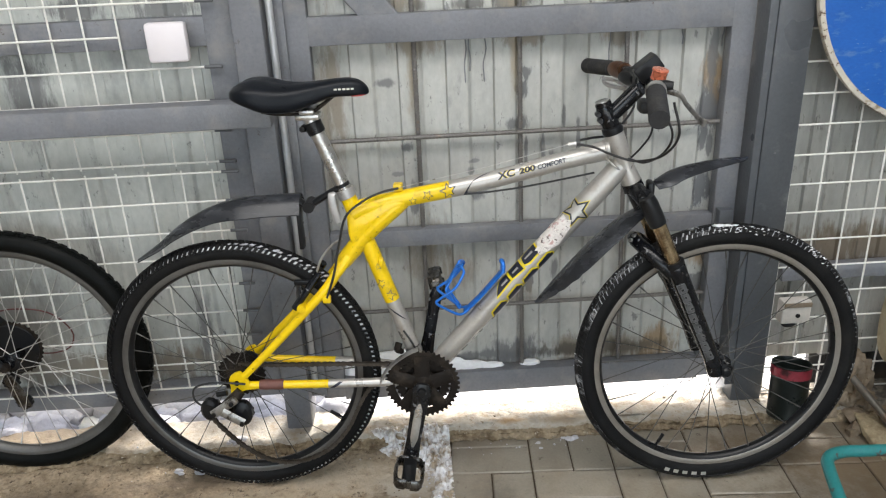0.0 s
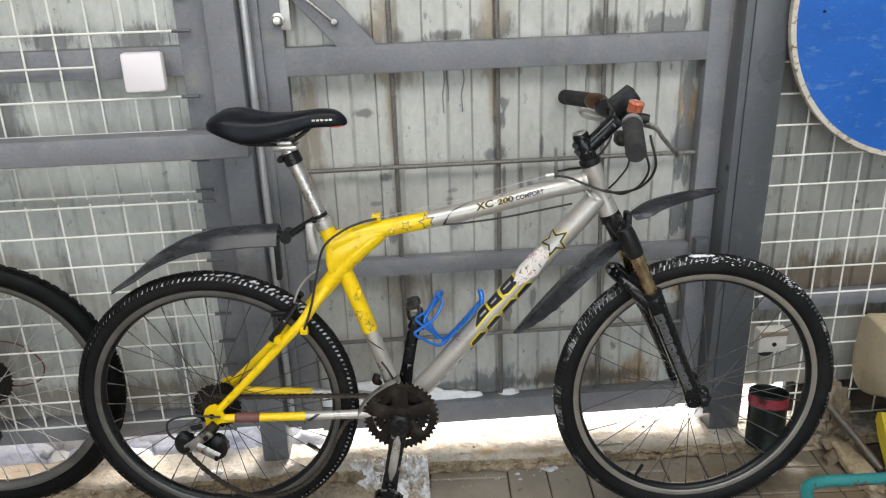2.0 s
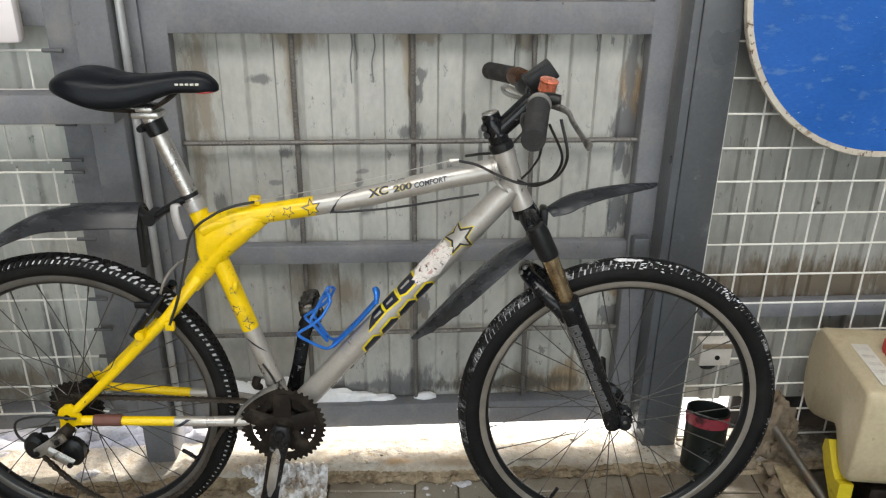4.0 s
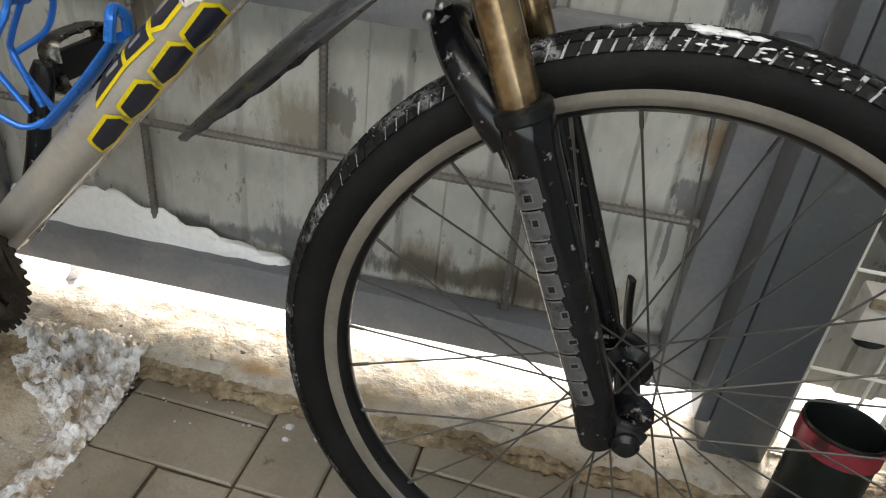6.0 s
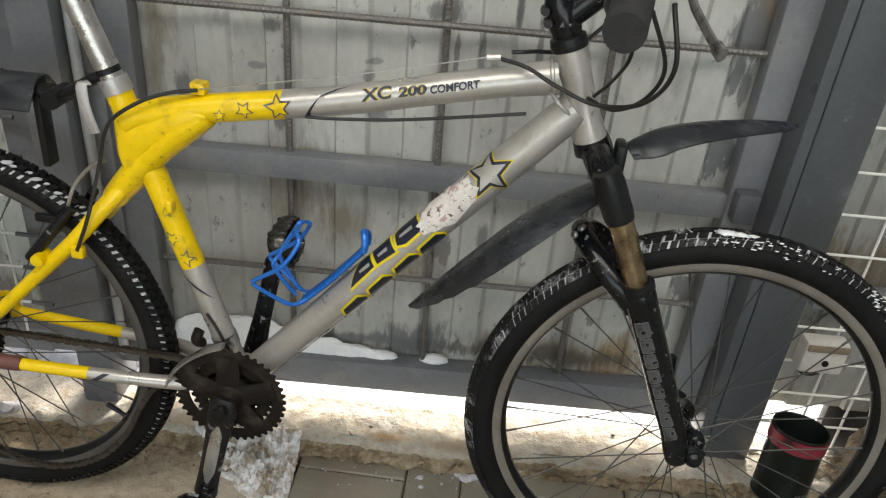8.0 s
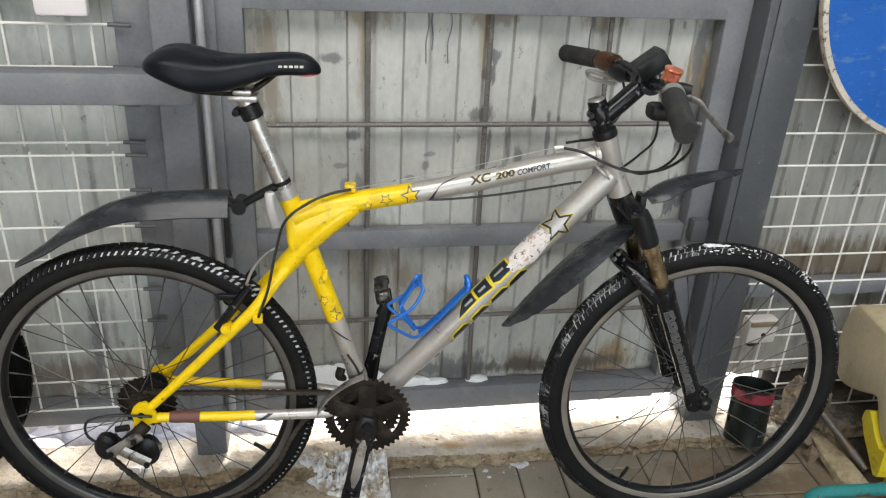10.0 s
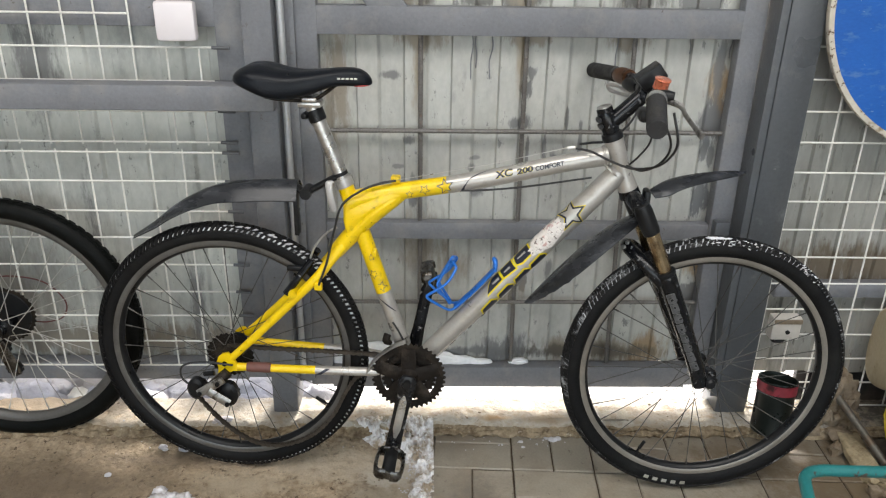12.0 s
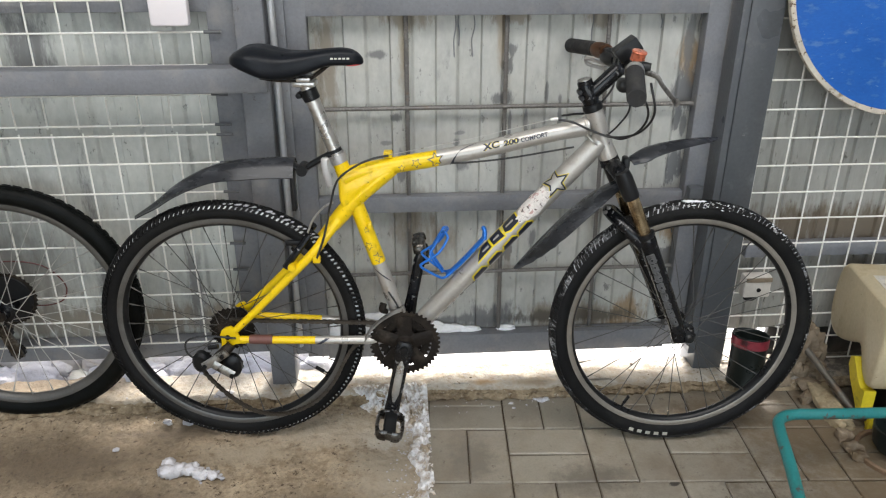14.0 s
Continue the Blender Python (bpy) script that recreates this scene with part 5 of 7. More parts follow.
# label bars on the near leg
d_leg = (S(-0.058, 0.374, -0.065) - S(-0.125, 0.529, -0.065)).normalized()
up_leg = Vector((-d_leg.z, 0, d_leg.x))
rnd = random.Random(17)
for k in range(8):
    o = S(-0.136, 0.543, -0.065).lerp(S(-0.064, 0.381, -0.065), k / 7)
    hl_, hw_ = rnd.uniform(0.0112, 0.0124), rnd.uniform(0.0092, 0.0108)
    for grow, mt, lift in ((0.0, M_DECAL_P, 0.0005), (-0.0014, M_DECAL_F, 0.0008)):
        x, y = hl_ + grow, hw_ + grow
        shape = [[(-x, -y), (x - 0.002, -y), (x, -y + 0.002), (x, y - 0.003), (x - 0.003, y), (-x, y)]]
        part("label_block", wrap_on_tube(slice_rows(flat_shape(shape), -0.011, 0.011, 7), o, d_leg, up_leg, 0.0203 - 0.0004 * k, lift), mt, fork)
    for _ in range(1):
        x, y, sx, sy = rnd.uniform(-0.003, 0.003), rnd.uniform(-0.003, 0.003), rnd.uniform(0.0015, 0.0030), rnd.uniform(0.0015, 0.0030)
        for grow, mt, lift in ((0.0010, M_DECAL_P, 0.0010), (0.0, M_BLACK, 0.0013)):
            shape = [[(x - sx - grow, y - sy - grow), (x + sx + grow, y - sy - grow), (x + sx + grow, y + sy + grow), (x - sx - grow, y + sy + grow)]]
            part("label_notch", wrap_on_tube(slice_rows(flat_shape(shape), -0.011, 0.011, 8), o, d_leg, up_leg, 0.0203 - 0.0004 * k, lift), mt, fork)
part("light_mount", boxed(-0.140, -0.112, 0.052, 0.068, 0.560, 0.572, 0.003), M_BLACK, fork)

steer_w = Matrix.Rotation(radians(3.0), 4, (HT_TOP - HT_LOW).normalized())
FC = S(-0.020, 0.330)
front_wheel = wheel(bike, FC, steer_w, 0.3265, 0.0232, 140, ROWS_FRONT, 0.0022, M_RIM, M_TREAD_F, M_SPOKE, 5, -118, bed_mat=M_BLACK, knob_mat=M_KNOB)
rear_wheel = wheel(bike, RAXLE, Matrix(), 0.3250, 0.0215, 128, ROWS_REAR, 0.0045, M_RIM_DARK, M_TREAD, M_SPOKE, 9, -32, 0.058, snowy=(2,), bed_mat=M_BLACK)
# pale maker's bars on the front tyre
rc = 0.3265 - 0.0022 - 0.0232
for k in range(5):
    a = radians(-109 + 4.3 * k)
    bm = bmesh.new()
    c = Vector((math.cos(a), 0, math.sin(a)))
    mid = c * (rc + 0.003) + Vector((0, -0.0228, 0))
    tang = Vector((-math.sin(a), 0, math.cos(a)))
    bm.faces.new([bm.verts.new(mid + c * x + tang * y) for x, y in ((-0.0045, -0.0062), (0.0045, -0.0062), (0.0045, 0.0062), (-0.0045, 0.0062))])
    bmesh.ops.solidify(bm, geom=bm.faces[:], thickness=0.0006)
    part("maker_bar", bm, M_DECAL_W, front_wheel, smooth=False)

# headset, stem, bars
d_ht = (HT_TOP - HT_LOW).normalized()
part("headset", tubed([HT_TOP - d_ht * 0.002, HT_TOP + d_ht * 0.004, HT_TOP + d_ht * 0.012, HT_TOP + d_ht * 0.014], [0.0215, 0.0225, 0.0215, 0.0175], 24), M_BLACK, bike)
part("headset", tubed([HT_LOW + d_ht * 0.002, HT_LOW - d_ht * 0.004, HT_LOW - d_ht * 0.011], [0.0215, 0.0225, 0.0215], 24), M_BLACK, bike)
stem = bmesh.new()
tube(stem, [P(-0.2835, 0.879), P(-0.288, 0.890), P(-0.297, 0.913), P(-0.3005, 0.922)], [0.0175, 0.0195, 0.0195, 0.0165], 20)
tube(stem, curve_through([P(-0.290, 0.896), P(-0.262, 0.923), P(-0.235, 0.950), P(-0.218, 0.966)], 4), 0.0165, 16, flat=(1.0, 1.0))
tube(stem, between(P(-0.217, 0.967, -0.026), P(-0.217, 0.967, 0.026), 3), 0.0215, 20)
stem = part("stem", stem, M_BLACK_GLOSS, bike, "black stem")
part("stem_cap", tubed([P(-0.3005, 0.922), P(-0.303, 0.928), P(-0.304, 0.930)], [0.0172, 0.0168, 0.012], 18), M_BLACK_GLOSS, stem)
part("cap_bolt", tubed([P(-0.3035, 0.9290), P(-0.3042, 0.9320), P(-0.3047, 0.9335)], [0.0150, 0.0145, 0.010], 18), M_STEEL, stem, "scuffed silver top cap")
for w_, u_ in ((0.892, -0.308), (0.905, -0.313)):
    part("stem_bolt", lathe(bmesh.new(), [(0.0, 0.012), (0.005, 0.012), (0.006, 0.006), (0.006, -0.006), (0.0, -0.006)], 10, along(P(u_, w_, -0.006), P(u_, w_, -0.1))), M_CRANK, stem)
BAR = curve_through([P(-0.290, 0.960, 0.295), P(-0.265, 0.964, 0.235), P(-0.242, 0.968, 0.170), P(-0.228, 0.971, 0.110), P(-0.219, 0.968, 0.050), P(-0.217, 0.967, 0.0), P(-0.218, 0.969, -0.050), P(-0.225, 0.978, -0.105), P(-0.236, 0.980, -0.165), P(-0.247, 0.966, -0.225), P(-0.256, 0.952, -0.285)], 5)
bar = part("handlebar", tube(bmesh.new(), BAR, 0.0112, 16), M_BLACK_GLOSS, bike)
def ribbed(a, b, r, n=14):
    pts, rad = [], []
    for i in range(n * 2 + 1):
        pts.append(Vector(a).lerp(Vector(b), i / (n * 2)))
        rad.append(r * (1.0 if i % 2 else 0.955))
    return tubed(pts, rad, 18)


part("grip", ribbed(P(-0.2385, 0.977, -0.178), P(-0.2565, 0.951, -0.290), 0.0182), M_GRIP, bar, "black ribbed rubber grip")
part("grip", ribbed(P(-0.252, 0.9665, 0.200), P(-0.292, 0.960, 0.300), 0.0178), M_GRIP, bar, "black ribbed rubber grip")
part("grip_ring", tubed(between(P(-0.2365, 0.979, -0.166), P(-0.2385, 0.977, -0.178), 2), 0.0192, 20), M_STEEL, bar)
part("bar_sleeve", tubed(between(P(-0.2335, 0.970, 0.135), P(-0.248, 0.967, 0.190), 4), [0.0170, 0.0185, 0.0190, 0.0165], 18), M_BROWN, bar, "worn bronze-brown shifter sleeve")
# near brake lever and shifter pod
part("brake_lever", tubed(curve_through([P(-0.238, 0.980, -0.140), P(-0.219, 0.9765, -0.150), P(-0.193, 0.9693, -0.170), P(-0.186, 0.957, -0.190), P(-0.1755, 0.9420, -0.220), P(-0.168, 0.933, -0.248)], 5), [0.0062 - 0.0022 * min(1.0, i / 12) + (0.0018 if i > 22 else 0.0) for i in range(26)], 10, flat=(1.2, 0.75)), M_LEVER_DARK, bar, "worn grey metal brake lever")
part("lever_perch", tubed(curve_through([P(-0.238, 0.974, -0.140), P(-0.222, 0.984, -0.150), P(-0.202, 0.984, -0.156)], 4), [0.012, 0.012, 0.0125, 0.012, 0.011, 0.0105, 0.010, 0.009, 0.008], 12), M_BLACK, bar)
part("shifter_pod", boxed(-0.262, -0.222, -0.165, -0.125, 0.934, 0.960, 0.008), M_BLACK, bar)
part("brake_lever", tubed(curve_through([P(-0.222, 0.940, 0.120), P(-0.2347, 0.9390, 0.160), P(-0.2560, 0.9440, 0.185), P(-0.2690, 0.9420, 0.200), P(-0.2610, 0.9300, 0.200), P(-0.2420, 0.9270, 0.180), P(-0.226, 0.9300, 0.140)], 5), 0.0042, 8), M_LEVER, bar, "bare aluminium brake lever")
part("lever_perch", tubed(between(P(-0.222, 0.962, 0.075), P(-0.238, 0.958, 0.130), 3), [0.014, 0.017, 0.013], 14), M_BLACK, bar)
bell = part("bell", lathe(bmesh.new(), [(0.0, 0.0128), (0.014, 0.0132), (0.0176, 0.0124), (0.0184, 0.0108), (0.0180, 0.0090), (0.0166, 0.0074), (0.0168, -0.004), (0.0174, -0.0095), (0.0165, -0.011), (0.0, -0.011)], 32, Matrix.Translation(P(-0.217, 0.9975, -0.105)) @ Matrix.Scale(0.86, 4) @ Matrix.Rotation(radians(10), 4, "Y") @ Matrix.Rotation(radians(12), 4, "X")), M_COPPER, bar, "small copper-red bell")
part("bell_clamp", boxed(-0.232, -0.210, -0.112, -0.098, 0.972, 0.992, 0.003), M_BLACK, bar)
# lamp bracket block on the bar
hl = bmesh.new()
box(hl, -0.027, 0.027, -0.024, 0.024, -0.016, 0.016, 0.003)
bmesh.ops.transform(hl, matrix=Matrix.Translation(P(-0.2185, 0.9965, -0.006)) @ Matrix.Rotation(radians(-38), 4, "Y"), verts=hl.verts)
part("lamp_bracket", hl, M_BLACK, bar, "black plastic lamp bracket")
part("lamp_strap", tubed([P(-0.2175, 0.967, -0.004), P(-0.2175, 0.967, 0.0), P(-0.2175, 0.967, 0.022)], 0.0235, 18), M_BLACK, bar)

# cables
for pts, r in (
    ([P(-0.362, 0.846, -0.012), P(-0.325, 0.843, -0.028), P(-0.290, 0.830, -0.042), P(-0.243, 0.819, -0.060), P(-0.199, 0.839, -0.100), P(-0.185, 0.892, -0.155), P(-0.200, 0.955, -0.160)], 0.0026),
    ([P(-0.250, 0.815, -0.025), P(-0.222, 0.814, -0.055), P(-0.196, 0.842, -0.092), P(-0.188, 0.885, -0.120), P(-0.215, 0.942, -0.140)], 0.0024),
    ([P(-0.243, 0.817, -0.022), P(-0.228, 0.842, -0.040), P(-0.218, 0.885, -0.080), P(-0.226, 0.945, -0.095)], 0.0022),
    ([P(-0.318, 0.786, -0.022), P(-0.461, 0.758, -0.017), P(-0.55, 0.747, -0.016), P(-0.588, 0.745, -0.017)], 0.0022),
    ([P(-0.730, 0.760, -0.012), P(-0.765, 0.754, -0.018), P(-0.805, 0.738, -0.026), P(-0.845, 0.705, -0.030), P(-0.864, 0.645, -0.032), P(-0.878, 0.580, -0.050), P(-0.896, 0.528, -0.060)], 0.0026),
    ([P(-0.737, 0.424, -0.018), P(-0.722, 0.400, -0.020), P(-0.710, 0.374, -0.020), P(-0.703, 0.350, -0.012)], 0.0024),
    ([P(-1.100, 0.322, -0.072), P(-1.170, 0.330, -0.078), P(-1.215, 0.318, -0.080), P(-1.218, 0.285, -0.080), P(-1.190, 0.262, -0.078), P(-1.165, 0.262, -0.075)], 0.0026),
    ([P(-0.345, 0.848, 0.012), P(-0.32, 0.850, 0.02), P(-0.27, 0.850, 0.06), P(-0.22, 0.90, 0.09), P(-0.23, 0.955, 0.10)], 0.0026),
):
    part("cable", tubed(curve_through(pts, 8), r, 8), M_CABLE, bike)
part("inner_wire", tubed([P(-0.365, 0.8465, -0.010), P(-0.54, 0.802, -0.012), P(-0.728, 0.761, -0.010)], 0.0009, 6), M_ALU, bike)
part("cable_ferrule", tubed(between(P(-0.372, 0.8445, -0.012), P(-0.356, 0.847, -0.014), 2), 0.0045, 10), M_ALU, bike)

# rear brake with its noodle
for s in (-1, 1):
    part("brake_arm", tubed(curve_through([P(-0.972, 0.500, s * 0.052), P(-0.948, 0.532, s * 0.046), P(-0.915, 0.575, s * 0.030)], 4), 0.0085, 10), M_BLACK_GLOSS, bike)
    part("brake_pad", boxed(-0.975, -0.925, s * 0.021 - 0.004, s * 0.021 + 0.004, 0.543, 0.556, 0.003), M_BLACK, bike)
part("noodle", tubed(curve_through([P(-0.921, 0.574, -0.028), P(-0.906, 0.610, -0.026), P(-0.880, 0.640, -0.024), P(-0.858, 0.652, -0.022)], 6), 0.0026, 8), M_STEEL, bike)
part("brake_boss", tubed(between(P(-0.955, 0.505, -0.040), P(-0.955, 0.505, -0.066), 2), 0.009, 12), M_YELLOW, bike)
# front brake arms
for s in (-1, 1):
    part("brake_arm", tubed(curve_through([S(-0.150, 0.552, s * 0.058), S(-0.166, 0.578, s * 0.064), S(-0.188, 0.604, s * 0.062), S(-0.196, 0.612, s * 0.052)], 4), 0.0105, 12, flat=(1.0, 0.6), side=(0.8, 0.0, 0.6)), M_BLACK_GLOSS, bike)

# crankset
cr = Matrix.Translation(BB) @ Matrix.Rotation(radians(90), 4, "X")
def chainring(r, teeth, z, thick, rim_w=0.011):
    bm = bmesh.new()
    outer = []
    for k in range(teeth * 4):
        a = 2 * math.pi * k / (teeth * 4)
        rr = r + (0.0035 if k % 4 in (0, 1) else -0.0018)
        outer.append((rr, a))
    inner = r - rim_w
    n = len(outer)
    lo_o = [bm.verts.new((q * math.cos(a), q * math.sin(a), z)) for q, a in outer]
    hi_o = [bm.verts.new((q * math.cos(a), q * math.sin(a), z + thick)) for q, a in outer]
    lo_i = [bm.verts.new((inner * math.cos(a), inner * math.sin(a), z)) for q, a in outer]
    hi_i = [bm.verts.new((inner * math.cos(a), inner * math.sin(a), z + thick)) for q, a in outer]
    for i in range(n):
        j = (i + 1) % n
        bm.faces.new((hi_o[i], hi_o[j], hi_i[j], hi_i[i]))
        bm.faces.new((lo_o[j], lo_o[i], lo_i[i], lo_i[j]))
        bm.faces.new((lo_o[i], lo_o[j], hi_o[j], hi_o[i]))
        bm.faces.new((lo_i[j], lo_i[i], hi_i[i], hi_i[j]))
    bmesh.ops.transform(bm, matrix=cr, verts=bm.verts)
    return bm


spider = bmesh.new()
lathe(spider, [(0.0, 0.070), (0.016, 0.069), (0.020, 0.060), (0.024, 0.053), (0.030, 0.049), (0.034, 0.046), (0.034, 0.040), (0.0, 0.040)], 40)
for k in range(5):
    a = radians(18 + 72 * k)
    c = Vector((math.cos(a), math.sin(a), 0))
    tube(spider, [c * 0.012 + Vector((0, 0, 0.050)), c * 0.040 + Vector((0, 0, 0.049)), c * 0.073 + Vector((0, 0, 0.047))], [0.011, 0.0105, 0.0100], 10, flat=(0.45, 1.75), side=(0, 0, 1))
bmesh.ops.transform(spider, matrix=cr, verts=spider.verts)
crankset = part("crankset", spider, M_GREASE, bike, "greasy black crankset")
for r, teeth, z in ((0.083, 42, 0.045), (0.062, 32, 0.038), (0.044, 22, 0.030)):
    part("chainring", chainring(r, teeth, z, 0.0028, 0.0185), M_GREASE, crankset)
PR = P(-0.731, 0.124)
d_cr = (PR - BB).normalized()
line = [BB + d_cr * d + Vector((0, -o, 0)) for d, o in ((-0.016, 0.072), (0.0, 0.074), (0.02, 0.075), (0.07, 0.080), (0.13, 0.085), (0.170, 0.088), (0.186, 0.088))]
crank_r = part("crank_arm", tube(bmesh.new(), line, [0.012, 0.0195, 0.0185, 0.0155, 0.0150, 0.0165, 0.011], 14, flat=(0.50, 1.15), side=(0, 1, 0)), M_CRANK, crankset, "black crank arm worn to bare metal")
worn = [BB + d_cr * d + Vector((0, -o, 0)) for d, o in ((0.030, 0.0850), (0.045, 0.0858), (0.08, 0.0888), (0.12, 0.0915), (0.142, 0.0935))]
part("worn_face", tube(bmesh.new(), worn, [0.002, 0.0085, 0.0095, 0.0090, 0.003], 12, flat=(0.22, 1.0), side=(0, 1, 0)), M_ALU, crankset, "bare metal worn through on the crank")
part("crank_bolt", lathe(bmesh.new(), [(0.0, 0.007), (0.009, 0.006), (0.011, 0.0)], 14, along(BB + Vector((0, -0.084, 0)), BB + Vector((0, -0.2, 0)))), M_BLACK, crankset)
line = [BB - d_cr * d + Vector((0, o, 0)) for d, o in ((-0.016, 0.062), (0.0, 0.064), (0.02, 0.065), (0.07, 0.070), (0.13, 0.075), (0.170, 0.078), (0.186, 0.078))]
part("crank_arm", tube(bmesh.new(), line, [0.010, 0.0165, 0.0155, 0.0125, 0.0120, 0.0135, 0.009], 14, flat=(0.62, 1.15), side=(0, 1, 0)), M_BLACK_GLOSS, crankset, "black crank arm")


def pedal(spindle, sgn, tilt, label):
    m = Matrix.Translation(spindle) @ Matrix.Rotation(radians(tilt), 4, "Y")
    bm = bmesh.new()
    tube(bm, between((0, 0, 0), (0, sgn * 0.098, 0), 4), [0.009, 0.0105, 0.0105, 0.0085], 12)
    box(bm, -0.015, 0.015, sgn * 0.055 - 0.040, sgn * 0.055 + 0.040, -0.011, 0.011, 0.003)
    bmesh.ops.transform(bm, matrix=m, verts=bm.verts)
    body_ = part("pedal", bm, M_BLACK, crankset, label)
    pieces = []
    for sx in (-1, 1):
        pieces.append(("cage_side", tubed(curve_through([(sx * 0.006, sgn * 0.014, 0.0), (sx * 0.024, sgn * 0.018, 0.0), (sx * 0.030, sgn * 0.036, 0.0), (sx * 0.030, sgn * 0.075, 0.0), (sx * 0.024, sgn * 0.097, 0.0), (sx * 0.006, sgn * 0.100, 0.0)], 4), 0.0060, 8, flat=(2.4, 0.8), side=(0, 0, 1))))
        for yy in (0.030, 0.055, 0.080):
            pieces.append(("cage_stud", boxed(sx * 0.030 - 0.003, sx * 0.030 + 0.003, sgn * yy - 0.004, sgn * yy + 0.004, -0.015, 0.015, 0.001)))
    pieces.append(("cage_end", boxed(-0.027, 0.027, sgn * 0.099 - 0.003, sgn * 0.099 + 0.003, -0.010, 0.010, 0.002)))
    for name, bm in pieces:
        bmesh.ops.transform(bm, matrix=m, verts=bm.verts)
        part(name, bm, M_PEDAL, body_, "worn steel pedal cage" if name == "cage_side" else "")


pedal(BB + d_cr * 0.174 + Vector((0, -0.090, 0)), -1, 12, "black pedal body")
pedal(BB - d_cr * 0.174 + Vector((0, 0.080, 0)), 1, 78, "black pedal body")

# cassette
cas = Matrix.Translation(RAXLE) @ Matrix.Rotation(radians(90), 4, "X")
body = lathe(bmesh.new(), [(0.0, 0.060), (0.014, 0.060), (0.017, 0.056), (0.017, 0.020), (0.0, 0.020)], 20, cas)
cassette = part("cassette", body, M_GREASE, bike, "rusty dark cassette")
for k in range(7):
    r = 0.054 - 0.0052 * k
    n = 28 - 3 * k
    bm = bmesh.new()
    z = 0.022 + 0.0048 * k
    ring = [((r + (0.003 if q % 2 else -0.0015)) * math.cos(math.pi * q / n), (r + (0.003 if q % 2 else -0.0015)) * math.sin(math.pi * q / n)) for q in range(2 * n)]
    plate(bm, ring, cas @ Matrix.Translation((0, 0, z)), 0.002)
    part("cog", bm, M_GREASE, cassette, smooth=False)

# chain: tight upper run, slack lower run that sags in front of the tyre
def chain_links(points, pitch=0.0127):
    bm = bmesh.new()
    line = curve_through(points, 24)
    acc, marks = 0.0, [line[0]]
    for a, b in zip(line, line[1:]):
        acc += (b - a).length
        if acc >= pitch:
            marks.append(b)
            acc = 0.0
    for i, (a, b) in enumerate(zip(marks, marks[1:])):
        d = (b - a).normalized()
        up_ = d.cross(Vector((0, 1, 0))).normalized()
        gap = 0.0040 if i % 2 else 0.0028
        for s in (-1, 1):
            vs = []
            for y in (s * gap - 0.0005, s * gap + 0.0005):
                for e, h in ((a - d * 0.0035, 0.0030), (a + d * 0.002, 0.0048), (a.lerp(b, 0.5), 0.0028), (b - d * 0.002, 0.0048), (b + d * 0.0035, 0.0030)):
                    vs.append((bm.verts.new(e + up_ * h + Vector((0, y, 0))), bm.verts.new(e - up_ * h + Vector((0, y, 0)))))
            for q in range(4):
                bm.faces.new((vs[q][0], vs[q + 1][0], vs[q + 1][1], vs[q][1]))
                bm.faces.new((vs[5 + q][0], vs[6 + q][0], vs[6 + q][1], vs[5 + q][1]))
                bm.faces.new((vs[q][0], vs[5 + q][0], vs[6 + q][0], vs[q + 1][0]))
                bm.faces.new((vs[q][1], vs[q + 1][1], vs[6 + q][1], vs[5 + q][1]))
            for q in (0, 4):
                bm.faces.new((vs[q][0], vs[q][1], vs[5 + q][1], vs[5 + q][0]))
        tube(bm, between(a + Vector((0, -0.0044, 0)), a + Vector((0, 0.0044, 0)), 2), 0.0018, 6)
    return bm


part("chain", chain_links([P(-1.117, 0.357, -0.040), P(-1.05, 0.352, -0.038), P(-0.90, 0.350, -0.036), P(-0.70, 0.346, -0.034)]), M_CHAIN, bike, "greasy chain, upper run")
part("chain", chain_links([P(-1.198, 0.232, -0.046), P(-1.192, 0.206, -0.046), P(-1.138, 0.140, -0.045), P(-1.072, 0.094, -0.044), P(-1.002, 0.088, -0.042), P(-0.930, 0.120, -0.040), P(-0.878, 0.178, -0.038), P(-0.848, 0.240, -0.036), P(-0.815, 0.288, -0.034), P(-0.760, 0.302, -0.033)]), M_CHAIN, bike, "slack greasy chain sagging before the tyre")

# derailleurs
rd = bmesh.new()
tube(rd, curve_through([P(-1.112, 0.305, -0.074), P(-1.128, 0.290, -0.082), P(-1.150, 0.272, -0.084)], 4), [0.012, 0.012, 0.0125, 0.013, 0.013, 0.013, 0.0125, 0.012, 0.011], 12)
rder = part("rear_derailleur", rd, M_GREASE, bike, "dirty rear derailleur")
part("linkage", tubed(between(P(-1.176, 0.258, -0.098), P(-1.118, 0.298, -0.098), 2), 0.0082, 10, flat=(1.3, 0.5)), M_STEEL, rder, "bare aluminium linkage arm")
part("linkage", tubed(between(P(-1.152, 0.268, -0.103), P(-1.106, 0.238, -0.103), 2), 0.0088, 10, flat=(1.3, 0.5)), M_STEEL, rder, "scuffed aluminium cage plate")
for c in (P(-1.172, 0.262, -0.106), P(-1.128, 0.290, -0.106), P(-1.108, 0.240, -0.110)):
    part("pivot", lathe(bmesh.new(), [(0.0, 0.004), (0.005, 0.0035), (0.006, 0.0)], 12, along(c, c + Vector((0, -0.1, 0)))), M_BLACK, rder)
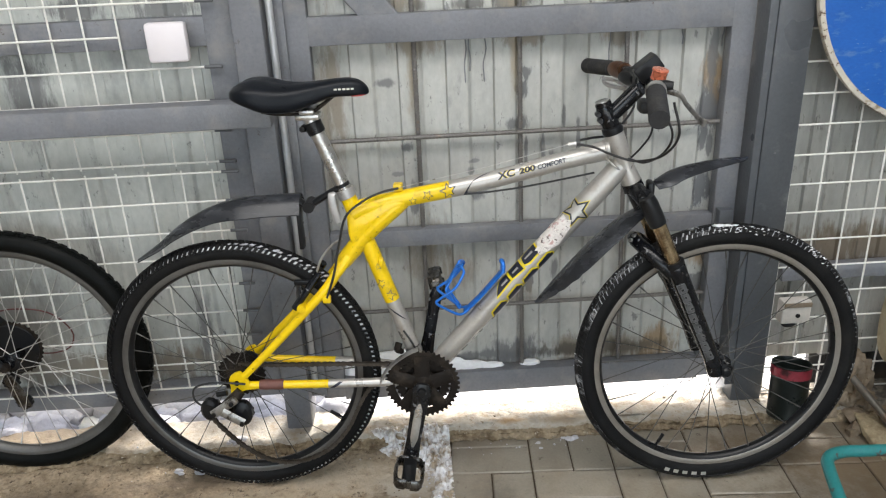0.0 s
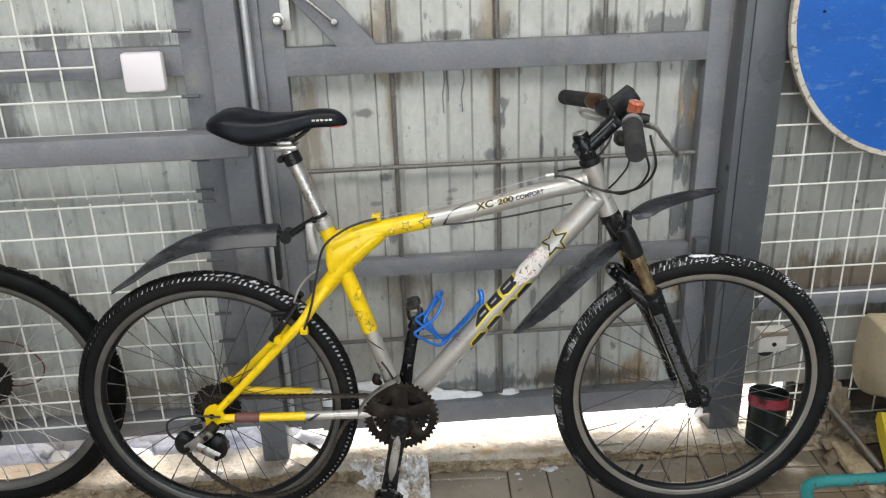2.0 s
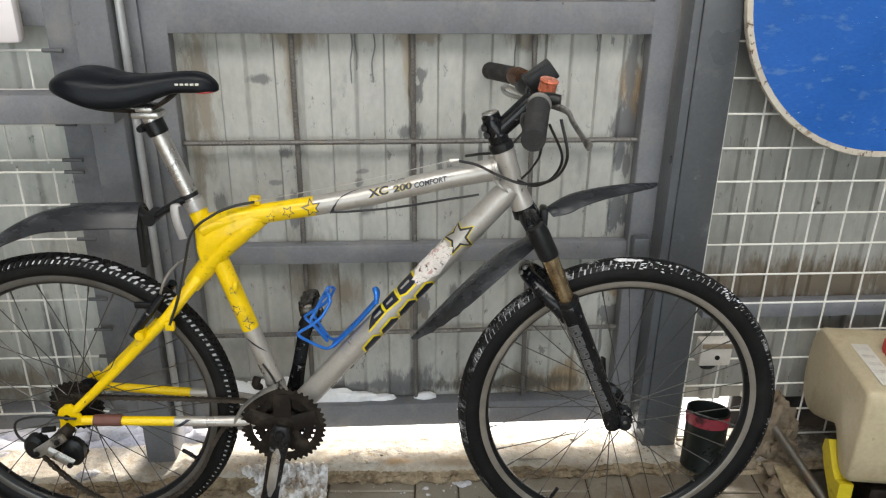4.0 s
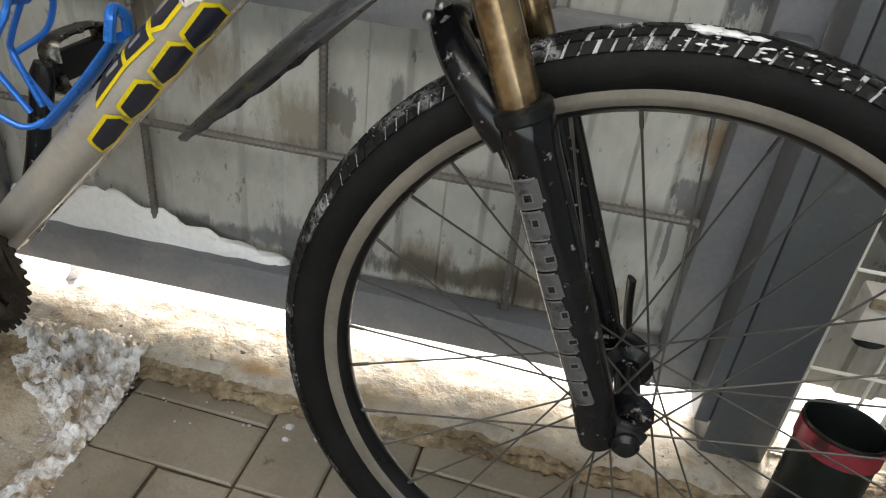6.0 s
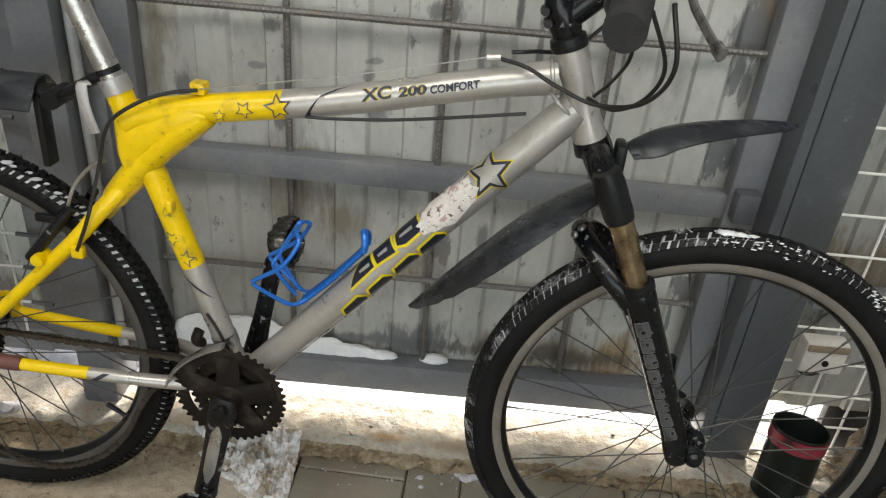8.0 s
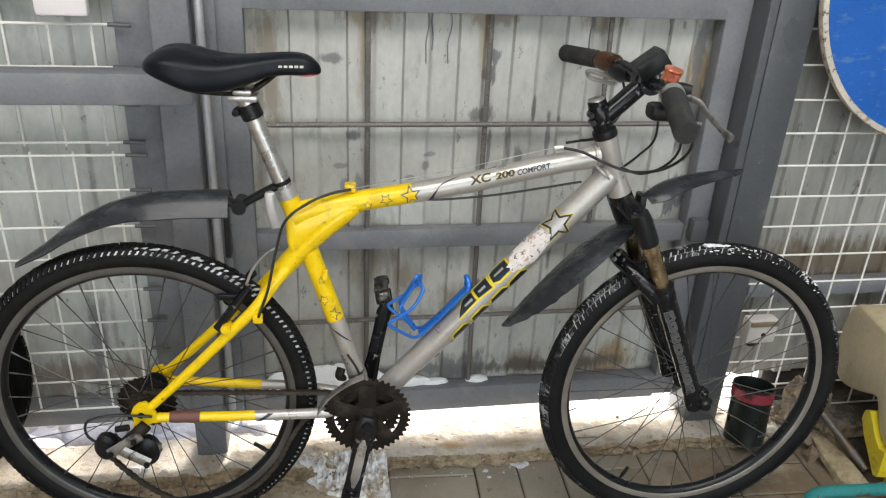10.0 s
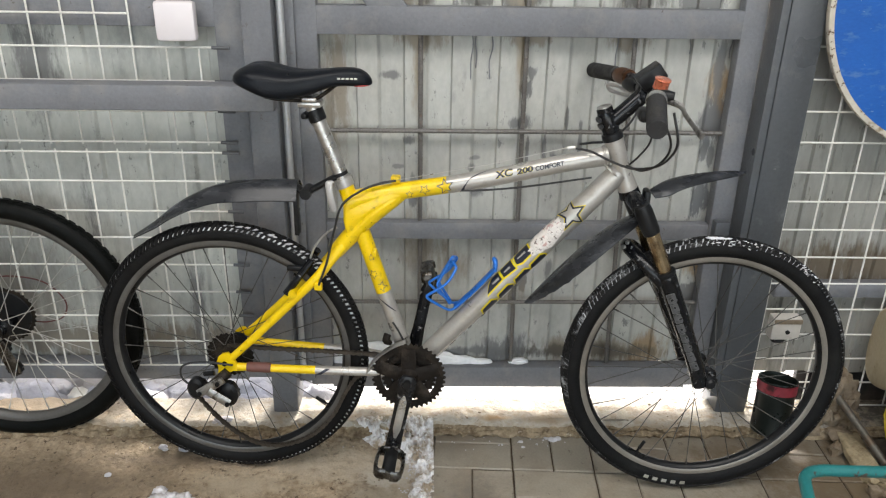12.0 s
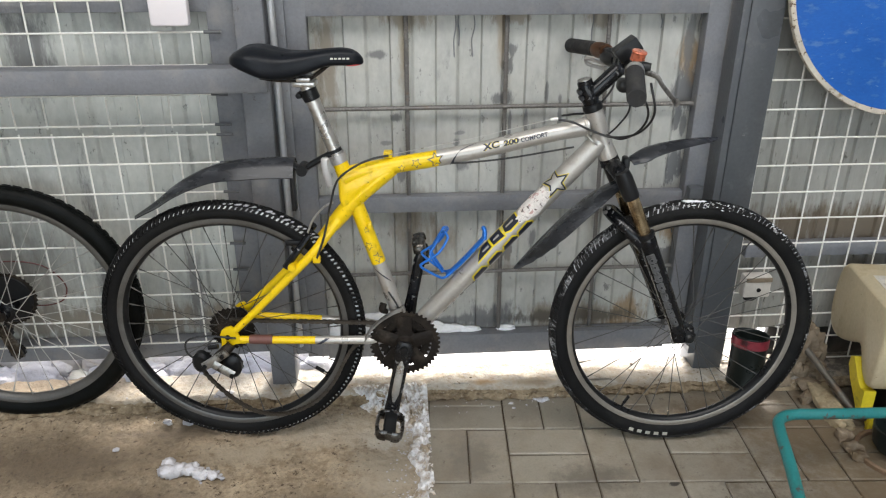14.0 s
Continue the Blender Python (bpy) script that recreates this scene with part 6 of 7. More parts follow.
for c in (P(-1.187, 0.258, -0.062), P(-1.114, 0.246, -0.062)):
    bm = bmesh.new()
    plate(bm, [((0.0225 + (0.002 if q % 2 else -0.001)) * math.cos(math.pi * q / 11), (0.0225 + (0.002 if q % 2 else -0.001)) * math.sin(math.pi * q / 11)) for q in range(22)], Matrix.Translation(c) @ Matrix.Rotation(radians(90), 4, "X"), 0.007)
    part("pulley", bm, M_BLACK, rder, smooth=False)
for c, r_ in ((P(-1.187, 0.262, -0.080), 0.024), (P(-1.112, 0.252, -0.080), 0.027)):
    part("derailleur_body", lathe(bmesh.new(), [(0.0, 0.012), (r_ * 0.7, 0.012), (r_, 0.006), (r_, -0.008), (0.0, -0.008)], 18, Matrix.Translation(c) @ Matrix.Rotation(radians(90), 4, "X") @ Matrix.Diagonal((0.85, 1.15, 1.0, 1.0))), M_BLACK, rder)
part("cage", tubed(between(P(-1.190, 0.262, -0.072), P(-1.112, 0.242, -0.072), 3), [0.014, 0.019, 0.014], 12, flat=(1.0, 0.18), side=(0, 0, 1)), M_GREASE, rder)
part("barrel", tubed(between(P(-1.166, 0.300, -0.080), P(-1.142, 0.304, -0.080), 2), 0.006, 10), M_BLACK, rder)
fd = part("front_derailleur", tubed(curve_through([P(-0.795, 0.304, -0.045), P(-0.780, 0.333, -0.045), P(-0.757, 0.358, -0.045), P(-0.730, 0.377, -0.044), P(-0.705, 0.388, -0.042)], 5), 0.010, 10, flat=(0.35, 1.0), side=(-0.6, 0.0, 0.8)), M_STEEL, bike, "dull silver front derailleur")
part("clamp_band", tubed(between(ST_A.lerp(ST_B, 0.86), ST_A.lerp(ST_B, 0.90), 2), 0.0192, 18), M_STEEL, fd)
part("fd_arm", tubed(curve_through([P(-0.745, 0.372, -0.02), P(-0.752, 0.380, -0.028), P(-0.748, 0.395, -0.022)], 4), 0.010, 10, flat=(0.7, 1.0)), M_GREASE, fd)

# mudguards
def blade(center, half, depth, thick=0.0022, crease=0.0):
    """A curved strip: per point of a line, its half width; the edges hang down by depth."""
    bm = bmesh.new()
    n = len(center)
    rows = []
    for i, c in enumerate(center):
        d = (center[min(i + 1, n - 1)] - center[max(i - 1, 0)]).normalized()
        sidev = Vector((0, 1, 0))
        sidev = (sidev - d * sidev.dot(d)).normalized()
        upv = d.cross(sidev)
        if upv.z < 0:
            upv = -upv
        row = []
        for k in range(11):
            s = -1 + 2 * k / 10
            f = max(0.0, (abs(s) - crease) / (1 - crease))
            ledge = max(0.0, min(1.0, (0.72 - i / n) * 4))
            row.append(c + sidev * (half[i] * s) - upv * (depth[i] * (f + ledge * (min(1.5 * f, 0.5 + 0.5 * f) - f) if crease else abs(s) ** 2.2)))
        rows.append((row, upv))
    top = [[bm.verts.new(p) for p in r] for r, _ in rows]
    low = [[bm.verts.new(p - u * thick) for p in r] for r, u in rows]
    for i in range(n - 1):
        for k in range(10):
            bm.faces.new((top[i][k], top[i + 1][k], top[i + 1][k + 1], top[i][k + 1]))
            bm.faces.new((low[i][k], low[i][k + 1], low[i + 1][k + 1], low[i + 1][k]))
        bm.faces.new((top[i][0], low[i][0], low[i + 1][0], top[i + 1][0]))
        bm.faces.new((top[i][10], top[i + 1][10], low[i + 1][10], low[i][10]))
    for i in (0, n - 1):
        for k in range(10):
            bm.faces.new((top[i][k], top[i][k + 1], low[i][k + 1], low[i][k]))
    return bm


line = curve_through([P(-1.326, 0.606), P(-1.295, 0.627), P(-1.266, 0.648), P(-1.232, 0.676), P(-1.188, 0.704), P(-1.130, 0.730), P(-1.066, 0.743), P(-1.004, 0.748), P(-0.944, 0.7495)], 5)
n = len(line)
half = [0.012 + 0.028 * min(1.0, (i / 12)) ** 0.7 for i in range(n)]
dep = [0.004 + 0.031 * min(1.0, i / 30) ** 1.35 for i in range(n)]
guard = part("rear_mudguard", blade(line, half, dep, crease=0.30), M_FENDER, bike, "dusty black plastic rear mudguard")
part("mudguard_arm", tubed(curve_through([P(-0.952, 0.736), P(-0.930, 0.722), P(-0.905, 0.735), P(-0.872, 0.754), P(-0.850, 0.764)], 4), 0.0095, 12, flat=(0.8, 1.4)), M_BLACK, guard)
part("arm_knuckle", tubed(between(P(-0.926, 0.724, -0.022), P(-0.926, 0.724, 0.022), 3), 0.0125, 14), M_BLACK, guard)
part("mudguard_flap", boxed(-0.956, -0.946, -0.012, 0.012, 0.624, 0.746, 0.002), M_BLACK, guard)
part("post_strap", tubed(between(P(-0.8505, 0.7640), P(-0.8535, 0.7715), 2), 0.0160, 18), M_BLACK, guard)
line = curve_through([P(-0.194, 0.758, -0.008), P(-0.176, 0.768, -0.002), P(-0.145, 0.780, 0.010), P(-0.095, 0.788, 0.026), P(-0.032, 0.791, 0.047), P(0.026, 0.789, 0.066)], 6)
n = len(line)
half = [0.003 + 0.033 * min(1.0, 0.45 + 2.0 * i / n) * (1 - i / (n - 1)) ** 0.5 for i in range(n)]
dep = [0.003 + 0.022 * min(1.0, 0.50 + 1.8 * i / n) * (1 - i / (n - 1)) ** 0.7 for i in range(n)]
guard = part("front_mudguard", blade(line, half, dep), M_FENDER, bike, "black plastic front mudguard blade")
part("mudguard_mount", boxed(-0.204, -0.190, -0.024, 0.010, 0.690, 0.761, 0.005), M_BLACK, guard)
line = curve_through([P(-0.200, 0.706, 0.0), P(-0.250, 0.680, -0.004), P(-0.306, 0.636, -0.010), P(-0.358, 0.584, -0.016), P(-0.402, 0.537, -0.022), P(-0.441, 0.494, -0.027)], 5)
n = len(line)
half = [0.003 + 0.050 * math.sin(min(1.0, (i + 3) / (n + 2)) * math.pi) ** 0.75 for i in range(n)]
dep = [0.003 + 0.015 * math.sin(i / (n - 1) * math.pi) ** 0.8 for i in range(n)]
half = [h_ * (1.0 + (0.03 * math.sin(i * 2.4) if i > n * 0.55 else 0.0)) for i, h_ in enumerate(half)]
dep = [d_ + (0.0012 * math.sin(i * 2.4 + 1.0) if i > n * 0.55 else 0.0) for i, d_ in enumerate(dep)]
part("mudguard_tail", blade(line, half, dep), M_FENDER, guard, "ribbed black rear blade of the front mudguard")

# bottle cage
def at_cage(f, out_, v=0.0):
    q = DT_B.lerp(DT_A, f) + up_dt * out_
    return Vector((q.x, v, q.z))


cage_bm = tubed(curve_through([at_cage(0.26, 0.034), at_cage(0.36, 0.032), at_cage(0.465, 0.034)], 4), 0.0135, 16, flat=(1.0, 0.34), side=(0, 1, 0))
cage = part("bottle_cage", cage_bm, M_BLUE, bike, "blue aluminium bottle cage")
for s in (-1, 1):
    loop = [at_cage(0.275, 0.035, s * 0.010), at_cage(0.256, 0.040, s * 0.018), at_cage(0.248, 0.054, s * 0.026), at_cage(0.241, 0.098, s * 0.036), at_cage(0.245, 0.108, s * 0.037), at_cage(0.256, 0.108, s * 0.037), at_cage(0.325, 0.098, s * 0.037), at_cage(0.378, 0.103, s * 0.031), at_cage(0.391, 0.108, s * 0.026), at_cage(0.390, 0.118, s * 0.014), at_cage(0.378, 0.118, s * 0.009), at_cage(0.310, 0.108, s * 0.010), at_cage(0.285, 0.100, s * 0.014), at_cage(0.262, 0.050, s * 0.008)]
    part("cage_loop", tubed(curve_through(loop, 5), 0.0031, 10), M_BLUE, cage)
bm = bmesh.new()
tube(bm, [at_cage(0.384, 0.115, -0.016), at_cage(0.385, 0.118, 0.0), at_cage(0.384, 0.115, 0.016)], 0.011, 12, flat=(1.0, 0.16), side=d_dt)
part("cage_tab", bm, M_BLUE, cage)
part("cage_stop", tubed(curve_through([at_cage(0.465, 0.034, -0.013), at_cage(0.485, 0.044, -0.010), at_cage(0.490, 0.052, 0.0), at_cage(0.485, 0.044, 0.010), at_cage(0.465, 0.034, 0.013)], 5), 0.005, 10), M_BLUE, cage)

# ---- the second bicycle: its rear part reaches into view ----
B2 = Matrix.Translation((-1.072, 1.722, 0.0)) @ Matrix.Rotation(radians(1.0), 4, "Z") @ Matrix.Rotation(radians(-2.0), 4, "X")
bike2 = thing("bicycle", "second bicycle with a black rear wheel, standing by the mesh", "bicycle", B2)
rw2 = wheel(bike2, Vector((0, 0, 0.330)), Matrix(), 0.330, 0.0245, 80, ((0, 0.8, 0.010, 1), (22, 0.7, 0.008, 1), (-22, 0.7, 0.008, 1)), 0.0025, M_RIM_DARK, M_DEEP_RUBBER, M_SPOKE_BRIGHT, 21, 200, 0.055, knob_mat=M_DEEP_RUBBER, side_mat=M_DEEP_RUBBER)
cas2 = Matrix.Translation((-0.018, 0.028, 0.340)) @ Matrix.Rotation(radians(-90), 4, "X")
cassette2 = part("cassette", lathe(bmesh.new(), [(0.0, 0.060), (0.014, 0.060), (0.017, 0.056), (0.017, 0.020), (0.0, 0.020)], 20, cas2), M_GREASE, bike2, "dark cassette")
for k in range(6):
    r, n = 0.072 - 0.0080 * k, 36 - 4 * k
    bm = bmesh.new()
    plate(bm, [((r + (0.003 if q % 2 else -0.0015)) * math.cos(math.pi * q / n), (r + (0.003 if q % 2 else -0.0015)) * math.sin(math.pi * q / n)) for q in range(2 * n)], cas2 @ Matrix.Translation((0, 0, -0.006 + 0.006 * k)), 0.002)
    part("cog", bm, M_BLACK if k % 2 else M_GREASE, cassette2, smooth=False)
part("spoke_guard", lathe(bmesh.new(), [(0.0, -0.002), (0.064, -0.002), (0.066, 0.001), (0.0, 0.002)], 40, cas2 @ Matrix.Translation((0, 0, -0.010))), M_BLACK, cassette2)
rd2 = part("rear_derailleur", tubed(curve_through([(-0.008, 0.045, 0.312), (-0.030, 0.048, 0.282), (-0.046, 0.048, 0.245)], 4), [0.012, 0.014, 0.016, 0.017, 0.017, 0.016, 0.015, 0.014, 0.012], 12), M_PEDAL, bike2, "dark worn derailleur")
for c in ((-0.050, 0.036, 0.240), (-0.030, 0.036, 0.180)):
    bm = bmesh.new()
    plate(bm, [((0.021 + (0.002 if q % 2 else -0.001)) * math.cos(math.pi * q / 11), (0.021 + (0.002 if q % 2 else -0.001)) * math.sin(math.pi * q / 11)) for q in range(22)], Matrix.Translation(c) @ Matrix.Rotation(radians(90), 4, "X"), 0.007)
    part("pulley", bm, M_BLACK, rd2, smooth=False)
part("cage", tubed(between((-0.054, 0.026, 0.258), (-0.024, 0.026, 0.162), 3), [0.013, 0.018, 0.014], 12, flat=(1.0, 0.18), side=(1, 0, 0)), M_PEDAL, rd2)
part("axle_nut", lathe(bmesh.new(), [(0.0, 0.016), (0.008, 0.015), (0.011, 0.010), (0.011, 0.0)], 14, along(Vector((0, -0.060, 0.330)), Vector((0, -0.2, 0.330)))), M_GREASE, bike2, "dark axle nut")
part("gear_cable", tubed(curve_through([(-0.10, 0.066, 0.415), (-0.02, 0.072, 0.425), (0.06, 0.080, 0.405), (0.105, 0.084, 0.350), (0.095, 0.084, 0.305), (0.055, 0.082, 0.290), (0.010, 0.080, 0.292)], 8), 0.0019, 8), M_REDCABLE, bike2, "red gear cable loop")
for s in (-1, 1):
    part("chain_stay", tubed(between((-0.004, s * 0.066, 0.330), (-0.42, s * 0.030, 0.300), 3), 0.009, 12), M_BLACK, bike2)
    part("seat_stay", tubed(between((-0.006, s * 0.066, 0.334), (-0.28, s * 0.040, 0.72), 3), 0.0085, 12), M_BLACK, bike2)

# ---- small things by the right-hand post ----
can = thing("paint_can", "dark dented can with a red band, standing open on the sill", "can", pose(0.900, 1.700, 0.026, -7, 6, 20))
part("body", lathe(bmesh.new(), [(0.0, 0.002), (0.046, 0.0), (0.049, 0.004), (0.0485, 0.008), (0.0485, 0.112), (0.0500, 0.118), (0.0485, 0.123), (0.0485, 0.145), (0.0505, 0.148), (0.0500, 0.151), (0.0475, 0.150), (0.0465, 0.146), (0.0465, 0.012), (0.0, 0.010)], 36), M_CAN, can)
part("red_band", lathe(bmesh.new(), [(0.0489, 0.118), (0.0508, 0.119), (0.0508, 0.1445), (0.0489, 0.145)], 36), M_CANRED, can, "red paint band")
for k in range(4):
    part("label_bar", boxed(-0.014 + 0.008 * k, -0.009 + 0.008 * k, -0.0493, -0.0480, 0.030, 0.036, 0.0003), M_DECAL_G, can)

def chunk(center, size, seed, cuts=7):
    """A broken angular piece: a block with corners knocked off."""
    bm = bmesh.new()
    box(bm, -1, 1, -1, 1, -1, 1)
    r_ = random.Random(seed)
    for _ in range(cuts):
        n_ = Vector((r_.uniform(-1, 1), r_.uniform(-1, 1), r_.uniform(-0.6, 1))).normalized()
        res = bmesh.ops.bisect_plane(bm, geom=bm.verts[:] + bm.edges[:] + bm.faces[:], plane_co=n_ * r_.uniform(0.75, 1.05), plane_no=n_, clear_outer=True)
        edges = [e for e in res["geom_cut"] if isinstance(e, bmesh.types.BMEdge)]
        if edges:
            bmesh.ops.contextual_create(bm, geom=edges)
    bmesh.ops.triangulate(bm, faces=bm.faces[:])
    bmesh.ops.subdivide_edges(bm, edges=bm.edges[:], cuts=3, use_grid_fill=True)
    for v in bm.verts:
        k = 0.16 * fractal(v.co.x * 2.2 + seed, v.co.y * 2.2, v.co.z * 2.2) + 0.06 * fractal(v.co.x * 7 + seed, v.co.y * 7, v.co.z * 7)
        v.co = Vector(center) + Vector((v.co.x * size[0], v.co.y * size[1], v.co.z * size[2])) * (1 + k)
    return bm


lump = bmesh.new()
for c, s, k in (((1.086, 1.752, 0.086), (0.050, 0.036, 0.092), 3), ((1.108, 1.735, 0.050), (0.040, 0.034, 0.060), 7), ((1.052, 1.745, 0.040), (0.034, 0.032, 0.050), 11)):
    rock(lump, c, s, 0.55, 1.9, 4, k)
solo("concrete_lump", lump, M_STONE, "broken brownish concrete lump beside the mesh", "rubble", sharp=50)
solo("concrete_slab", chunk((1.098, 1.590, 0.018), (0.030, 0.085, 0.020), 8, 5), M_RUBBLE, "pale broken concrete slab under the pipe", "rubble", sharp=50)
for k, (x, y, r) in enumerate(((1.088, 1.688, 0.030), (1.020, 1.715, 0.024), (1.078, 1.472, 0.020), (0.985, 1.775, 0.034), (1.128, 1.735, 0.034), (1.074, 1.425, 0.022), (1.060, 1.640, 0.020), (1.108, 1.655, 0.026), (1.066, 1.392, 0.018), (1.010, 1.765, 0.030))):
    solo("rubble", chunk((x, y, r * 0.6), (r, r * 0.8, r * 0.65), 20 + k), M_STONE, "small piece of broken concrete on the paving", "rubble", group="rubble by the pipe", sharp=50)
solo("steel_pipe", tubed(between((1.074, 1.735, 0.126), (1.134, 1.545, 0.036), 3), 0.0098, 14), M_RUST, "worn steel pipe leaning on rubble", "pipe")

# small engine machine with a yellowed tank
mach = thing("engine_machine", "small yellow-framed engine machine with a yellowed plastic tank", "machine", pose(1.128, 1.492, 0.0, 0, 0, -9))
tank = bmesh.new()
prof = [(0.002, 0.150), (0.0, 0.250), (0.002, 0.335), (0.020, 0.362), (0.140, 0.366), (0.262, 0.368), (0.296, 0.352), (0.315, 0.312), (0.322, 0.230), (0.306, 0.172), (0.272, 0.150), (0.235, 0.152), (0.198, 0.166), (0.160, 0.185), (0.130, 0.200), (0.112, 0.205), (0.098, 0.192), (0.080, 0.165), (0.058, 0.140), (0.034, 0.129), (0.014, 0.134)]
prof = [(p.x, p.y) for p in curve_through([Vector((y, z, 0.0)) for y, z in prof], 3, closed=True)]
rings = []
for x, g in ((0.0, -0.0090), (0.0012, -0.0060), (0.0040, -0.0028), (0.010, 0.0), (0.320, 0.0), (0.327, -0.004), (0.330, -0.009)):
    inset = []
    for i, (y, z) in enumerate(prof):
        ty, tz = prof[(i + 1) % len(prof)][0] - prof[i - 1][0], prof[(i + 1) % len(prof)][1] - prof[i - 1][1]
        ln = math.hypot(ty, tz) or 1.0
        inset.append(tank.verts.new((x, y - tz / ln * g, z + ty / ln * g)))
    rings.append(inset)
for a, b in zip(rings, rings[1:]):
    for i in range(len(a)):
        j = (i + 1) % len(a)
        tank.faces.new((a[i], b[i], b[j], a[j]))
tank.faces.new(rings[0])
tank.faces.new(rings[-1][::-1])
tk = part("tank", tank, M_BEIGE, mach, "yellowed translucent plastic tank", sharp=60)
capm = Matrix.Translation((0.138, 0.165, 0.364))
bm = bmesh.new()
plate(bm, [((0.042 + (0.003 if q % 2 else 0.0)) * math.cos(math.pi * q / 20), (0.042 + (0.003 if q % 2 else 0.0)) * math.sin(math.pi * q / 20)) for q in range(40)], capm, 0.030)
part("cap", bm, M_RED, tk, "faded red screw cap", smooth=False)
# dark disc on the cap paints the shade of its hollow
part("cap_hollow", lathe(bmesh.new(), [(0.0, 0.0305), (0.028, 0.0315), (0.031, 0.0305)], 24, capm), M_DARK, tk)
part("label_plate", boxed(0.036, 0.074, 0.032, 0.205, 0.3660, 0.3680, 0.0005), M_DECAL_W, tk, "pale printed label")
for k in range(5):
    part("label_bar", boxed(0.042, 0.068, 0.046 + 0.032 * k, 0.058 + 0.032 * k, 0.3681, 0.3687), M_SOCKET, tk)
part("recess_line", tubed([(0.006, 0.088, 0.262), (0.004, 0.076, 0.250), (0.004, 0.072, 0.236)], 0.0016, 6), M_STAIN, tk, "short dark line on the tank")
for k in range(3):
    part("label_bar", boxed(0.152, 0.160, -0.001, 0.004, 0.205 + 0.016 * k, 0.213 + 0.016 * k), M_DARK, tk)
part("engine_block", boxed(0.070, 0.330, 0.030, 0.190, 0.010, 0.100, 0.012), M_GREASE, mach)
part("engine_cover", tubed(between((0.175, 0.008, 0.055), (0.175, -0.045, 0.055), 3), [0.052, 0.052, 0.042], 24), M_DARK, mach)
bm = bmesh.new()
plate(bm, [(0.002, 0.060), (0.018, 0.052), (0.050, 0.078), (0.092, 0.110), (0.118, 0.140), (0.116, 0.166), (0.100, 0.176), (0.080, 0.160), (0.052, 0.134), (0.030, 0.122), (0.006, 0.128)], Matrix.Translation((-0.010, 0.0, 0.0)) @ Matrix(((0, 0, 1, 0), (1, 0, 0, 0), (0, 1, 0, 0), (0, 0, 0, 1))), 0.030)
part("frame_side", bm, M_YPAINT, mach, "chipped yellow frame plate", smooth=False)
part("frame_leg", boxed(0.022, 0.048, 0.004, 0.022, 0.0, 0.066, 0.003), M_YPAINT, mach)
part("frame_foot", boxed(0.030, 0.330, 0.012, 0.045, 0.0, 0.010, 0.004), M_YPAINT, mach)

bowl = bmesh.new()
lathe(bowl, [(0.0, 0.012), (0.036, 0.012), (0.050, 0.030), (0.056, 0.062), (0.058, 0.082), (0.054, 0.083), (0.050, 0.062), (0.040, 0.030), (0.0, 0.020)], 32, Matrix.Translation((1.165, 1.405, 0.0)))
solo("bowl", bowl, M_CAN, "round black bowl standing in a rusty rim", "bowl")
ring_section(bm := bmesh.new(), [(0.088, 0.0), (0.098, 0.0), (0.099, 0.010), (0.094, 0.014), (0.089, 0.010)], 40, Matrix.Translation((1.172, 1.395, 0.001)))
solo("rusty_rim", bm, M_STAIN, "flat rusty steel rim lying on the paving", "rim")
# teal tubular frame standing in front
trol = thing("tubular_frame", "low teal-painted tubular steel frame with chipped paint", "tubular frame")
line = curve_through([(1.52, 1.315, 0.190), (1.25, 1.322, 0.190), (0.92, 1.333, 0.190), (0.835, 1.336, 0.190), (0.795, 1.320, 0.189), (0.778, 1.280, 0.187), (0.745, 1.160, 0.185), (0.69, 0.98, 0.182), (0.66, 0.88, 0.180)], 6)
part("bent_tube", tubed(line, 0.0130, 14), M_TEAL, trol)
part("leg", tubed(between((0.664, 0.892, 0.176), (0.660, 0.880, 0.0), 2), 0.0105, 12), M_TEAL, trol)
part("leg", tubed(between((1.50, 1.315, 0.186), (1.50, 1.315, 0.0), 2), 0.0105, 12), M_TEAL, trol)

# ---- snow ----
rnd = random.Random(12)
bm = bmesh.new()
for k in range(34):
    f = rnd.random()
    s = rnd.uniform(0.007, 0.017) * (1.15 - 0.5 * f)
    rock(bm, (-0.660 + 0.118 * f, 1.457 - 0.016 * f + rnd.uniform(-0.013, 0.013), 0.004 + rnd.uniform(0, 0.013) * (1 - 0.5 * f)), (s * 1.25, s, s * 0.85), 0.45, 2.6, 3, k)
solo("snow_clump", bm, M_CLUMP, "crumbly clump of snow on the concrete", "snow", "stuff", sharp=180)
bm = bmesh.new()
for k in range(22):
    x, y = -0.545 + rnd.gauss(0, 0.018), 1.435 + rnd.gauss(0, 0.012)
    r = rnd.uniform(0.002, 0.007)
    rock(bm, (x, y, r * 0.5), (r, r, r * 0.7), 0.3, 2.0, 1, k)
for k in range(80):
    x = rnd.uniform(-0.9, 0.35)
    y = 1.70 + rnd.gauss(0, 0.035)
    r = rnd.uniform(0.001, 0.0032)
    rock(bm, (x, min(y, 1.80), (0.028 if y > 1.735 else 0.0) + r * 0.6), (r, r, r * 0.7), 0.3, 2.0, 1, k)
for k in range(380):
    t_ = rnd.random()
    x = min(-0.006, rnd.gauss(-0.042, 0.030) - 0.02 * (1 - t_))
    y = 1.30 + 0.42 * t_
    if fractal(x * 26, y * 26, 9.0) < -0.05:
        continue
    r = rnd.uniform(0.0006, 0.0022)
    rock(bm, (x, y, r * 0.2), (r * 1.7, r * 1.3, r * 0.6), 0.5, 2.0, 1, k)
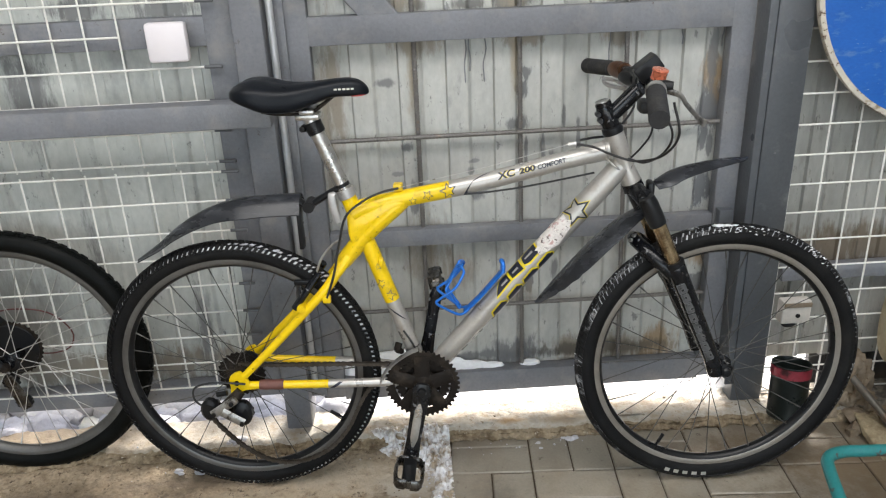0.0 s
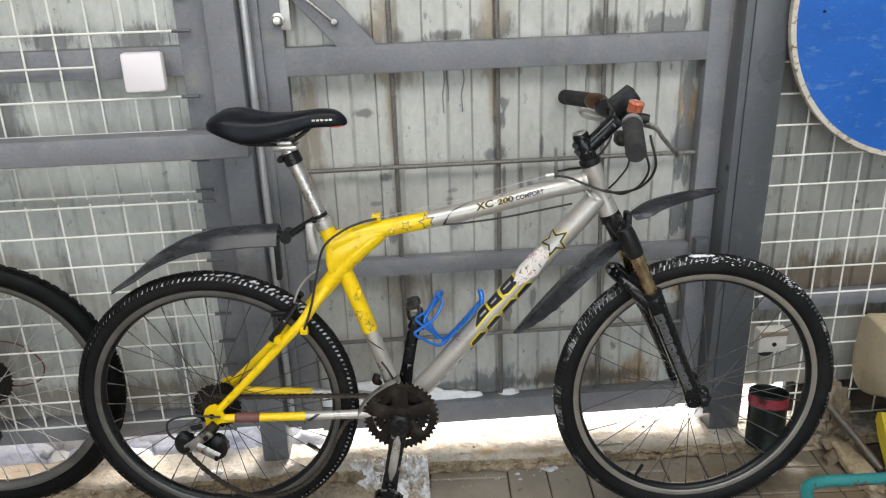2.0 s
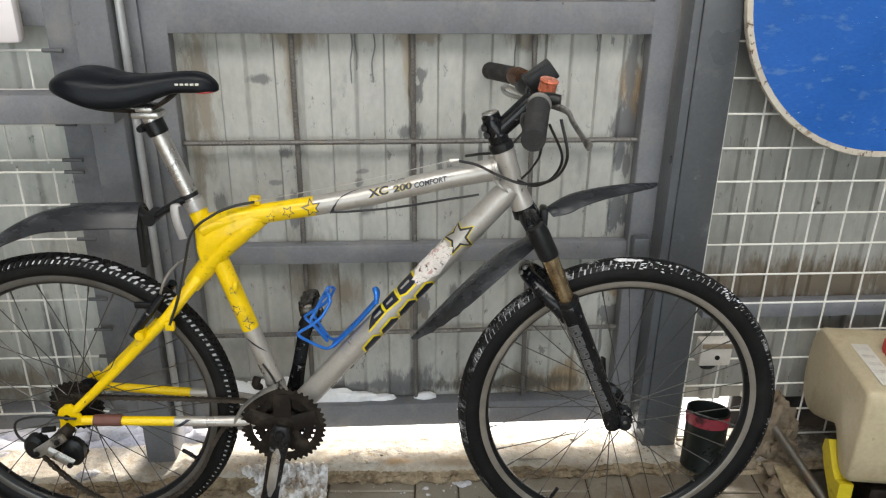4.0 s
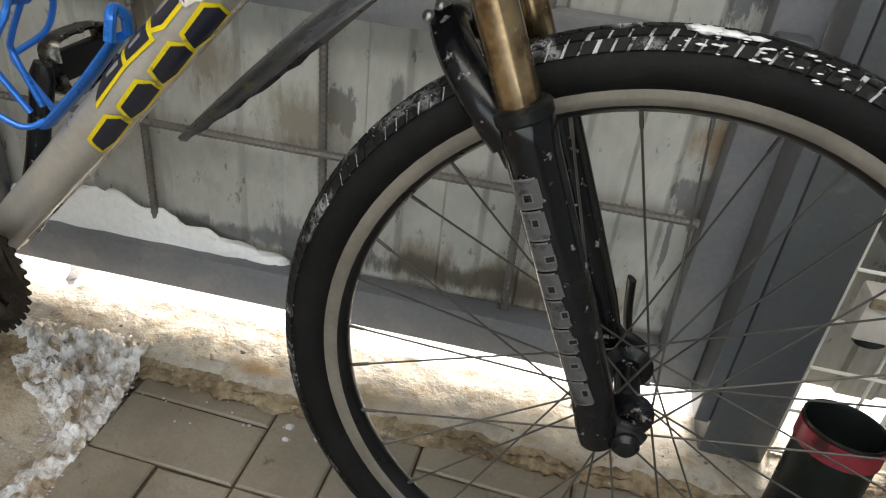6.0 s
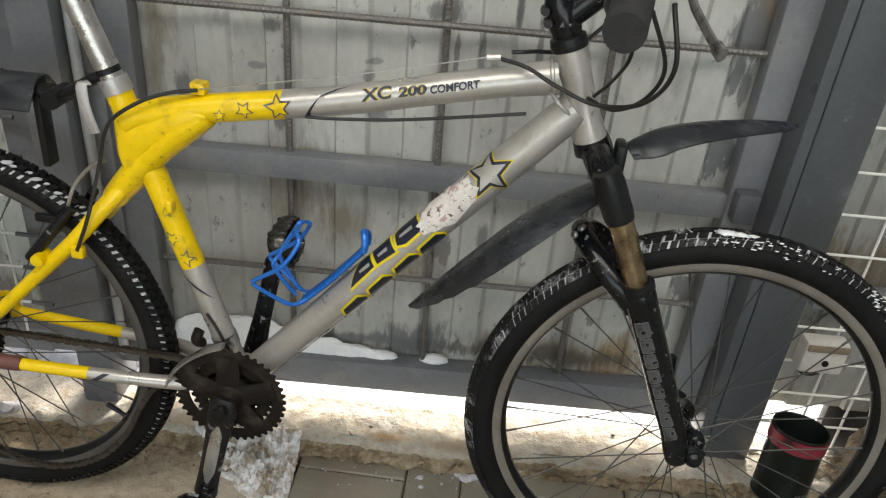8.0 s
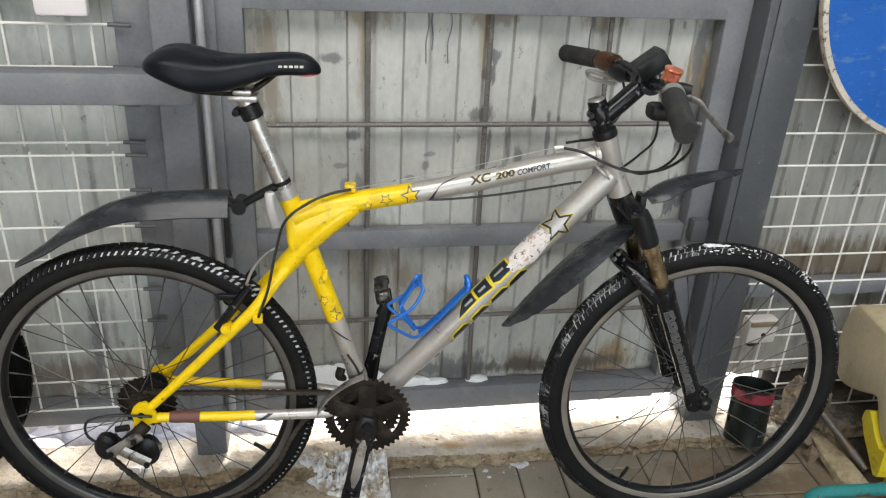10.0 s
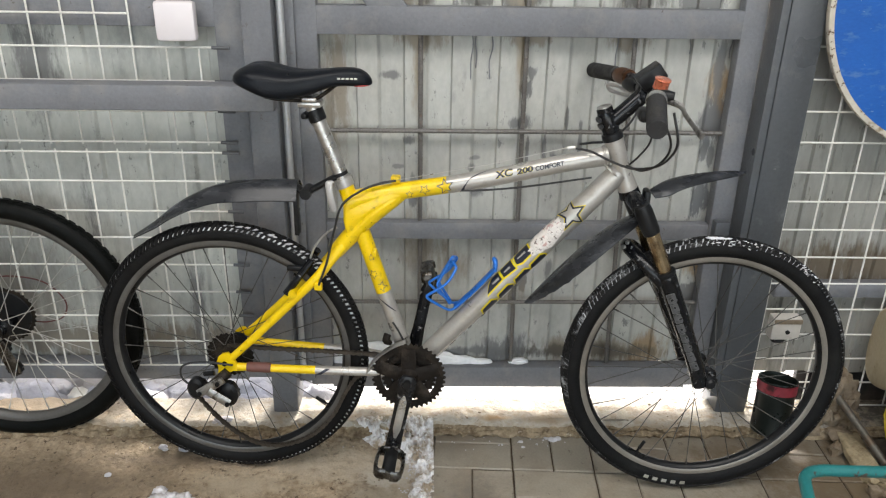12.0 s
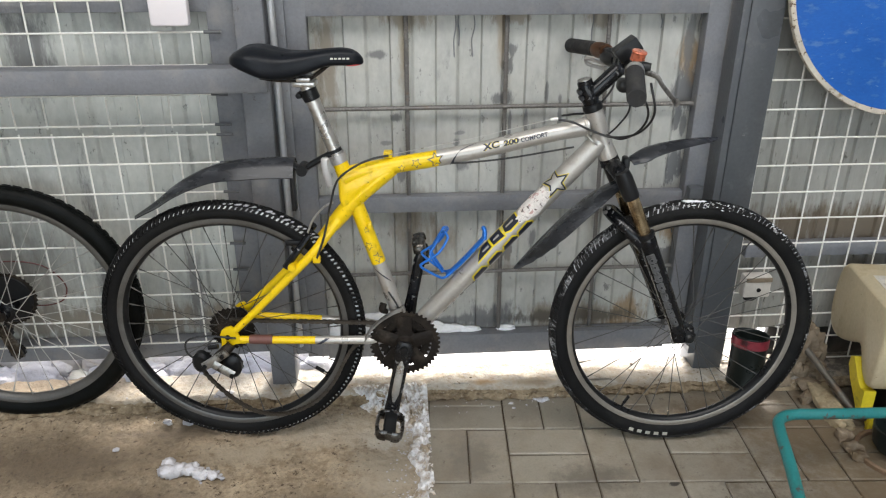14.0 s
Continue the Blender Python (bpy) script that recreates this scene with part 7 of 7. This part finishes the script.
def ice_height(x, y):
    """Trodden snow: a ragged strip along the paving that heaps up against the sill."""
    k = max(0.0, min(1.0, (y - 1.58) / 0.14))
    mid = -0.016 - 0.02 * (1.72 - y) + 0.02 * fractal(y * 9, 2.0) - 0.082 * k
    wide = 0.036 + 0.02 * fractal(y * 14, 5.0) + 0.105 * k
    lobe = max(0.0, 1 - ((x - mid) / wide) ** 2) * max(0.0, min(1.0, (y - 1.15) / 0.25)) * max(0.0, min(1.0, (1.765 - y) / 0.04))
    rough = 0.55 + 0.9 * fractal(x * 34, y * 26, 7.0) + 1.2 * fractal(x * 95, y * 80, 3.0) + 0.9 * abs(fractal(x * 55, y * 45, 11.0))
    base = -0.014 + 0.09 * max(0.0, y - 1.62) + 0.020 * max(0.0, min(1.0, (y - 1.70) / 0.025))
    return base + 0.0105 * min(1.0, lobe * 5.0) + (0.0085 + 0.009 * k) * lobe * rough


solo("ice_strip", height_sheet(spaced([(-0.24, -0.004, 0.0025)]), spaced([(1.15, 1.765, 0.0030)]), ice_height), M_ICE, "trodden snow and ice along the edge of the paving", "snow", "stuff")
for x, y, s in ((-0.572, 1.733, 0.016), (-0.555, 1.740, 0.012), (-0.588, 1.728, 0.009), (-0.710, 1.660, 0.010), (-0.652, 1.653, 0.012), (-0.700, 1.650, 0.006), (-0.811, 1.551, 0.007), (0.229, 1.682, 0.005), (0.233, 1.660, 0.004), (0.315, 1.690, 0.010), (0.330, 1.695, 0.008), (0.300, 1.697, 0.006)):
    rock(bm, (x, y, s * 0.25 + (0.028 if y > 1.725 else 0.0)), (s * 1.3, s, s * 0.6), 0.45, 2.4, 2, x * 40)
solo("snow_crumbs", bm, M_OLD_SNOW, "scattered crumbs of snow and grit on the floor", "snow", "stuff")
bm = bmesh.new()
for k in range(90):
    x = rnd.uniform(-1.7, -0.30)
    y = rnd.uniform(1.84, 1.98)
    s = rnd.uniform(0.025, 0.095)
    rock(bm, (x, y, -0.014), (s, s * 0.7, s * 0.62), 0.4, 2.4, 3, 30 + k)
# taller unseen lumps farther out, added to block the sun under the fence
for k in range(70):
    s = rnd.uniform(0.11, 0.20)
    rock(bm, (rnd.uniform(-2.6, -0.50), rnd.uniform(2.10, 2.35), -0.01), (s, s * 0.8, s * 1.05), 0.4, 2.4, 3, 130 + k)
solo("snow_bank", bm, M_OLD_SNOW, "lumpy snow blown in under the fence, with an unseen sun-blocking bank behind", "snow", "stuff", sharp=180)
bm = bmesh.new()
for x, w_, h in ((-0.155, 0.075, 0.064), (-0.10, 0.07, 0.060), (-0.05, 0.07, 0.046), (0.005, 0.07, 0.030), (0.065, 0.06, 0.020), (0.125, 0.04, 0.011), (0.235, 0.03, 0.013), (-0.23, 0.06, 0.055)):
    rock(bm, (x, 1.864, 0.135), (w_, 0.014, h * 1.1), 0.16, 1.8, 4, x * 10)
solo("snow_drift", bm, M_SNOW, "small snow drift on the gate's bottom rail", "snow", "stuff", sharp=180)
bm = bmesh.new()
for k in range(150):
    deg = (94, 91, 88)[k] if k < 3 else rnd.uniform(44, 97) if k < 105 else rnd.uniform(120, 185)
    if k >= 3 and fractal(deg * 0.09, 3.0) < -0.12:
        continue
    a, tip = radians(deg), radians(rnd.uniform(5, 20) if k < 3 else rnd.uniform(10, 62))
    size = 0.0085 - 0.002 * k if k < 3 else rnd.uniform(0.0008, 0.0022)
    r_at = 0.3011 + 0.0246 * math.cos(tip)
    c = BIKE @ (FC + Vector((math.cos(a) * r_at, -0.0246 * math.sin(tip), math.sin(a) * r_at)))
    rock(bm, c, (size * 1.5, size * 0.8, size * 0.30), 0.5, 3.2, 3, k)
solo("tyre_snow", bm, M_SNOW, "snow caked on top of the front tyre", "snow", "stuff", sharp=180)
bm = bmesh.new()
for k in range(16):
    a = radians(88 - 2.9 * k + rnd.uniform(-1.0, 1.0))
    c = BIKE @ (RAXLE + Vector((math.cos(a) * 0.3205, rnd.uniform(-0.018, -0.008), math.sin(a) * 0.3205)))
    rock(bm, c, (rnd.uniform(0.003, 0.009), rnd.uniform(0.002, 0.005), rnd.uniform(0.0012, 0.0026)), 0.5, 2.8, 3, 50 + k)
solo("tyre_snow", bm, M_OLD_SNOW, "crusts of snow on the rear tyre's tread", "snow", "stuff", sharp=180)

# grit and crumbled concrete along the sill and on the rough floor
bm = bmesh.new()
for k in range(260):
    x = rnd.uniform(-1.25, 0.95)
    y = 1.722 + abs(rnd.gauss(0, 0.040)) - 0.020
    if fractal(x * 11, y * 18, 4.0) < -0.08:
        continue
    r = rnd.uniform(0.0010, 0.0036)
    rock(bm, (x, y, (0.030 if y > 1.735 else 0.004 if x > 0 else 0.002) + r * 0.2), (r * 1.3, r, r * 0.7), 0.5, 2.2, 1, k)
for k in range(620):
    x, y = rnd.uniform(-1.1, -0.02), rnd.uniform(1.15, 1.70)
    if fractal(x * 9, y * 9, 12.0) < 0.02:
        continue
    r = rnd.uniform(0.0010, 0.0034)
    rock(bm, (x, y, r * 0.1), (r * 1.3, r, r * 0.6), 0.5, 2.2, 1, k)
solo("grit", bm, M_STONE, "grit and crumbled concrete on the floor and sill", "grit", "stuff")

# ---- paving of 200 by 100 mm pavers in basket weave ----
MOD = 0.2065
pave = Matrix.Translation((0.197, 1.571, 0.0)) @ Matrix.Rotation(radians(-3.2), 4, "Z")
pavement = solo("pavement", boxed(0.0, 4.0, -4.0, 1.715, -0.05, -0.005), M_JOINT, "sand-jointed paved floor", "pavement", "structure", smooth=False)
pm = bmesh.new()
hx, hy = 0.1010, 0.0500
lowv = [pm.verts.new((sx * hx, sy * hy, -0.045)) for sx, sy in ((-1, -1), (1, -1), (1, 1), (-1, 1))]
midv = [pm.verts.new((sx * hx, sy * hy, -0.0025)) for sx, sy in ((-1, -1), (1, -1), (1, 1), (-1, 1))]
topv = [pm.verts.new((sx * (hx - 0.0028), sy * (hy - 0.0028), 0.0)) for sx, sy in ((-1, -1), (1, -1), (1, 1), (-1, 1))]
pm.faces.new(topv)
for a, b in ((lowv, midv), (midv, topv)):
    for i in range(4):
        pm.faces.new((a[i], a[(i + 1) % 4], b[(i + 1) % 4], b[i]))
paver_data = bpy.data.meshes.new("paver")
pm.to_mesh(paver_data)
pm.free()
paver_data.materials.append(M_PAVER)
rnd = random.Random(3)
far = bmesh.new()
for i in range(-1, 19):
    for j in range(-27, 1):
        for half in (0, 1):
            if (i + j) % 2 == 1:
                lx, ly, rz = (i + 0.5) * MOD, (j + 0.25 + 0.5 * half) * MOD, 0
            else:
                lx, ly, rz = (i + 0.25 + 0.5 * half) * MOD, (j + 0.5) * MOD, 90
            m = pave @ pose(lx, ly, rnd.uniform(-0.0018, 0.0012), rnd.uniform(-0.35, 0.35), rnd.uniform(-0.35, 0.35), rz + rnd.uniform(-0.4, 0.4))
            c = m.translation
            if c.x < 0.045 - 0.05 * (rz == 90) or c.y > 1.765 or c.x > 3.9 or c.y < -3.9:
                continue
            if c.x < 1.75 and c.y > 0.65:
                ob = new("paver", paver_data)
                ob.parent = pavement
                ob.matrix_local = m
            else:
                far.from_mesh(paver_data)
                far.verts.ensure_lookup_table()
                bmesh.ops.transform(far, matrix=m, verts=far.verts[-12:])
tagged(part("pavers", far, M_PAVER, pavement, smooth=False), kind="stuff")
